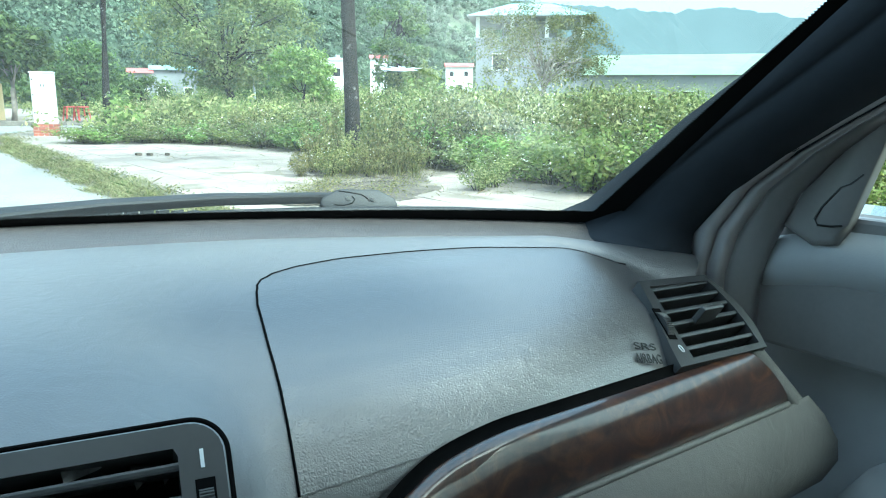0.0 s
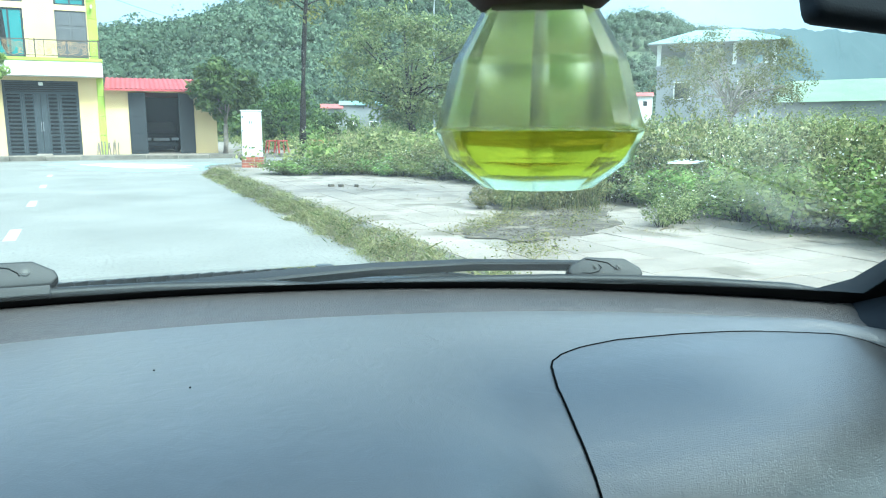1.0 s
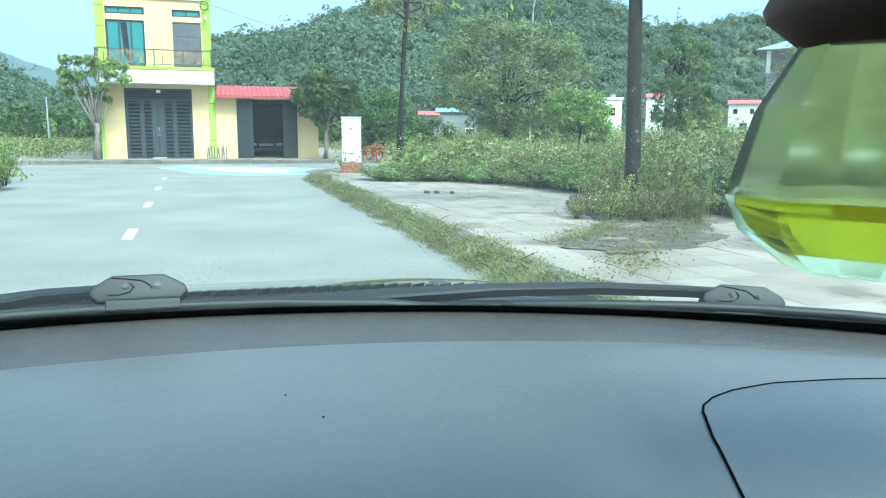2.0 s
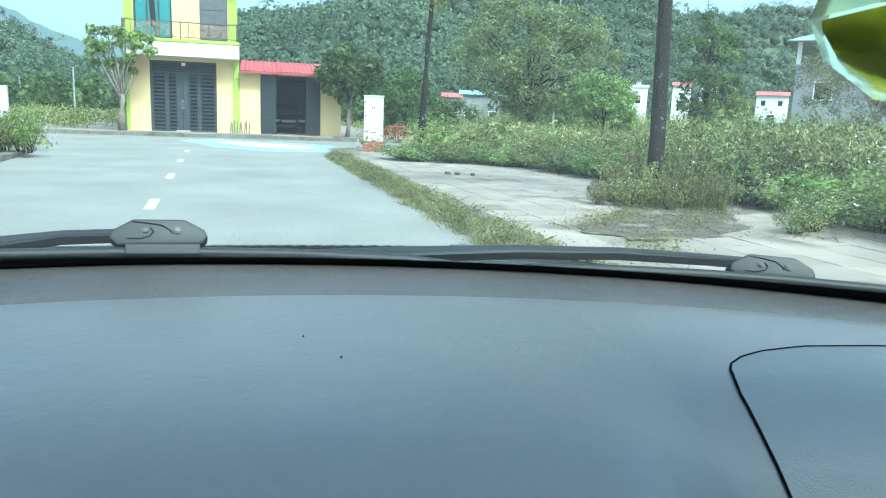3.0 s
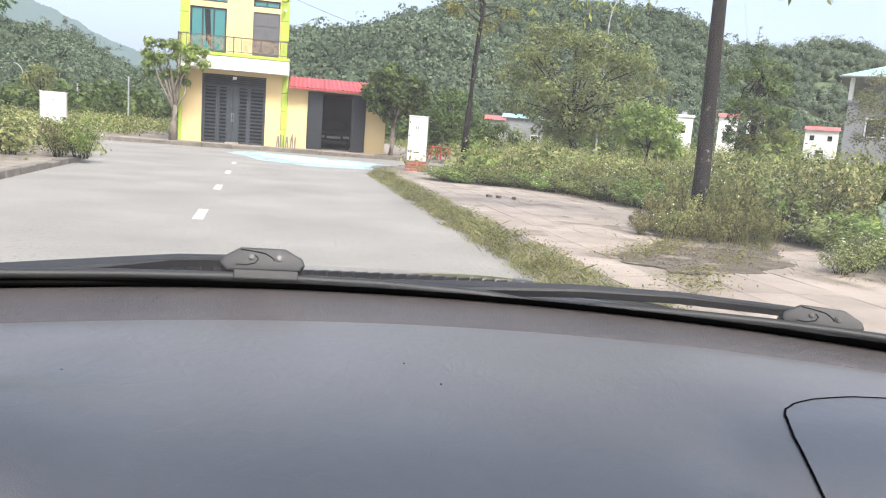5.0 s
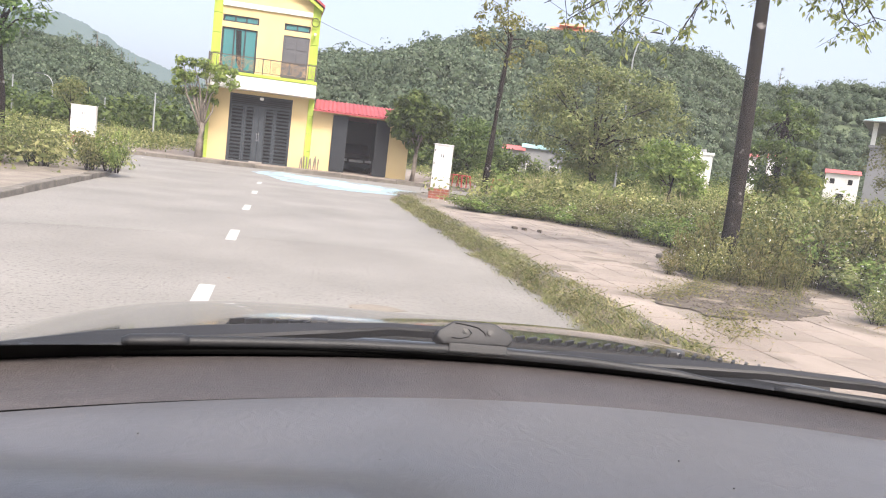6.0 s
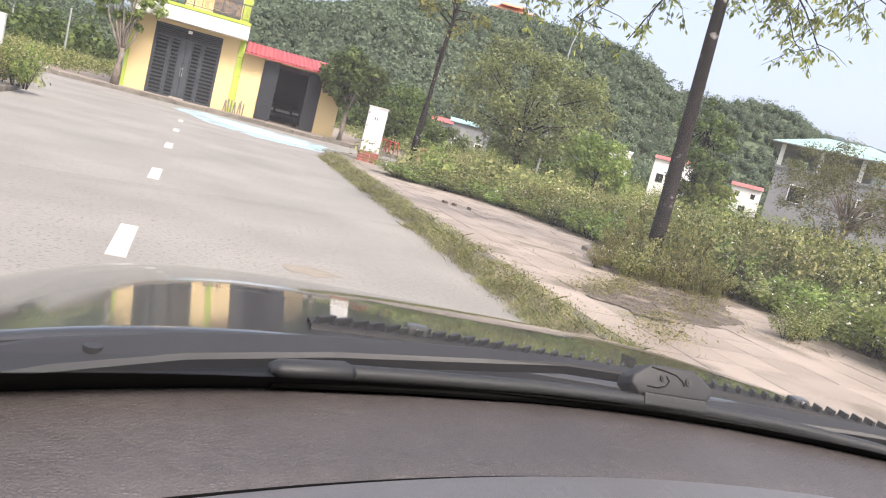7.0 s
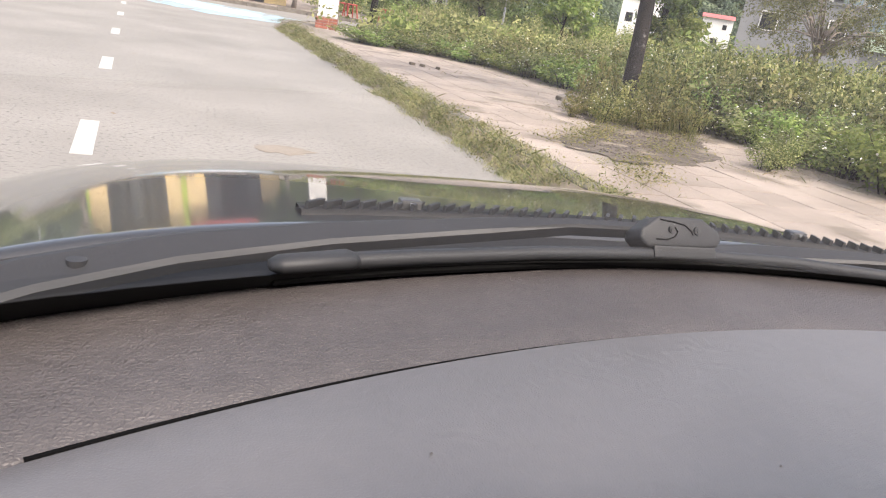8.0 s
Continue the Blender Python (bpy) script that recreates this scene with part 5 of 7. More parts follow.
for i in range(640):
    y = rng.uniform(14, 75)
    x = rng.uniform(-0.75 * y - 4, -6.5)
    if 22.5 + (-x - 6) * 0.25 < y < 34.5 or (y > 33 and x > -7.2):
        continue
    if abs(x + 9.6) < 2.0 and 26 < y < 31:
        continue
    h = rng.uniform(0.7, 1.4)
    pts.append(mound(rng, (x, y, h * 0.2), (rng.uniform(0.7, 1.4), rng.uniform(0.7, 1.4), h * 0.7), 190))
# taller thickets that hide the feet of the far houses
for i in range(150):
    y = rng.uniform(50, 78)
    x = y * (rng.uniform(0.19, 0.34) if i % 3 == 0 else rng.uniform(0.44, 0.84))
    h = rng.uniform(1.6, 2.3) if i % 3 == 0 else rng.uniform(2.0, 3.0)
    (fresh if i % 4 == 0 else pts).append(mound(rng, (x, y, h * 0.3), (rng.uniform(1.0, 2.0), rng.uniform(1.0, 2.0), h * 0.72), 190))
for i in range(58):
    a, r = radians(rng.uniform(45, 62)), rng.uniform(36, 60)
    h = 0.9 + rng.uniform(1.2, 1.8) * r / 45
    (fresh if i % 3 == 0 else pts).append(mound(rng, (r * math.sin(a), r * math.cos(a), h * 0.3), (rng.uniform(1.0, 1.8), rng.uniform(1.0, 1.8), h * 0.72), 190))
for mesh_name, heap, mat, label in (("scrub", pts, "leaf_bush", "tangled green and dry scrub on the vacant lots"), ("scrub_fresh", fresh, "leaf_fresh", "bright green scrub on the vacant lots")):
    spots_, ways = np.concatenate([p for p, o in heap]), np.concatenate([o for p, o in heap])
    spots_[:, 2] = np.abs(spots_[:, 2])
    tagged(new("scrub", leaf_mesh(mesh_name, spots_, 0.135, mat, rng, 0.5, 0.0, ways)), label, "scrub", kind="stuff")


def blades(name, pts, length, mat, label, rng, lean=0.45):
    """Grass: narrow upright blades, each bent to its own side."""
    pts = np.asarray(pts, float)
    n = len(pts)
    a = rng.uniform(0, 6.283, n)
    side = np.stack([np.cos(a), np.sin(a), np.zeros(n)], 1)
    way = np.stack([rng.normal(0, lean, n), rng.normal(0, lean, n), np.ones(n)], 1)
    L = (length * rng.uniform(0.35, 1.25, n))[:, None]
    w = 0.0009 + 0.0055 * L
    mid = pts + way * L * 0.55
    tip = pts + way * L * np.array((1.2, 1.2, 0.92))
    v = np.stack([pts - side * w, pts + side * w, mid + side * w * 0.7, tip, mid - side * w * 0.7], 1).reshape(-1, 3)
    me = bpy.data.meshes.new(name)
    me.vertices.add(5 * n)
    me.vertices.foreach_set("co", v.astype(np.float32).ravel())
    me.loops.add(5 * n)
    me.loops.foreach_set("vertex_index", np.arange(5 * n, dtype=np.int32))
    me.polygons.add(n)
    me.polygons.foreach_set("loop_start", np.arange(0, 5 * n, 5, dtype=np.int32))
    me.materials.append(M[mat])
    me.update(calc_edges=True)
    return tagged(new(name, me), label, "grass", kind="stuff")


rows = []
for o, z in ((-0.06, -0.03), (0.0, 0.004), (0.06, 0.03), (0.13, 0.075), (0.2, 0.118), (0.24, 0.13), (0.3, 0.1)):
    rows.append([(right_edge(v) + o + 0.05 * noise.noise(Vector((v * 1.7, o, 1))), v, z + 0.025 * noise.noise(Vector((v * 2.3, o * 6, 4)))) for v in (-14 + 0.25 * i for i in range(133))] + [(x + o, y - 0.05, z) for x, y in corner_r[1:]])
structure("verge", sheet(bmesh.new(), rows[::-1]), "verge", "bank of dirt between road and kerb", True)
tufts = []
for i in range(1150):
    v = 2.0 + 18.0 * rng.uniform(0, 1) ** 1.15
    o = float(np.clip(rng.normal(0.11, 0.1), -0.06, 0.5))
    if noise.noise(Vector((o * 5, v * 1.6, 0))) < -0.22:
        continue
    m_ = int(rng.integers(28, 64))
    c = np.array((right_edge(v) + o, v, 0.132 if o > 0.2 else max(0.0, o * 0.6)))
    tufts.append(c + np.stack([rng.normal(0, 0.05, m_), rng.normal(0, 0.06, m_), np.zeros(m_)], 1))
half = len(tufts) // 2
blades("verge_grass", np.concatenate(tufts[:half]), 0.05, "grass", "dry and green grass growing over the kerb", rng, 0.8)
blades("verge_grass", np.concatenate(tufts[half:]), 0.085, "grass", "longer dry grass growing over the kerb", rng, 0.6)
# small-leaved weeds among the grass of the verge
p4 = []
for i in range(900):
    v = 2.0 + 18.0 * rng.uniform(0, 1) ** 1.15
    o = float(np.clip(rng.normal(0.12, 0.12), -0.05, 0.55))
    if noise.noise(Vector((o * 5, v * 1.6, 0))) < -0.3:
        continue
    m_ = int(rng.integers(12, 46))
    p4.append(np.array((right_edge(v) + o, v, 0.125 if o > 0.2 else o * 0.58)) + np.stack([rng.normal(0, 0.06, m_), rng.normal(0, 0.07, m_), np.abs(rng.normal(0, 0.035, m_)) + 0.01], 1))
tagged(new("verge_weeds", leaf_mesh("verge_weeds", np.concatenate(p4), 0.026, "leaf_bush", rng, 0.42, 0.0, np.tile((0.0, 0.0, 0.7), (sum(map(len, p4)), 1)))), "small-leaved weeds growing over the kerb", "weeds", kind="stuff")
# grass at the corner, in the paving's gaps and at the foot of the bushes
p = [(rng.normal(1.75, 0.2), rng.uniform(18.5, 22.5), 0.1) for i in range(3500)]
p += [(rng.uniform(1.6, 3.6), 22.6 + rng.normal(0, 0.4), 0.1) for i in range(1500)]
for cx, cy, s, m_ in ((4.5, 6.7, 0.3, 130), (2.55, 5.5, 0.15, 160), (3.4, 8.0, 0.4, 130), (4.1, 10.4, 0.4, 120), (3.4, 12.6, 0.3, 60), (4.6, 13.6, 0.5, 200), (4.6, 9.0, 0.6, 500), (5.0, 6.4, 0.4, 200)):
    p += [(rng.normal(cx, s), rng.normal(cy, s * 0.8), 0.125) for i in range(m_)]
for i in range(3600):
    yy = rng.uniform(3.2, 17.5)
    p.append((float(np.interp(yy, BY, BX)) + rng.normal(-0.1, 0.22), yy, 0.12))
blades("weeds", p, 0.075, "grass", "weeds in the gaps of the paving", rng, 0.6)
p2 = []
for i in range(34):
    cx, cy = rng.normal(4.8, 0.3), rng.normal(9.0, 0.25)
    p2 += [(rng.normal(cx, 0.05), rng.normal(cy, 0.05), 0.13) for k in range(26)]
blades("dry_weeds", p2, 0.42, "leaf_bush", "dry yellow weeds round the foot of the street tree", rng, 0.3)
# low weeds that creep over the broken edge of the paving
p3 = []
for i in range(150):
    x = rng.uniform(2.6, 5.4)
    side_ = 0.6 if rng.uniform() < 0.5 else -0.6
    y = 7.9 + 1.15 * (x - 4.0) + side_ + rng.normal(0, 0.16)
    if y > 10.3 or y < 5.4:
        continue
    p3.append(rng.normal((x, y, 0.168), (0.13, 0.13, 0.012), size=(int(rng.integers(15, 70)), 3)))
tagged(new("low_weeds", leaf_mesh("low_weeds", np.concatenate(p3), 0.03, "leaf_weed", rng, 0.4, 0.0, np.tile((0.0, 0.0, 1.2), (sum(map(len, p3)), 1)))), "low creeping weeds on the broken paving edge", "weeds", kind="stuff")
# dry tall grass further back
p = [(rng.normal(9.5, 2.0), rng.normal(21.0, 1.2), 0.1) for i in range(2600)] + [(rng.normal(8.2, 1.0), rng.normal(30.5, 0.7), 0.1) for i in range(1800)]
blades("tall_grass", p, 1.0, "grass", "tall dry grass on the lot", rng, 0.2)

# fallen leaves and bits on the soil, the paving and along the kerb
q_ = [(rng.normal(3.9, 0.75), rng.normal(7.7, 1.0), 0.15) for i in range(110)] + [(right_edge(v) - abs(rng.normal(0, 0.12)), v, 0.006) for v in rng.uniform(3, 19, 90)] + [(rng.uniform(2.5, 5.2), rng.uniform(4, 16), 0.155) for i in range(25)] + [(rng.uniform(-4, 1.6), rng.uniform(5, 22), 0.006) for i in range(26)]
lm = leaf_mesh("fallen_leaves", q_, 0.04, "leaf_dry", rng, 0.5, 0.0, np.tile((0.0, 0.0, 3.0), (len(q_), 1)))
tagged(new("fallen_leaves", lm), "dry fallen leaves on soil, paving and road", "leaves", kind="stuff")
stone = part("stone", boxed(-0.13, 0.13, -0.06, 0.06, 0, 0.08, 0.02), "kerb")
stone.matrix_basis = pose(4.58, 10.84, 0.14, 4, -8, 30)
tagged(stone, "broken lump of concrete on the paving", "stone")
for x, y, a in ((2.9, 13.3, 10), (3.05, 13.2, 50), (3.3, 13.1, 80)):
    st = part("stone", boxed(-0.05, 0.05, -0.035, 0.035, 0, 0.045, 0.012), "soil")
    st.matrix_basis = pose(x, y, 0.142, 3, 4, a)
    tagged(st, "dark clod lying on the paving", "stone")

# bare soil round the street tree
out = [(2.62, 6.75), (2.85, 7.35), (3.4, 7.9), (3.9, 8.6), (4.2, 9.9), (4.9, 10.2), (5.5, 9.3), (5.1, 8.2), (4.55, 7.2), (3.95, 6.6), (3.05, 6.35)]
spill("soil_patch", "soil", out, 0.1462, "dark bare soil in a gap of the paving", 0.09)


# loose crumbs of soil over the patch and its rim
bm, rr = bmesh.new(), random.Random(31)
for i in range(800):
    f = max(-0.8, min(0.8, rr.gauss(0, 0.34)))
    x = rr.uniform(3.0, 5.2)
    y = 7.75 + 1.05 * (x - 4.0) + f
    r = rr.uniform(0.004, 0.014)
    bmesh.ops.create_icosphere(bm, subdivisions=1, radius=r, matrix=Matrix.Translation((x, y, 0.148)) @ Matrix.Diagonal((1, rr.uniform(0.7, 1.5), 0.7, 1)))
tagged(part("soil_crumbs", bm, "soil"), "loose crumbs of dark soil on the paving", "soil", kind="stuff")


# ---- paving, tile by tile ----
def paving():
    bm = boxed(-0.222, 0.222, -0.222, 0.222, -0.03, 0.0, 0.005)
    me = bpy.data.meshes.new("paving_tile")
    bm.to_mesh(me)
    bm.free()
    me.materials.append(M["paver"])
    root = structure("pavement_tiles", slab_of([(2.3, 3.0), (2.32, 3.0), (2.32, 3.02)], 0.1, 0.125), "slab", "uneven pale paving tiles with weeds in the joints")
    r = random.Random(9)
    count = 0
    for j in range(34):
        y = 2.3 + j * 0.452
        for i in range(9):
            x = right_edge(y) + 0.62 + i * 0.452
            lim = float(np.interp(y, BY, BX)) - 0.1
            if x > lim + 0.1 or y > 16.7:
                continue
            # the soil gap round the tree, crossing from the kerb to the bushes
            if abs((y - 7.9) - 1.15 * (x - 4.0)) < 0.5 + 0.3 * noise.noise(Vector((x * 2.1, y * 2.1, 7))) + r.uniform(-0.1, 0.1) and x > 2.7 and y < 10.0:
                continue
            if count >= 299:
                continue
            count += 1
            z = 0.142 + r.uniform(-0.002, 0.002) + 0.002 * noise.noise(Vector((x, y, 0)))
            shared("paving_tile", me, root, Matrix.Translation((x, y, z)) @ Euler((r.uniform(-0.007, 0.007), r.uniform(-0.007, 0.007), r.uniform(-0.006, 0.006) + 0.035)).to_matrix().to_4x4())


# ---- houses, lamps and cables further off ----
def far_house(m, w, d, h, roof, label, windows, wall="white", rise=0.0):
    f = empty("house", m, label, "house")
    part("wall", boxed(-w / 2, w / 2, 0, d, -0.5, h), wall, f)
    if roof == "flat":
        part("parapet", boxed(-w / 2 - 0.15, w / 2 + 0.15, -0.15, d + 0.15, h, h + 0.35, 0.05), wall, f)
        part("water_tank", tube(bmesh.new(), [(0.5, d / 2, h + 0.35), (0.5, d / 2, h + 0.85)], 0.35, 12), "galv", f)
    else:
        bm = bmesh.new()
        rise = rise or min(0.8, d * 0.1)
        sheet(bm, [[(-w / 2 - 0.15, -0.3, h - 0.06), (w / 2 + 0.15, -0.3, h - 0.06)], [(-w / 2 - 0.15, d / 2, h + rise), (w / 2 + 0.15, d / 2, h + rise)], [(-w / 2 - 0.15, d + 0.3, h - 0.06), (w / 2 + 0.15, d + 0.3, h - 0.06)]])
        part("roof", bm, roof, f)
        for x in (-w / 2 + 0.02, w / 2 - 0.02):
            bm = bmesh.new()
            bm.faces.new([bm.verts.new(p) for p in ((x, 0.1, h - 0.02), (x, d - 0.1, h - 0.02), (x, d / 2, h + rise - 0.1))])
            part("gable", bm, wall, f)
    for x, z, ww, hh in windows:
        wi = part("window", box(box(boxed(x - ww / 2 - 0.08, x + ww / 2 + 0.08, -0.06, -0.003, z + hh, z + hh + 0.1), x - ww / 2 - 0.08, x - ww / 2, -0.06, -0.003, z, z + hh), x + ww / 2, x + ww / 2 + 0.08, -0.06, -0.003, z, z + hh), "white", f)
        part("pane", boxed(x - ww / 2, x + ww / 2, -0.03, -0.002, z, z + hh), "room_shade", wi)
    return f


far_house(pose(45.5, 90.0, 0, 0, 0, -27), 3.4, 5, 6.0, "flat", "white flat-roofed house beyond the bushes", [(0.3, 4.0, 1.1, 1.0), (-1.2, 1.8, 1.0, 1.2)])
far_house(pose(49.4, 85.0, 0, 0, 0, -31), 2.2, 5, 6.3, "tile_roof", "narrow white house with a red gable roof", [(0.0, 3.3, 0.9, 1.1)])
far_house(pose(53.2, 85.0, 0, 0, 0, -31), 2.0, 5, 6.6, "tile_roof", "white house with a red tiled roof", [(0.0, 3.3, 0.9, 1.1)])
far_house(pose(58.7, 80.0, 0, 0, 0, -36), 3.6, 5, 5.4, "tile_roof", "white house with red roofs and small windows", [(-1.0, 4.1, 0.5, 0.6), (0.9, 4.1, 0.5, 0.6), (0, 2.2, 0.8, 0.8)])
far_house(pose(18.7, 80.0, 0, 0, 0, -14), 2.3, 5, 3.5, "tile_roof", "low hut with a red roof", [(0.4, 1.0, 0.6, 0.8)], "grey_wall")
far_house(pose(22.2, 80.5, 0, 0, 0, -15), 4.6, 5, 3.9, "green_roof", "low house with a pale roof behind the trees", [(-1.3, 1.2, 0.7, 0.8), (1.3, 1.2, 0.7, 0.8)], "grey_wall")
far_house(pose(60.0, 44.0, 0, 0, 0, -54), 22.0, 20, 3.6, "pale_roof", "long low shed with a pale green roof", [(-5, 0.8, 1.4, 1.2), (-1, 0.8, 1.4, 1.2), (3, 0.8, 1.4, 1.2)], "grey_wall", 2.4)


def open_top_house(m):
    """Grey rendered walls, an open top floor on columns and a low hipped sheet roof."""
    f = empty("house", m, "tall grey rendered house with an open top floor and sheet roof", "house")
    part("wall", boxed(-4.6, 4.6, 0, 11, -0.5, 6.2), "grey_wall", f)
    part("floor_edge", boxed(-4.75, 4.75, -0.15, 11.15, 6.2, 6.4, 0.03), "grey_wall", f)
    for x in (-4.5, -1.5, 1.5, 4.5):
        for y in (0.15, 10.85):
            part("column", boxed(x - 0.16, x + 0.16, y - 0.15, y + 0.15, 6.4, 8.3), "white", f)
    part("inner_wall", boxed(-2.5, 2.5, 4, 8, 6.4, 8.2), "grey_wall", f)
    part("roof", sheet(bmesh.new(), [[(-5.4, -0.9, 8.2), (5.4, -0.9, 8.2)], [(-1.8, 5.5, 9.9), (1.8, 5.5, 9.9)], [(-5.4, 11.9, 8.2), (5.4, 11.9, 8.2)]]), "green_roof", f)
    for s in (-1, 1):
        bm = bmesh.new()
        bm.faces.new([bm.verts.new(p) for p in ((s * 5.4, -0.9, 8.2), (s * 1.8, 5.5, 9.9), (s * 5.4, 11.9, 8.2))])
        part("roof", bm, "green_roof", f)
    part("eave", boxed(-5.4, 5.4, -0.9, 11.9, 8.12, 8.19), "grey_wall", f)
    for x in (-2.5, 2.5):
        w = part("window", boxed(x - 0.7, x + 0.7, -0.05, -0.003, 3.6, 5.1), "white", f)
        part("pane", boxed(x - 0.6, x + 0.6, -0.07, -0.051, 3.7, 5.0), "room_shade", w)


open_top_house(pose(44.0, 50.0, 0, 0, 0, -42))


def temple():
    p = (91.3, 307.0, hill_height(91.3, 307.0) - 2)
    z_top = 64.5 - p[2]
    t = empty("hill_temple", Matrix.Translation(p) @ Euler((0, 0, -0.29)).to_matrix().to_4x4(), "orange-roofed temple on the wooded hilltop", "temple")
    part("wall", boxed(-9, 9, 0, 10, 0, z_top - 2.4), "white", t)
    for s, (w, z) in enumerate(((11.5, z_top - 2.4), (6.5, z_top - 0.6))):
        bm = sheet(bmesh.new(), [[(-w, -2, z), (-w * 0.5, -2, z - 0.3), (0, -2, z - 0.35), (w * 0.5, -2, z - 0.3), (w, -2, z)], [(-w * 0.7, 4, z + 1.9), (-w * 0.35, 4, z + 1.7), (0, 4, z + 1.7), (w * 0.35, 4, z + 1.7), (w * 0.7, 4, z + 1.9)], [(-w, 12, z), (-w * 0.5, 12, z - 0.3), (0, 12, z - 0.35), (w * 0.5, 12, z - 0.3), (w, 12, z)]])
        part("roof", bm, "orange_roof", t)


temple()


def street_lamp(m, h, arm, label):
    s = empty("street_lamp", m, label, "street lamp", "street lamps")
    pts = [(0, 0, 0), (0, 0, h * 0.4), (0, 0, h * 0.8)] + [(arm * (1 - math.cos(a)), 0, h * 0.8 + h * 0.2 * math.sin(a)) for a in (0.3, 0.6, 0.9, 1.2, 1.5)]
    part("pole", tube(bmesh.new(), pts, [0.09, 0.075, 0.06, 0.05, 0.045, 0.04, 0.04, 0.035], 8), "galv", s)
    part("head", tube(bmesh.new(), [(arm * 0.9, 0, h + 0.0), (arm * 1.2, 0, h + 0.06), (arm * 1.7, 0, h + 0.05), (arm * 1.85, 0, h)], [0.05, 0.13, 0.13, 0.05], 8, 0.5), "steel", s)
    return s


street_lamp(pose(20.3, 53.2, 0.1), 12.2, 1.1, "curved galvanised street lamp among the trees")
street_lamp(pose(-31.0, 85.5, 0.0, 0, 0, 180), 5.4, 1.0, "distant curved street lamp beyond the lots")
for x, y, h in ((-24.0, 80.0, 3.6), (-18.0, 75.0, 4.4), (-11.5, 66.0, 3.4), (-36.0, 88.0, 5.0)):
    s = empty("concrete_post", pose(x, y, 0), "slim grey post standing on the far lot", "post", "posts on the far lot")
    part("shaft", tube(bmesh.new(), [(0, 0, 0), (0, 0, h)], [0.09, 0.07], 8), "galv", s)
    part("cap", tube(bmesh.new(), [(0, 0, h), (0, 0, h + 0.06)], [0.11, 0.09], 8), "galv", s)


def hung(name, a, b, sag, label, r=0.012):
    a, b = Vector(a), Vector(b)
    pts = [a.lerp(b, i / 20) + Vector((0, 0, -sag * 4 * (i / 20) * (1 - i / 20))) for i in range(21)]
    tagged(part(name, tube(bmesh.new(), pts, r, 5), "cable", None, label, True), category="cable")


hung("overhead_cable", (-2.0, 33.0, 6.55), (17.0, 42.2, 6.0), 1.2, "black service cable from the house corner", 0.008)
hung("overhead_cable", (1.0, 28.0, 8.9), (38.0, 66.0, 7.5), 1.0, "black overhead cable crossing the lots", 0.012)
hung("overhead_cable", (2.6, 28.0, 9.6), (40.0, 66.0, 8.5), 1.0, "black overhead cable crossing the lots", 0.012)


# ---- the car that the view is from ----
car = empty("car", Matrix.Identity(4), "black sedan with grey dashboard and burl wood trim", "car")


def glass_line(x):
    return 1.428 - 0.54 * (x + 0.13) ** 2


def seam_line(x):
    return 1.334 - 0.52 * (x + 0.08) ** 2


def smooth(a, b, x):
    t = min(1, max(0, (x - a) / (b - a)))
    return t * t * (3 - 2 * t)


# rear half of the dashboard's section, from the flat top down to the knee: y, z, and how far right it reaches
KNEE = [(1.15, 0.9615, 0.575), (1.125, 0.958, 0.568), (1.1, 0.951, 0.56), (1.08, 0.944, 0.556), (1.062, 0.9365, 0.554), (1.045, 0.9275, 0.553), (1.03, 0.917, 0.554), (1.018, 0.906, 0.557),
        (1.008, 0.895, 0.56), (1.0, 0.885, 0.565), (0.996, 0.872, 0.573), (0.992, 0.856, 0.583), (0.984, 0.848, 0.59), (0.976, 0.832, 0.602), (0.972, 0.81, 0.618), (0.974, 0.788, 0.628),
        (0.984, 0.768, 0.625), (1.0, 0.752, 0.615), (1.03, 0.742, 0.6), (1.05, 0.7, 0.6), (1.06, 0.45, 0.6)]


def dash_point(x, q):
    """q: 0 at the glass, 1 at the seam, 2 at the start of the knee, then one step a row of KNEE."""
    if q <= 1:
        y, z, reach = glass_line(x) * (1 - q) + seam_line(x) * q, 0.972 * (1 - q) + 0.9625 * q, 0.62 - 0.03 * q
    else:
        shift = -0.1 * (1 - smooth(0.07, 0.17, x)) + 0.22 * min(0.32, max(0, 0.1 - x))
        if x < -0.19:
            shift += 0.05 * smooth(0.19, 0.3, -x)
        if q <= 2:
            f = q - 1
            y, z, reach = seam_line(x) * (1 - f) + min(KNEE[0][0] + shift, seam_line(x) - 0.02) * f, 0.9625 - 0.0005 * f + 0.004 * math.sin(f * math.pi), 0.59 - 0.015 * f
        else:
            k = min(len(KNEE) - 2, int(q - 2))
            f = q - 2 - k
            a, b = KNEE[k], KNEE[k + 1]
            y, z, reach = (a[i] * (1 - f) + b[i] * f for i in range(3))
            y += shift
            y = min(y, seam_line(x) - 0.02 - 0.004 * (q - 2))
    z -= 0.006 * smooth(0.25, 0.6, x) * (1 - smooth(3, 10, q))
    # the hood over the instruments rises before the driver
    z += 0.075 * smooth(0.17, 0.3, -x) * smooth(-1.19, -1.03, -y)
    z -= 0.2 * max(0.0, 1.165 - seam_line(x)) * min(1.0, q) * (1 - smooth(6, 10, q)) if x > 0 else 0.0
    if x > 0.4:
        x = 0.4 + (x - 0.4) * (reach - 0.4) / 0.2
    return Vector((x, y, z))


def dash_skin(qs, x0=-0.8, x1=0.6, n=120):
    return [[dash_point(x0 + (x1 - x0) * i / n, q) for i in range(n + 1)] for q in qs]


steps = [i / 8 for i in range(8, 17)] + [2 + i / 2 for i in range(1, 2 * (len(KNEE) - 1) + 1)]
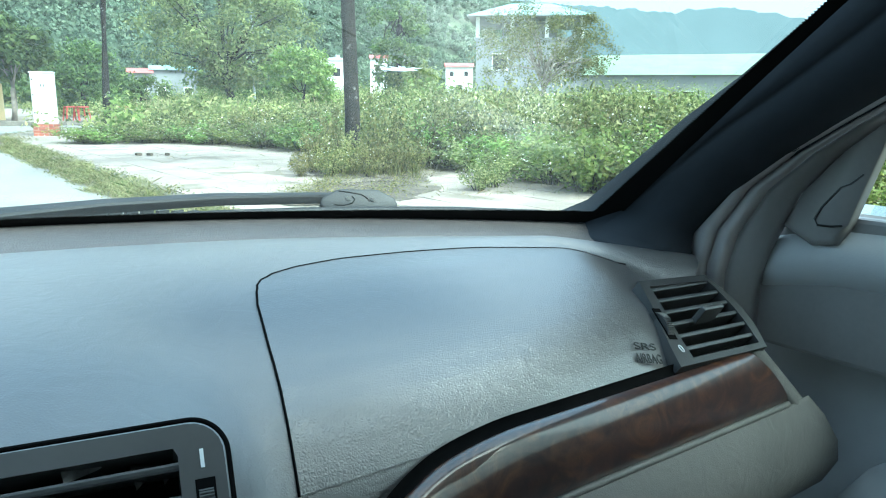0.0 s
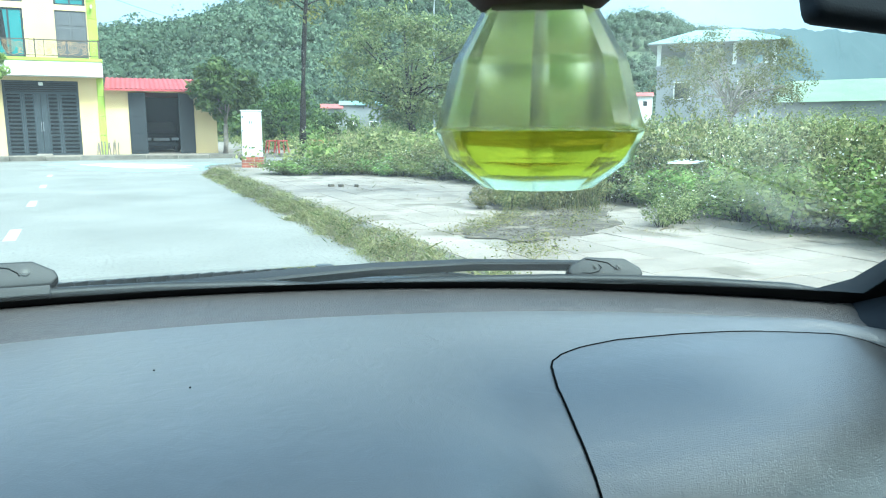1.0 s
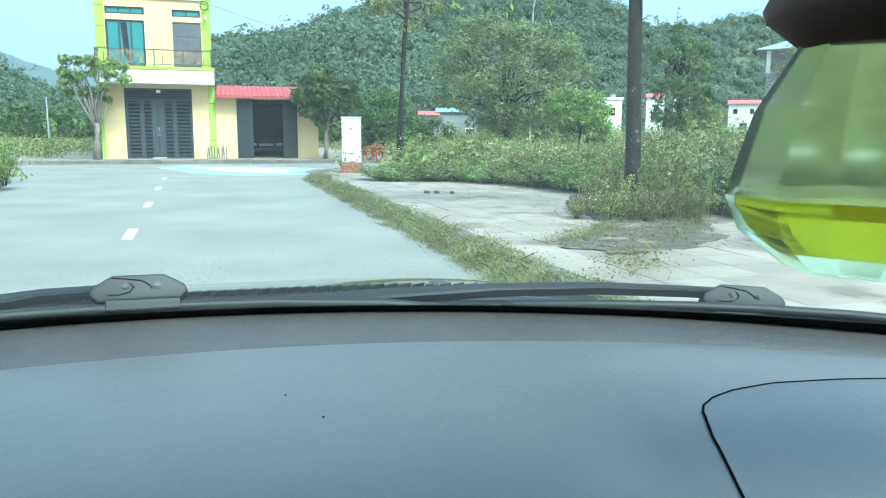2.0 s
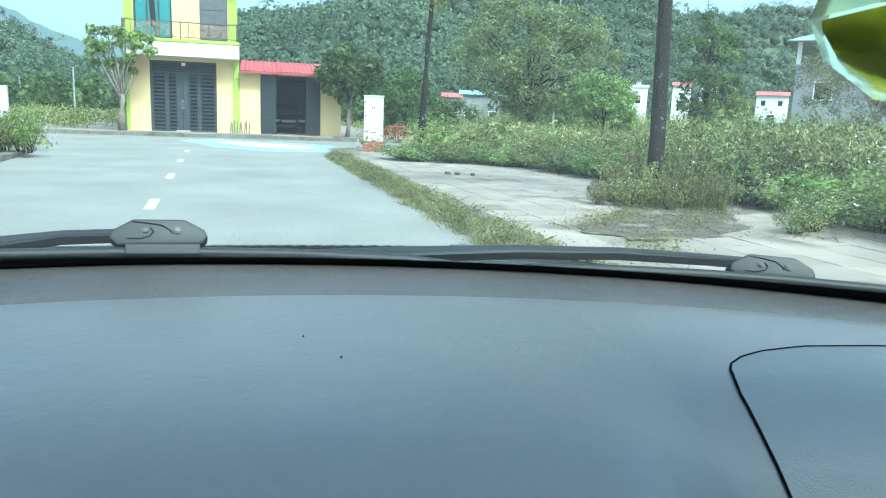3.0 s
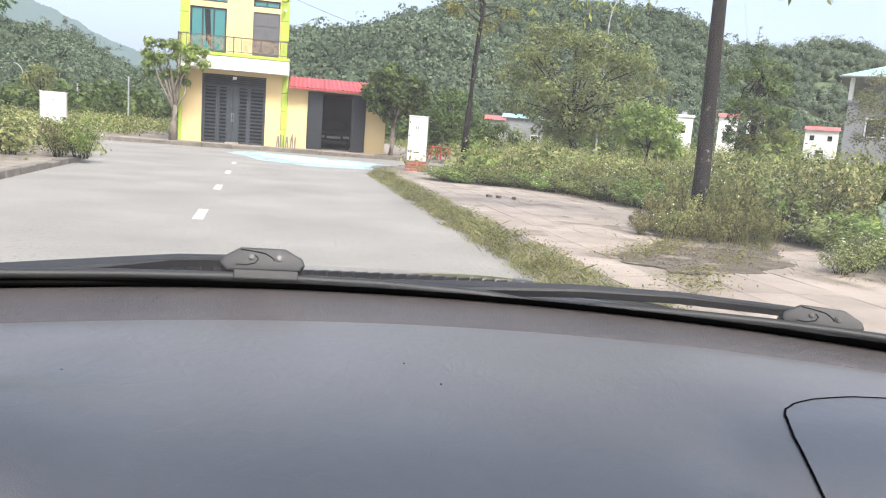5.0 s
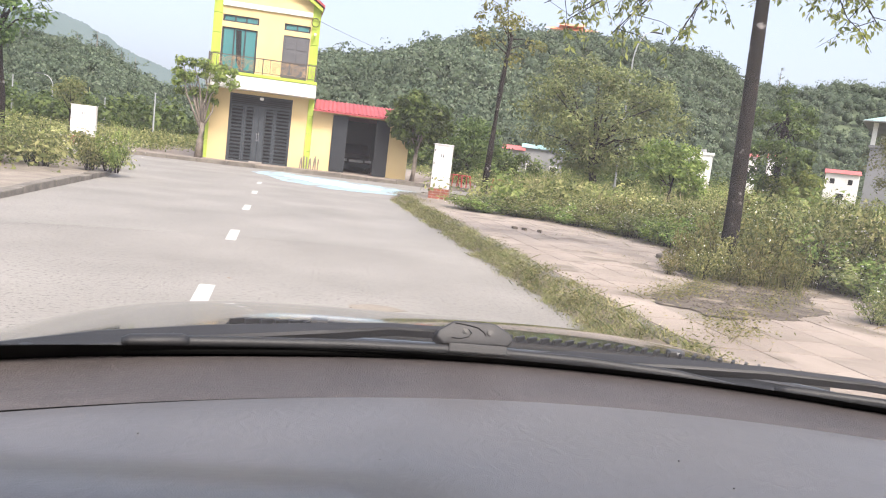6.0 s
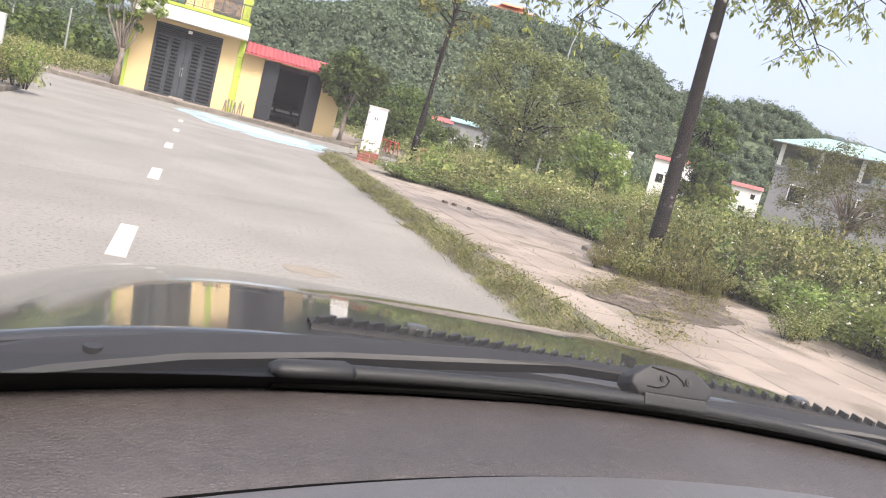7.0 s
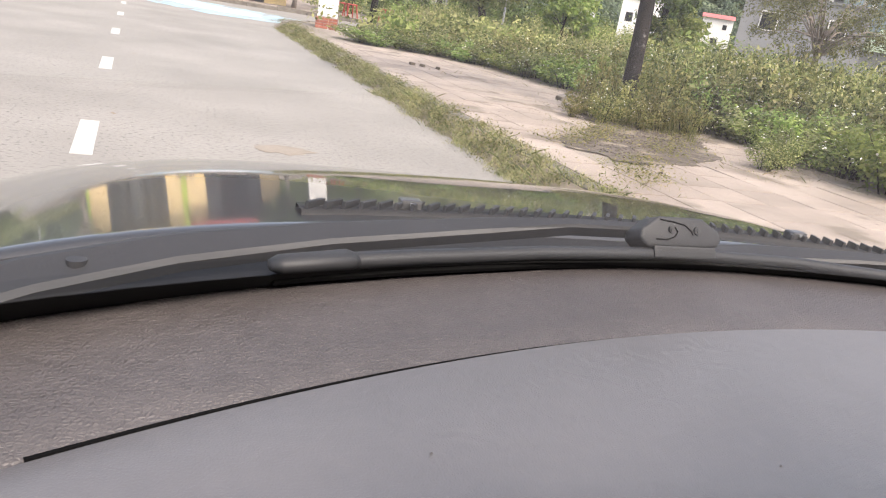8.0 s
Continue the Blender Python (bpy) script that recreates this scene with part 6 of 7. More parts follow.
dash = part("dashboard", sheet(bmesh.new(), dash_skin(steps)), "dash", car, "grey-brown grained dashboard top", True)
strip_rows = dash_skin([0, 0.25, 0.5, 0.75, 0.97])
front = [Vector((p.x, p.y + 0.012, p.z - 0.006)) for p in strip_rows[0]]
deep = [Vector((p.x, p.y + 0.03, p.z - 0.05)) for p in strip_rows[0]]
part("front_strip", sheet(bmesh.new(), [deep, front] + strip_rows + [[p + Vector((0, 0, -0.003)) for p in dash_skin([1.02])[0]]]), "dash_shaded", dash, "grained strip along the windscreen, shade put into its colour", True)
# the strip ends in a thin shadow gap; it is wide open at the driver's end
bm = bmesh.new()
pts = [dash_point(x, 0.985) + Vector((0, 0, -0.0009)) for x in (-0.56 + i * 0.0188 for i in range(34))]
tube(bm, pts, [max(0.0003, 0.0016 - 0.0001 * i) for i in range(34)], 6)
part("seam", bm, "gap", dash)
# dark face of the instruments under their hood
part("instrument_face", sheet(bmesh.new(), [[dash_point(-0.66 + 0.46 * i / 24, q) + Vector((0, -0.004, 0.002)) for i in range(25)] for q in (8.5, 9, 10, 11, 13, 15, 17, 19)]), "gap", dash, "black instrument panel", True)
# end cheek of the dashboard towards the door
cheek = [[dash_point(0.6, q), dash_point(0.6, q) + Vector((0.006, 0.015, -0.004)), dash_point(0.6, q) + Vector((0.008, 0.16, -0.02))] for q in steps]
part("end_cheek", sheet(bmesh.new(), cheek), "lower", dash, "", True)

# passenger airbag cover and its seam
TOP_X = [0.2045, 0.206, 0.209, 0.2145, 0.2265, 0.2465, 0.28, 0.335, 0.38, 0.431, 0.48, 0.51, 0.56]
TOP_Y = [1.112, 1.126, 1.1355, 1.1435, 1.151, 1.158, 1.1625, 1.16, 1.155, 1.147, 1.135, 1.123, 1.096]


def q_at(x, y):
    lo, hi = 1.0, 12.0
    for i in range(40):
        mid = (lo + hi) / 2
        if dash_point(x, mid).y > y:
            lo = mid
        else:
            hi = mid
    return (lo + hi) / 2


def cover_point(u, v):
    x0 = 0.2045 + (0.545 - 0.2045) * u
    q = q_at(x0, float(np.interp(x0, TOP_X, TOP_Y))) * (1 - v) + 10.6 * v
    y = dash_point(x0, q).y
    lean = float(np.interp(y, [0.95, 1.002, 1.044, 1.076, 1.13], [-0.042, -0.029, -0.0195, -0.013, 0.0])) if y < 1.13 else 0.0
    x = x0 + lean * (1 - u) ** 2
    return dash_point(x, q)


us = [0, 0.002, 0.005, 0.009, 0.014, 0.02, 0.03, 0.045, 0.06, 0.08, 0.1] + [0.12 + 0.88 * i / 40 for i in range(41)]
vs = [i / 36 for i in range(37)]
lift = Vector((0, -0.0008, 0.0012))
cover = part("airbag_cover", sheet(bmesh.new(), [[cover_point(u, v) + lift for u in us] for v in vs]), "airbag", car, "grained passenger airbag cover", True)
bm = bmesh.new()
rim = [cover_point(0, v) + lift * 0.6 for v in vs[::-1]] + [cover_point(u, 0) + lift * 0.8 for u in us[1:]]
tube(bm, rim, 0.0008, 6)
part("airbag_seam", bm, "gap", car, "dark seam round the airbag cover", True)

# lettering pressed into the cover
ex, ey = Vector((0.097, 0.0, -0.001)).normalized(), Vector((0.008, 0.06, 0.04)).normalized()


def pressed(text, origin, size, stretch, mat="slat"):
    c = bpy.data.curves.new("lettering", "FONT")
    c.body, c.size, c.extrude, c.align_x = text, size, 0.0003, "CENTER"
    c.materials.append(M[mat])
    ob = new("lettering", c)
    ax, ay = Vector((0.021, -0.004, -0.003)).normalized(), Vector((0.006, 0.016, 0.0145)).normalized()
    nz = ax.cross(ay).normalized()
    ay = nz.cross(ax)
    m = Matrix.Identity(4)
    for i, a in enumerate((ax * stretch[0], (ay + ax * 0.2) * stretch[1], nz)):
        for j in range(3):
            m[j][i] = a[j]
    ob.matrix_basis = Matrix.Translation(origin + nz * 0.0022) @ m
    ob.parent = car
    return ob


pressed("SRS", Vector((0.4395, 1.0165, 0.9065)), 0.0085, (1.45, 0.9))
pressed("AIRBAG", Vector((0.4365, 1.0095, 0.8995)), 0.0095, (0.66, 1.1))


# air vents
def ring(bm, outer, inner, z0, z1):
    """A flat frame between two outlines of the same number of points, with thickness."""
    n = len(outer)
    o1, i1 = [bm.verts.new((x, y, z1)) for x, y in outer], [bm.verts.new((x, y, z1)) for x, y in inner]
    o0, i0 = [bm.verts.new((x, y, z0)) for x, y in outer], [bm.verts.new((x, y, z0)) for x, y in inner]
    for i in range(n):
        j = (i + 1) % n
        bm.faces.new((o1[i], o1[j], i1[j], i1[i]))
        bm.faces.new((o0[i], o0[j], o1[j], o1[i]))
        bm.faces.new((i1[i], i1[j], i0[j], i0[i]))
    bmesh.ops.bevel(bm, geom=[e for e in bm.edges if e.verts[0].co.z == z1 and e.verts[1].co.z == z1 and len({v in o1 for v in e.verts}) == 1], offset=0.0009, segments=2, affect="EDGES")
    bmesh.ops.recalc_face_normals(bm, faces=bm.faces)
    return bm


def edge_at(line, y):
    return float(np.interp(y, [p[1] for p in line], [p[0] for p in line]))


def clear_slot(m, slot_left, slot_right):
    """Opens the dashboard and the airbag cover behind a vent's slot."""
    back = m.inverted()
    for ob in (dash, cover):
        bm = bmesh.new()
        bm.from_mesh(ob.data)
        gone = []
        for f in bm.faces:
            p = back @ f.calc_center_median()
            if abs(p.z) < 0.05 and slot_left[0][1] - 0.003 < p.y < slot_left[-1][1] + 0.004 and edge_at(slot_left, p.y) - 0.005 < p.x < edge_at(slot_right, p.y) + 0.005:
                gone.append(f)
        bmesh.ops.delete(bm, geom=gone, context="FACES")
        bm.to_mesh(ob.data)
        bm.free()


def vent(name, origin, ax, ay, left, right, slot_left, slot_right, slats, wheel, label, frame_mat="vent_frame"):
    """left and right: the frame's outer edges from the bottom up; slot_left and slot_right: those of the opening."""
    nz = ax.cross(ay).normalized()
    m = Matrix.Identity(4)
    for i, a in enumerate((ax, ay, nz)):
        for j in range(3):
            m[j][i] = a[j]
    def spread(line):
        ys = [line[0][1] + (line[-1][1] - line[0][1]) * (0.5 - 0.5 * math.cos(math.pi * k / 22)) for k in range(23)]
        return [(edge_at(line, y), y) for y in ys]
    v = part(name, ring(bmesh.new(), spread(left) + spread(right)[::-1], spread(slot_left) + spread(slot_right)[::-1], -0.026, 0.003), frame_mat, car, label)
    v.matrix_basis = Matrix.Translation(origin) @ m
    clear_slot(Matrix.Translation(origin) @ m, slot_left, slot_right)
    xs = [p[0] for p in slot_left + slot_right]
    y0, y1 = slot_left[0][1], slot_left[-1][1]
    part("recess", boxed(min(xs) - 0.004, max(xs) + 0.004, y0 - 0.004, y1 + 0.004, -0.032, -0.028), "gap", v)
    for i in range(slats):
        y = y0 + (y1 - y0) * (i + (0.85 if name == "side_vent" else 0.5)) / slats
        xa, xb = edge_at(slot_left, y) - 0.001, edge_at(slot_right, y) + 0.001
        s = part("slat", boxed(xa, xb, -0.0017, 0.0017, -0.016, 0.0065, 0.0011), "vent_slat", v)
        s.matrix_basis = pose(0, y, -0.0045, 6)
    (wx, wy), tilt = wheel
    part("wheel_slot", boxed(-0.0036, 0.0036, -0.0145, 0.0145, 0.0026, 0.0034, 0.0002), "gap", v).matrix_basis = pose(wx, wy, 0, 0, 0, tilt)
    bm = tube(bmesh.new(), [(-0.0026, 0, -0.008), (0.0026, 0, -0.008)], 0.0152, 32)
    wh = part("thumb_wheel", bm, "slat", v, "ribbed black thumb wheel")
    wh.matrix_basis = pose(wx, wy, 0, 0, 0, tilt)
    for i in range(15):
        a = radians(48 + i * 6)
        rb = part("rib", boxed(-0.0026, 0.0026, -0.0004, 0.0004, -0.0006, 0.0008), "vent", wh)
        rb.matrix_basis = pose(0, 0.0152 * math.cos(a), -0.008 + 0.0152 * math.sin(a), 90 - 48 - i * 6 + 0)
    return v


side = vent("side_vent", Vector((0.4535, 0.9965, 0.8985)), ex, ey, [(-0.0033, -0.002), (0.0025, 0.0179), (0.0135, 0.0472), (0.0205, 0.0761)], [(0.092, -0.002), (0.1, 0.0172), (0.103, 0.0374), (0.1, 0.0565), (0.0938, 0.0735)],
            [(0.014, 0.003), (0.017, 0.0211), (0.0228, 0.0455), (0.0273, 0.0695)], [(0.0882, 0.003), (0.0925, 0.0214), (0.0945, 0.0361), (0.0938, 0.0564), (0.0915, 0.0672)], 6, ((0.0125, 0.0345), -12), "grey slatted side air vent with a thumb wheel")
part("tab", boxed(0.044, 0.066, 0.031, 0.036, -0.002, 0.016, 0.0015), "vent", side, "square slider tab")
bm = bmesh.new()
tube(bm, [(0.0095 + 0.0013 * math.cos(a), 0.0118 + 0.003 * math.sin(a), 0.0033) for a in (i * 0.4488 for i in range(15))], 0.0004, 5)
part("print_mark", bm, "mark", side)

# the centre vent is turned towards the driver
cx, cy = Vector((0.972, -0.235, 0)).normalized(), Vector((0.1, 0.61, 0.78)).normalized()
corner = Vector((0.1272, 0.9679, 0.9485))
CW, CH = 0.28, 0.088
bend = [(CW, 0.0)] + [(CW - 0.0125 + 0.0125 * math.cos(a), CH - 0.0125 + 0.0125 * math.sin(a)) for a in (k * math.pi / 24 for k in range(13))]
centre = vent("centre_vent", corner - cx * CW - cy * CH, cx, cy, [(0.0, 0.0), (0.0, CH)], bend, [(0.008, 0.006), (0.008, CH - 0.0085)], [(CW - 0.0165, 0.006), (CW - 0.0165, CH - 0.0115), (CW - 0.018, CH - 0.0085)], 6, ((CW - 0.0078, 0.052), 0), "grey framed centre air vent with black slats", "vent")
part("print_mark", boxed(CW - 0.0088, CW - 0.0074, 0.0705, 0.0775, 0.0031, 0.0036), "mark", centre)
bm = bmesh.new()
grow = [(0.0, CH + 0.0016), (CW * 0.5, CH + 0.0016)] + [(CW - 0.0125 + 0.0142 * math.sin(a), CH - 0.0125 + 0.0142 * math.cos(a)) for a in (k * math.pi / 24 for k in range(13))] + [(CW + 0.0017, CH - 0.03), (CW + 0.0017, 0.0)]
tube(bm, [Vector((x, y, 0.002)) for x, y in grow], 0.001, 8)
part("shadow_gap", bm, "gap", centre)

# wood trim with its grey lip, and the panel below
def trim_z(x):
    return -2.2 * max(0, 0.31 - x) ** 2


def trim_rows(section):
    rows = []
    for y, z in section:
        end = 0.524 + (0.8975 - z) * 0.95
        xs = [0.12 + (end - 0.12) * k / 60 for k in range(61)]
        rows.append([Vector((x, y - 0.003 - 0.05 * (1 - smooth(0.1, 0.26, x)), z + trim_z(x))) for x in xs])
    return rows


# a reveal between cover and wood, blackened for its shade, then the rounded veneer
part("trim_reveal", sheet(bmesh.new(), trim_rows([(1.004, 0.8995), (1.003, 0.8945), (0.995, 0.893), (0.989, 0.891)])), "gap", car, "black shadow gap above the wood trim", True)
rows = trim_rows([(0.9985, 0.8915), (0.9975, 0.8952), (0.9945, 0.8966), (0.99, 0.896), (0.9862, 0.8928), (0.9815, 0.884), (0.9802, 0.877), (0.9795, 0.868), (0.9805, 0.858), (0.983, 0.852)])
part("wood_trim", sheet(bmesh.new(), rows), "wood", car, "polished burl wood trim strip", True)
part("trim_end", sheet(bmesh.new(), [[r[-1] for r in rows], [r[-1] + Vector((0.0012, 0.004, 0)) for r in rows], [r[-1] + Vector((0.002, 0.02, 0)) for r in rows]]), "gap", car)
panel = []
for k in range(9):
    f = k / 8 * 1.25
    p = rows[2].copy()[-1].lerp(rows[-1][-1], f) + Vector((0.0015, -0.001, -0.001))
    panel.append([p + Vector((0, 0.004, 0)), p, p + Vector((0.008, -0.001, 0)), p + Vector((0.02, 0.002, -0.001)), p + Vector((0.029, 0.009, -0.002)), p + Vector((0.033, 0.02, -0.003)), p + Vector((0.034, 0.045, -0.004))])
part("trim_cheek", sheet(bmesh.new(), panel), "lower", car, "grey moulded end beside the wood trim", True)
low = [p + Vector((0, -0.0005, -0.0025)) for p in rows[-1]]
part("trim_lip", tube(bmesh.new(), low, 0.0026, 8), "lower", car, "grey lip under the wood trim", True)
rows = []
for y, z, e in ((0.983, 0.85, 0.596), (0.974, 0.835, 0.606), (0.968, 0.812, 0.62), (0.97, 0.79, 0.63), (0.98, 0.768, 0.628), (1.0, 0.752, 0.618), (1.03, 0.742, 0.605)):
    rows.append([(0.12 + (e - 0.12) * k / 50, y - 0.004 - 0.05 * (1 - smooth(0.1, 0.26, 0.12 + (e - 0.12) * k / 50)), z + trim_z(0.12 + (e - 0.12) * k / 50) * 1.0) for k in range(51)])
part("glovebox", sheet(bmesh.new(), rows), "lower", car, "light grey glovebox lid below the wood trim", True)

# two crumbs on the dashboard
for x, y in ((-0.042, 1.209), (-0.022, 1.168), (-0.418, 1.205), (-0.262, 1.187)):
    c = part("crumb", tube(bmesh.new(), [(-0.0006, 0, 0), (0, 0.0002, 0.0003), (0.0006, 0.0001, 0)], [0.0003, 0.0006, 0.0003], 6), "gap" if x > -0.2 else "lower")
    c.matrix_basis = Matrix.Translation((x, y, dash_point(x, q_at(x, y)).z + 0.0005))
    tagged(c, "tiny crumb lying on the dashboard", "crumb")

# ---- windscreen ----
XC = -0.08


def screen_point(u, v):
    """u: -1 to 1 across, v: 0 at the cowl to 1 at the roof."""
    xb = XC + 0.648 * u
    a = Vector((xb, glass_line(xb) + 0.012, 0.96))
    b = Vector((XC + 0.616 * u, 0.79 - 0.11 * u * u, 1.372))
    p = a.lerp(b, v)
    return p + Vector((0, 0.018, 0.02)) * math.sin(v * math.pi) * (1 - 0.7 * u * u)


U = [i / 20 - 1 for i in range(41)]
V = [i / 12 for i in range(13)]
pane = part("windscreen", sheet(bmesh.new(), [[screen_point(u, v) for u in U] for v in V]), "windshield", car, "clear windscreen with a black dotted rim", True)
pane.visible_shadow = False
inward = Vector((0, -0.004, -0.003))
def rim_top(u):
    """The rim is wider before the driver's wiper arm."""
    return 0.045 + 0.03 * smooth(0.3, 0.9, -u)


def rim_side(v):
    """Where the rim ends beside the pillar."""
    x = float(np.interp(0.96 + 0.412 * v, [0.962, 1.018, 1.093, 1.143, 1.26, 1.362], [0.545, 0.5455, 0.5445, 0.543, 0.534, 0.521]))
    return (x - XC) / (0.648 - 0.032 * v)


bm = sheet(bmesh.new(), [[screen_point(u, -0.02 + (rim_top(u) + 0.02) * k / 3) + inward for u in U] for k in range(4)])
for s in (-1, 1):
    sheet(bm, [[screen_point(s * (rim_side(v) * (1 - f) + f), v) + inward for f in (0, 0.5, 1.0)] for v in V])
sheet(bm, [[screen_point(u, v) + inward for u in U] for v in (0.95, 1.0)])
part("black_rim", bm, "frit", pane)
# the rim's dotted edge: a row of small teeth
bm = bmesh.new()
for i in range(1300):
    u = -0.95 + 1.9 * i / 1300
    a, b = screen_point(u, rim_top(u)) + inward, screen_point(u + 0.0011, rim_top(u)) + inward
    bm.faces.new([bm.verts.new(p) for p in (a, b, screen_point(u + 0.0006, rim_top(u) + 0.0032) + inward)])
for i in range(240):
    v = 0.03 + 0.92 * i / 240
    a, b = screen_point(rim_side(v), v) + inward, screen_point(rim_side(v), v + 0.003) + inward
    bm.faces.new([bm.verts.new(p) for p in (a, b, screen_point(rim_side(v) - 0.0025, v + 0.0015) + inward)])
tagged(part("dotted_edge", bm, "frit", pane), kind="stuff")
# star-shaped chip in the glass
bm, rr = bmesh.new(), random.Random(4)
o = Vector((0.3265, 1.149, 1.096))
tx, tz = Vector((1, -0.3, 0)).normalized(), Vector((0, -0.76, 0.62))
for i in range(22):
    a = rr.uniform(-0.3, math.pi + 0.3)
    r = rr.uniform(0.006, 0.0135)
    d = tx * math.cos(a) * r * 1.25 + tz * math.sin(a) * r * 0.45
    s = tx * 0.0009 + tz * 0.0013
    bm.faces.new([bm.verts.new(p) for p in (o - s, o + d, o + s)])
part("chip", bm, "chip", pane, "small white star chip")

# ---- pillars, doors, roof ----
def pillar(s):
    """s: 1 at the passenger's side, -1 at the driver's."""
    def at(x, y, z):
        return Vector((XC + s * (x - XC), y, z))
    line = [((0.5630, 1.222, 0.962), (0.6, 1.128, 0.925)), ((0.5650, 1.187, 0.98), (0.602, 1.1, 0.962)), ((0.5660, 1.137, 1.018), (0.603, 1.067, 1.0)), ((0.5650, 1.082, 1.061), (0.604, 1.022, 1.035)), ((0.5640, 1.034, 1.093), (0.604, 0.985, 1.06)), ((0.5620, 0.969, 1.143), (0.6, 0.93, 1.094)), ((0.544, 0.82, 1.26), (0.587, 0.79, 1.2)), ((0.528, 0.69, 1.362), (0.572, 0.66, 1.31))]
    rows = []
    for k, (a, b) in enumerate(line):
        a, b = at(*a), at(*b)
        out = Vector((-s * 0.012, -0.016, 0.004))
        rows.append([a + Vector((s * 0.004, 0.012, 0.002)), a, a.lerp(b, 0.18) + out * 0.75, a.lerp(b, 0.26) + out * 0.82, a.lerp(b, 0.29) + out * 0.7, a.lerp(b, 0.32) + out * 1.0, a.lerp(b, 0.5) + out * 1.3, a.lerp(b, 0.75) + out * 1.0, b, b + Vector((s * 0.02, 0.012, -0.01))])
    # the foot swells out over the dashboard's end
    foot = [Vector((p.x - s * 0.004 * math.sin(i / 9 * math.pi), p.y - 0.01 * math.sin(i / 9 * math.pi), p.z - 0.03)) for i, p in enumerate(rows[0])]
    flare = [at(*q) for q in ((0.556, 1.268, 0.95), (0.545, 1.24, 0.952), (0.533, 1.21, 0.953), (0.526, 1.185, 0.953), (0.521, 1.16, 0.953), (0.522, 1.134, 0.951), (0.53, 1.113, 0.946), (0.545, 1.092, 0.94), (0.568, 1.08, 0.93), (0.6, 1.09, 0.915))]
    foot = [q + Vector((0, 0, -0.03)) for q in flare]
    rows[0] = [a.lerp(b, 0.3).lerp(a.lerp(c, 0.55), 0.7) for a, b, c in zip(flare, rows[0], rows[1])]
    p = part("windscreen_pillar", sheet(bmesh.new(), [foot, flare] + rows), "pillar", car, "dark cloth-covered windscreen pillar", True)
    # rubber seals and the door's frame beside it: one moulding between the pillar's edge and the corner cover
    inner = [(0.6, 1.104, 0.5), (0.6, 1.104, 0.85), (0.6, 1.104, 0.939), (0.6, 1.097, 0.968), (0.6, 1.067, 1.007), (0.6, 1.025, 1.038), (0.6, 0.988, 1.061), (0.597, 0.952, 1.083), (0.585, 0.79, 1.2), (0.57, 0.66, 1.31)]
    outer = [(0.64, 1.056, 0.45), (0.64, 1.056, 0.82), (0.64, 1.055, 0.915), (0.641, 1.045, 0.957), (0.641, 1.025, 1.002), (0.641, 0.993, 1.039), (0.64, 0.967, 1.061), (0.636, 0.935, 1.08), (0.622, 0.78, 1.185), (0.605, 0.65, 1.295)]
    to_cabin = Vector((-s * 0.8, -0.58, 0.1))
    for name, mat, prof in (("door_seal", "rubber", ((-0.12, -0.01), (0.0, -0.008), (0.05, -0.004), (0.1, 0.002), (0.17, 0.0045), (0.24, 0.002), (0.29, -0.004))), ("door_seal", "rubber", ((0.28, -0.006), (0.32, -0.001), (0.38, 0.0045), (0.44, 0.005), (0.5, 0.001), (0.54, -0.004))), ("door_frame", "door_frame", ((0.53, -0.006), (0.57, -0.001), (0.62, 0.0012), (0.75, 0.001), (0.9, 0.0), (0.96, -0.002), (1.0, -0.008), (1.04, -0.016)))):
        rows = [[at(*a).lerp(at(*b), f) + to_cabin * d for f, d in prof] for a, b in zip(inner, outer)]
        fine = []
        for a, b in zip(rows, rows[1:]):
            fine += [[p.lerp(q, k / 3) for p, q in zip(a, b)] for k in range(3)]
        part(name, sheet(bmesh.new(), fine + [rows[-1]]), mat, p, "", True)


pillar(1)
pillar(-1)


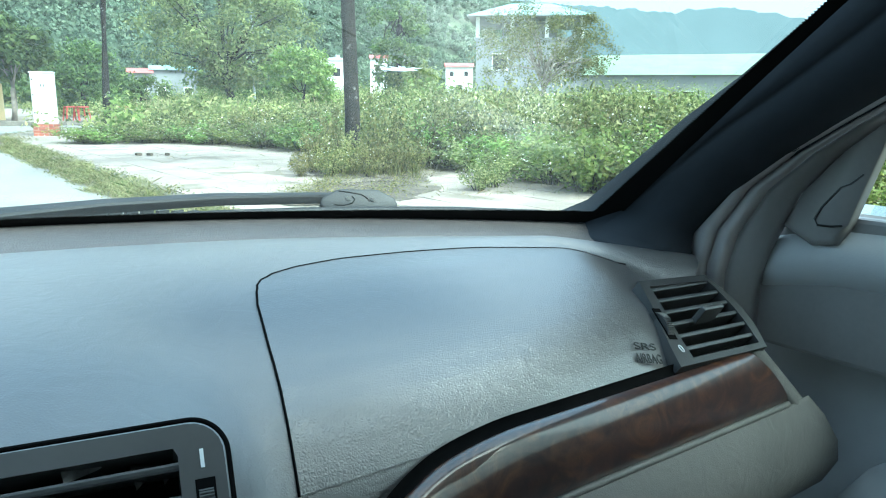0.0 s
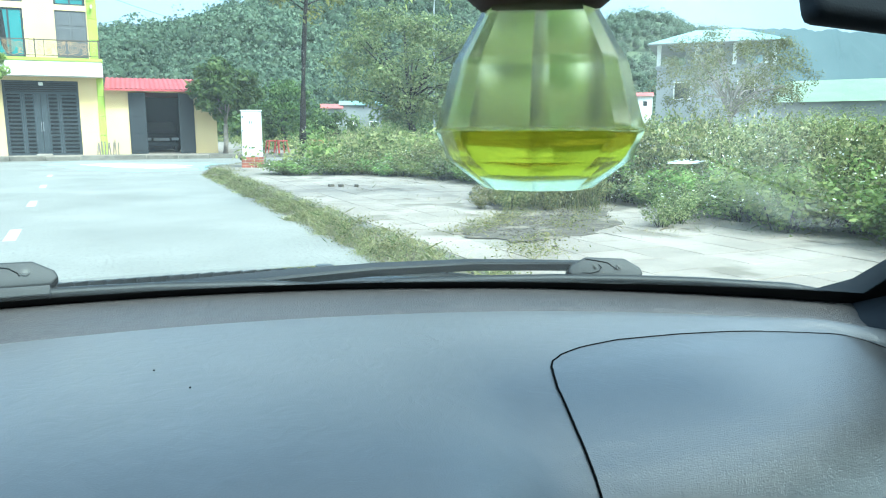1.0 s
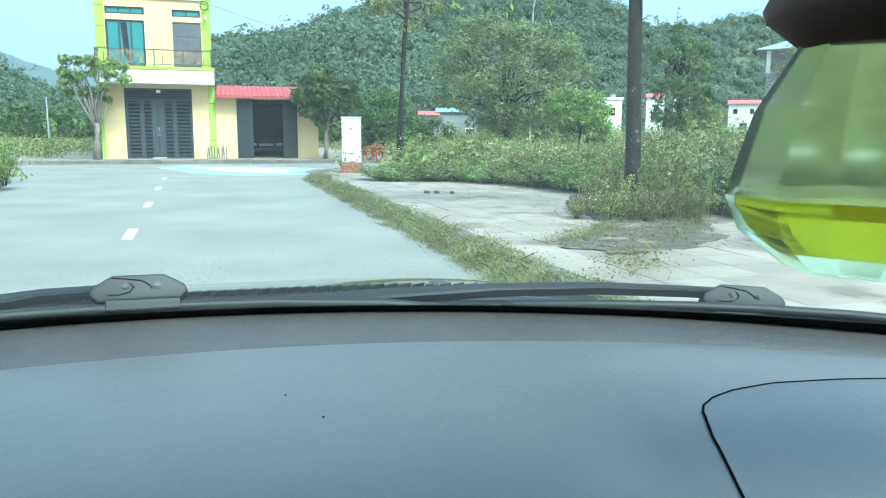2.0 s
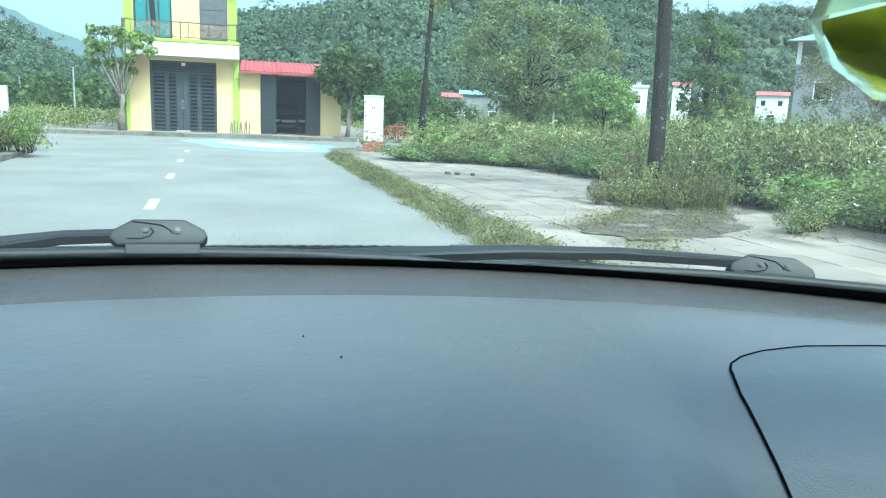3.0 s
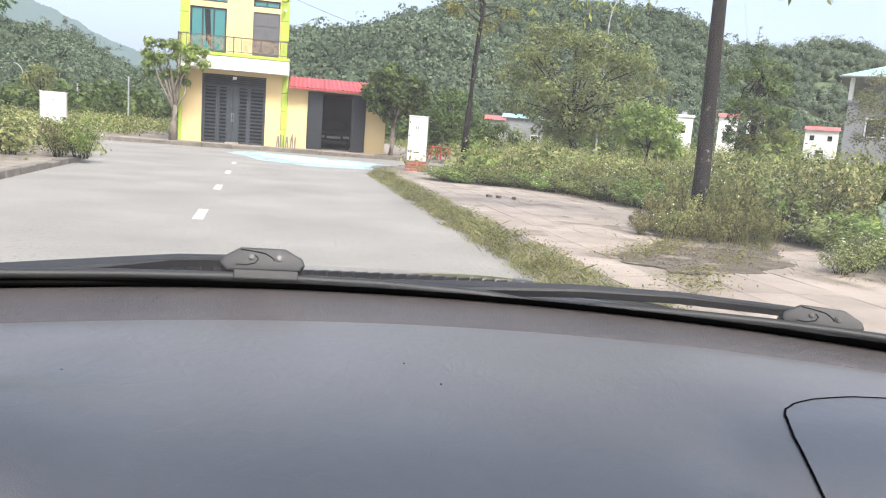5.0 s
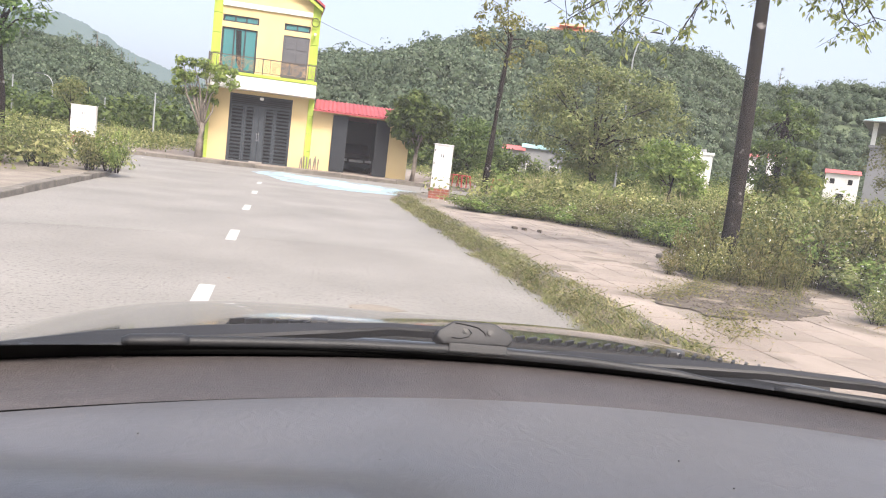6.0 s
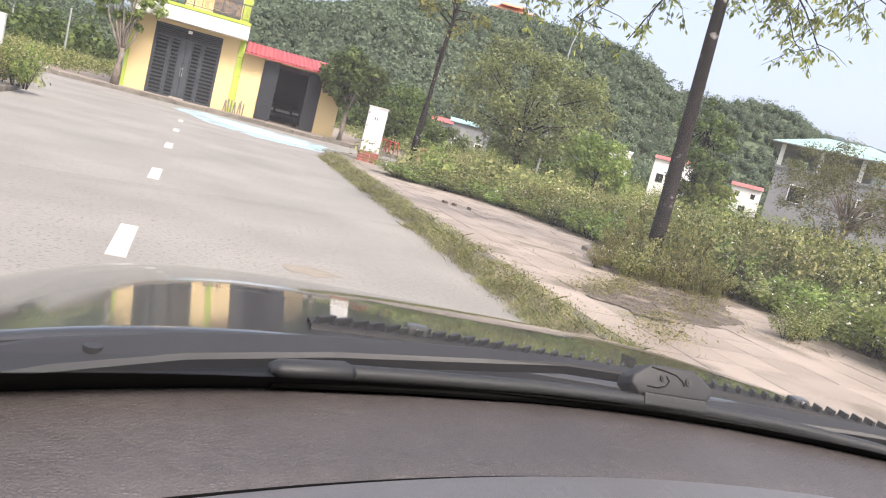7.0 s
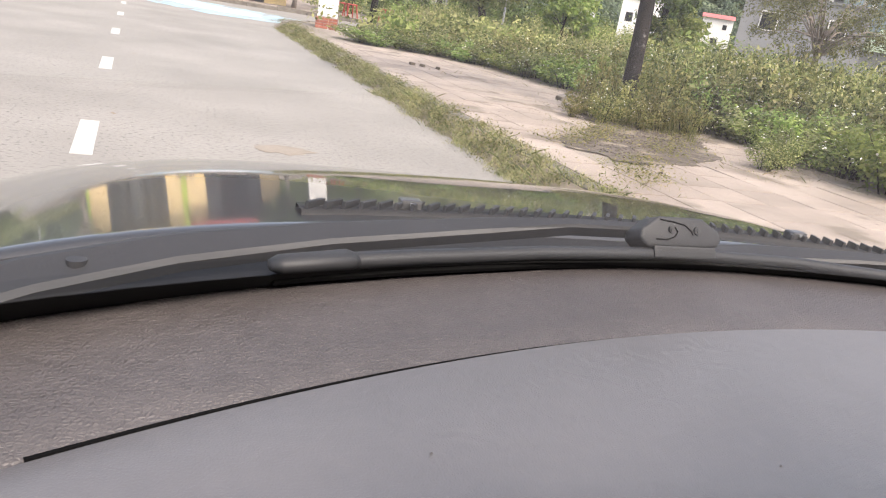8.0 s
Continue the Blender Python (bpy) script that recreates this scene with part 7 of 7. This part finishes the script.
def door(s):
    def at(x, y, z):
        return Vector((XC + s * (x - XC), y, z))
    # inner skin: belt line, dished panel, lower bulge
    cols = [1.16, 1.1, 1.06, 1.03, 1.0, 0.96, 0.9, 0.8, 0.6, 0.3, 0.0]
    rows = []
    for z, x in ((0.985, 0.674), (0.982, 0.666), (0.972, 0.656), (0.958, 0.648), (0.942, 0.646), (0.925, 0.66), (0.9, 0.684), (0.86, 0.7), (0.82, 0.698), (0.78, 0.69), (0.74, 0.68), (0.7, 0.668), (0.6, 0.66), (0.4, 0.66), (0.25, 0.67)):
        rows.append([at(x + 0.012 * smooth(1.05, 1.12, y), y, z - 0.02 * smooth(0.98, 1.1, y) * (1 if z > 0.9 else 0)) for y in cols])
    d = part("front_door", sheet(bmesh.new(), rows), "door_skin", car, "grey moulded door panel", True)
    back = [[at(0.75, y, z) for y in cols] for z in (0.25, 0.6, 0.985)]
    part("outer_skin", sheet(bmesh.new(), back + [[at(0.672, y, 0.976) for y in cols]]), "paint", d, "", True)
    # mirror triangle with the round mark of a speaker
    tri = [(0.645, 1.044, 0.972), (0.643, 1.016, 0.959), (0.643, 0.996, 0.962), (0.644, 0.988, 0.98), (0.642, 0.969, 1.04), (0.638, 0.952, 1.085), (0.64, 0.972, 1.067), (0.643, 0.998, 1.044), (0.645, 1.026, 1.006)]
    bm = bmesh.new()
    a = [bm.verts.new(at(*p)) for p in tri]
    b = [bm.verts.new(at(p[0] + 0.014, p[1], p[2])) for p in tri]
    bm.faces.new(a)
    for i in range(len(tri)):
        j = (i + 1) % len(tri)
        bm.faces.new((a[i], a[j], b[j], b[i]))
    bmesh.ops.bevel(bm, geom=[e for e in bm.edges if e.verts[0] in a and e.verts[1] in a], offset=0.006, segments=3, affect="EDGES", profile=0.6)
    t = part("mirror_triangle", bm, "door_frame", d, "smooth grey corner cover", True)
    bm = bmesh.new()
    tube(bm, [at(0.642, y, z) for y, z in ((0.979, 1.022), (0.9883, 1.0134), (0.9954, 1.01), (1.0089, 0.9928), (1.0139, 0.9823), (1.0109, 0.9775), (0.9994, 0.9778), (0.991, 0.9795))], 0.0009, 5)
    part("groove", bm, "slat", d)
    glass = part("side_window", sheet(bmesh.new(), [[at(0.695, y, 0.97), at(0.6, y * 0.8 + 0.02, 1.34)] for y in (1.0, 0.6, 0.3, 0.0)]), "side_glass", car, "clear side window")
    rows = [[at(x, y, z) for y in cols] for z, x in ((0.968, 0.69), (0.985, 0.686), (0.986, 0.676), (0.972, 0.668))]
    part("window_ledge", sheet(bmesh.new(), rows), "rubber", d, "", True)
    part("door_corner", boxed(min(at(0.658, 0, 0).x, at(0.672, 0, 0).x), max(at(0.658, 0, 0).x, at(0.672, 0, 0).x), 0.93, 1.12, 0.86, 0.985, 0.004), "door_frame", d)
    # armrest lower on the door
    bm = bmesh.new()
    tube(bm, [at(0.66, 0.98, 0.70), at(0.645, 0.93, 0.76), at(0.64, 0.8, 0.78), at(0.64, 0.4, 0.78)], [0.02, 0.035, 0.04, 0.04], 10)
    part("armrest", bm, "door_skin", d, "", True)


door(1)
door(-1)

# unseen roof, rear and floor, added to close the cabin and shape its light
rows = []
for y, z in ((0.8, 1.372), (0.7, 1.385), (0.2, 1.41), (-0.6, 1.4), (-1.1, 1.34)):
    rows.append([(XC + u * 0.62, y - (0.11 * u * u if y > 0.65 else 0), z - 0.05 * u * u) for u in (-1, -0.6, -0.2, 0.2, 0.6, 1)])
part("headliner", sheet(bmesh.new(), rows), "headliner", car, "pale cloth headliner", True)
part("roof_skin", sheet(bmesh.new(), [[Vector(p) + Vector((0, 0, 0.035)) for p in r] for r in rows]), "paint", car, "", True)
# unseen rails, added to block light between headliner and side glass
for s in (-1, 1):
    part("roof_rail", tube(bmesh.new(), [(XC + s * 0.6, 0.66, 1.325), (XC + s * 0.64, 0.5, 1.35), (XC + s * 0.655, 0.2, 1.362), (XC + s * 0.655, -0.6, 1.355), (XC + s * 0.64, -1.4, 1.3)], 0.034, 8), "headliner", car, "unseen cloth-covered rail added to block light", True)
part("rear_window", sheet(bmesh.new(), [[(XC - 0.58, -1.1, 1.325), (XC, -1.1, 1.345), (XC + 0.58, -1.1, 1.325)], [(XC - 0.6, -1.46, 1.3), (XC, -1.46, 1.31), (XC + 0.6, -1.46, 1.3)]]), "rear_glass", car, "unseen dark glass added to close the rear opening")
part("floor_pan", boxed(-0.78, 0.62, -1.5, 1.3, 0.2, 0.25), "black", car)
# unseen black panels, added to keep light from the rear off the dashboard
part("rear_bulkhead", boxed(-0.74, 0.58, -1.5, -1.42, 0.25, 1.32), "black", car)
for x in (-0.78, 0.58):
    part("rear_side", boxed(x, x + 0.04, -1.42, -0.02, 0.25, 1.345), "black", car, "unseen dark panel added to block light at the rear side")
part("bulkhead", boxed(-0.78, 0.6, 1.22, 1.26, 0.25, 0.9), "black", car)
for x in (XC - 0.36, XC + 0.36):
    bm = boxed(x - 0.25, x + 0.25, -0.45, 0.1, 0.25, 0.55, 0.06)
    box(bm, x - 0.25, x + 0.25, -0.6, -0.42, 0.45, 1.1, 0.06)
    part("front_seat", bm, "door_skin", car, "", True)

# sun visor, its lower edge tipped towards the glass
bm = bmesh.new()
box(bm, -0.1, 0.1, -0.006, 0.006, -0.06, 0.0, 0.005)
v = part("sun_visor", bm, "pillar", car, "dark sun visor tipped down", True)
v.matrix_basis = pose(0.31, 0.945, 1.211, -20, 4, -8)

# ---- bonnet, cowl and wipers ----
def hood_z(x, y):
    u = y - 1.6
    d = x + 0.12
    return 0.942 - 0.131 * u - 0.211 * max(0, u - 0.15) ** 3 - 0.36 * d ** 4 - 0.9 * max(0, u - 0.85) ** 2


rows = []
for j in range(40):
    f = j / 39
    row = []
    for i in range(61):
        d = -0.74 + 1.48 * i / 60
        x = XC + d
        y0 = 1.57 - 0.30 * d * d
        y1 = 2.72 - 0.42 * d * d
        y = y0 + (y1 - y0) * f
        row.append((x, y, hood_z(x, y)))
    rows.append(row)
lip = [(p[0], p[1] - 0.004, p[2] - 0.02) for p in rows[0]]
part("bonnet", sheet(bmesh.new(), [lip] + rows), "paint", car, "glossy black bonnet mirroring the street", True)
for s in (-1, 1):
    pts = []
    for f in [i / 12 for i in range(13)]:
        d = s * 0.74
        y = (1.57 - 0.30 * d * d) * (1 - f) + (2.72 - 0.42 * d * d) * f
        pts.append((XC + d, y, hood_z(XC + d, y)))
    wing = [[Vector(p) + Vector((s * o, 0, dz)) for p in pts] for o, dz in ((0.004, -0.006), (0.05, -0.03), (0.1, -0.09), (0.13, -0.2), (0.14, -0.5))]
    part("wing", sheet(bmesh.new(), wing), "paint", car, "", True)

# cowl panel between bonnet and glass
rows = []
for f in (0, 0.3, 0.6, 1.0):
    row = []
    for i in range(41):
        d = -0.7 + 1.4 * i / 40
        x = XC + d
        ya, yb = glass_line(x) + 0.004, 1.575 - 0.30 * d * d
        row.append((x, ya * (1 - f) + yb * f, 0.952 * (1 - f) + (hood_z(x, yb) - 0.001) * f - 0.05 * d * d * (1 - f) - 0.02 * math.sin(f * math.pi)))
    rows.append(row)
part("cowl", sheet(bmesh.new(), rows), "cowl", car, "matt black cowl panel", True)
# slatted air intake along the bonnet's rear edge
intake = part("air_intake", sheet(bmesh.new(), [[(x, 1.65 + o - 0.3 * (x - XC) ** 2, hood_z(x, 1.65 + o - 0.3 * (x - XC) ** 2) + z) for x in (-0.42 + i * 0.025 for i in range(32))] for o, z in ((-0.022, -0.004), (-0.02, 0.004), (0.02, 0.005), (0.022, -0.004))]), "cowl", car, "black slatted air intake", True)
for i in range(44):
    x = -0.405 + i * 0.017
    y = 1.65 - 0.3 * (x - XC) ** 2
    s = part("slat", boxed(-0.002, 0.002, -0.018, 0.018, -0.006, 0.003, 0.001), "wiper", intake)
    s.matrix_basis = Matrix.Translation((x, y, hood_z(x, y) + 0.008)) @ Euler((-0.12, 0.1, -0.6)).to_matrix().to_4x4()
for x in (-0.311, 0.165):
    y = 1.652 - 0.3 * (x - XC) ** 2
    nz = part("washer_nozzle", boxed(-0.011, 0.011, -0.008, 0.008, -0.004, 0.008, 0.003), "chrome", car, "small washer nozzle")
    nz.matrix_basis = Matrix.Translation((x, y, hood_z(x, y) + 0.006))
    part("jet", boxed(-0.002, 0.002, -0.0095, -0.007, 0.003, 0.006), "galv", nz)


def strap(bm, points, widths, thick, tilt=0.35):
    """A flat bar along points, tipped towards the cabin."""
    pts, rings = [Vector(p) for p in points], []
    for i, p in enumerate(pts):
        way = (pts[min(i + 1, len(pts) - 1)] - pts[max(i - 1, 0)]).normalized()
        side = way.cross(Vector((0, -math.sin(tilt), math.cos(tilt)))).normalized()
        up = side.cross(way)
        w, h = widths[i], thick
        rings.append([bm.verts.new(p + side * a * w + up * b * h) for a, b in ((-1, -1), (-1, 0.6), (-0.7, 1), (0.7, 1), (1, 0.6), (1, -1))])
    for a, b in zip(rings, rings[1:]):
        for k in range(6):
            bm.faces.new((a[k], a[(k + 1) % 6], b[(k + 1) % 6], b[k]))
    bm.faces.new(rings[0][::-1])
    bm.faces.new(rings[-1])
    return bm


def wiper(arm_pts, arm_r, blade_pts, centre, ax, label):
    arm = part("wiper_arm", strap(bmesh.new(), arm_pts, [r * 0.85 for r in arm_r], 0.005), "wiper", car, label)
    b0 = Vector(arm_pts[0])
    part("pivot_cap", tube(bmesh.new(), [b0 + Vector((0, 0, -0.04)), b0 + Vector((0, 0, -0.012)), b0 + Vector((0, 0, -0.006))], [0.02, 0.02, 0.012], 14), "wiper", arm, "", True)
    blade = part("wiper_blade", tube(bmesh.new(), blade_pts, [0.003] + [0.0056] * (len(blade_pts) - 2) + [0.003], 6, 1.0), "wiper", car, "black flat wiper blade", True)
    part("rubber_lip", tube(bmesh.new(), [Vector(p) + Vector((0, -0.003, -0.0065)) for p in blade_pts], 0.003, 6), "gap", blade)
    # adapter: a long eight-sided clip with two pins and a curved groove
    ax = Vector(ax).normalized()
    up = Vector((0, 0.42, 0.9))
    ay = up.cross(ax).normalized()
    up = ax.cross(ay).normalized()
    m = Matrix.Identity(4)
    # local x along the blade, local y up, local z towards the cabin
    for i, a in enumerate((ax, up, -ay)):
        for j in range(3):
            m[j][i] = a[j]
    outline = [(-0.041, -0.004), (-0.039, 0.003), (-0.022, 0.0135), (0.02, 0.0135), (0.037, 0.004), (0.04, -0.003), (0.034, -0.0095), (-0.034, -0.0105)]
    bm = bmesh.new()
    f = [bm.verts.new((x, y, 0.009)) for x, y in outline]
    g = [bm.verts.new((x, y, -0.011)) for x, y in outline]
    bm.faces.new(f), bm.faces.new(g[::-1])
    for i in range(8):
        j = (i + 1) % 8
        bm.faces.new((f[i], g[i], g[j], f[j]))
    bmesh.ops.bevel(bm, geom=[e for e in bm.edges], offset=0.0025, segments=3, affect="EDGES", profile=0.6)
    c = part("blade_adapter", bm, "wiper", car, "black wiper blade adapter with two pins", True)
    c.matrix_basis = Matrix.Translation(centre) @ m
    for x, r in ((-0.0115, 0.0028), (0.0145, 0.0036)):
        part("pin", tube(bmesh.new(), [(x, 0.0035, 0.0085), (x, 0.0035, 0.0105)], r, 12), "black", c)
        part("pin_tip", tube(bmesh.new(), [(x, 0.0035, 0.0105), (x, 0.0035, 0.0112)], r * 0.55, 12), "slat", c)
    part("groove", tube(bmesh.new(), [(-0.026, -0.004, 0.0092), (-0.016, -0.0045, 0.0093), (-0.008, -0.002, 0.0093), (-0.005, 0.002, 0.0093), (-0.008, 0.0055, 0.0093)], 0.0006, 5), "gap", c)
    part("groove", tube(bmesh.new(), [(-0.022, 0.0108, 0.0092), (-0.01, 0.0095, 0.0093), (0.002, 0.0075, 0.0093), (0.0085, 0.003, 0.0093), (0.01, 0.0, 0.0093)], 0.0006, 5), "gap", c)
    part("clip", boxed(-0.028, 0.033, -0.0185, -0.009, -0.006, 0.0095, 0.0015), "wiper", c)
    return blade


lb = wiper([(-0.66, 1.40, 0.928), (-0.6, 1.43, 0.94), (-0.52, 1.452, 0.953), (-0.42, 1.463, 0.966), (-0.3, 1.462, 0.98), (-0.24, 1.452, 0.989), (-0.17, 1.442, 0.993)], [0.02, 0.02, 0.018, 0.015, 0.011, 0.006, 0.005],
           [(-0.468, 1.352, 0.984), (-0.455, 1.357, 0.984), (-0.38, 1.38, 0.983), (-0.28, 1.405, 0.982), (-0.16, 1.426, 0.98), (-0.04, 1.434, 0.976), (0.06, 1.425, 0.972), (0.12, 1.412, 0.968)], (-0.157, 1.434, 0.9925), (0.99, 0.1, -0.02), "black wiper arm before the driver")
wiper([(-0.08, 1.50, 0.955), (-0.02, 1.5, 0.96), (0.08, 1.478, 0.968), (0.18, 1.455, 0.974), (0.28, 1.425, 0.977), (0.36, 1.395, 0.976), (0.4, 1.38, 0.975)], [0.014, 0.014, 0.011, 0.008, 0.006, 0.0045, 0.004],
      [(0.182, 1.437, 0.962), (0.195, 1.432, 0.962), (0.28, 1.408, 0.963), (0.36, 1.382, 0.963), (0.42, 1.36, 0.962), (0.5, 1.322, 0.96), (0.575, 1.275, 0.957), (0.6, 1.26, 0.955)], (0.413, 1.374, 0.9685), (0.93, -0.36, -0.04), "black wiper arm before the passenger")
part("end_cap", tube(bmesh.new(), [(-0.47, 1.352, 0.985), (-0.464, 1.353, 0.985), (-0.425, 1.366, 0.985), (-0.42, 1.368, 0.984)], [0.004, 0.0075, 0.008, 0.006], 20, 0.75), "wiper", lb, "rounded end cap with a pale moulded mark", True)
part("arm_rivet", tube(bmesh.new(), [(-0.575, 1.436, 0.946), (-0.575, 1.436, 0.951)], 0.006, 16), "wiper", lb)


# ---- hanging air freshener ----
def lathe(bm, profile, seg, flats=False):
    rings = [[bm.verts.new((r * math.cos(2 * math.pi * k / seg), r * math.sin(2 * math.pi * k / seg), z)) for k in range(seg)] for r, z in profile]
    for a, b in zip(rings, rings[1:]):
        for k in range(seg):
            bm.faces.new((a[k], a[(k + 1) % seg], b[(k + 1) % seg], b[k]))
    bm.faces.new(rings[0][::-1])
    bm.faces.new(rings[-1])
    return bm


f = empty("air_freshener", pose(0.036, 0.85, 1.1085, 0, 0, 12) @ Matrix.Diagonal((0.93, 0.93, 0.95, 1)), "hanging faceted perfume bottle with green perfume and a wooden cap", "air freshener")
part("bottle", lathe(bmesh.new(), [(0.012, 0.0), (0.02, 0.006), (0.0225, 0.012), (0.0185, 0.026), (0.0125, 0.036), (0.0115, 0.039)], 8), "bottle", f, "faceted clear glass")
part("perfume", lathe(bmesh.new(), [(0.0125, 0.0035), (0.0178, 0.007), (0.0202, 0.0105), (0.0203, 0.012)], 8), "perfume", f, "yellow-green perfume")
part("cap", lathe(bmesh.new(), [(0.0125, 0.0365), (0.0175, 0.0405), (0.0183, 0.0425), (0.0135, 0.053), (0.0088, 0.0635), (0.006, 0.07), (0.003, 0.0745)], 28), "cap_wood", f, "dark turned wooden cap", True)
part("cord", tube(bmesh.new(), [(0, 0, 0.074), (0.001, 0.0, 0.14), (0, 0, 0.262)], 0.0009, 6), "cap_wood", f)

for s in (-1, 1):
    for y in (2.1, -0.62):
        x = XC + s * 0.72
        w = part("wheel", tube(bmesh.new(), [(x - 0.1, y, 0.3), (x - 0.085, y, 0.3), (x + 0.085, y, 0.3), (x + 0.1, y, 0.3)], [0.27, 0.302, 0.302, 0.27], 28), "black", car)
        part("rim", tube(bmesh.new(), [(x - 0.104, y, 0.3), (x + 0.104, y, 0.3)], 0.2, 20), "galv", w)

paving()
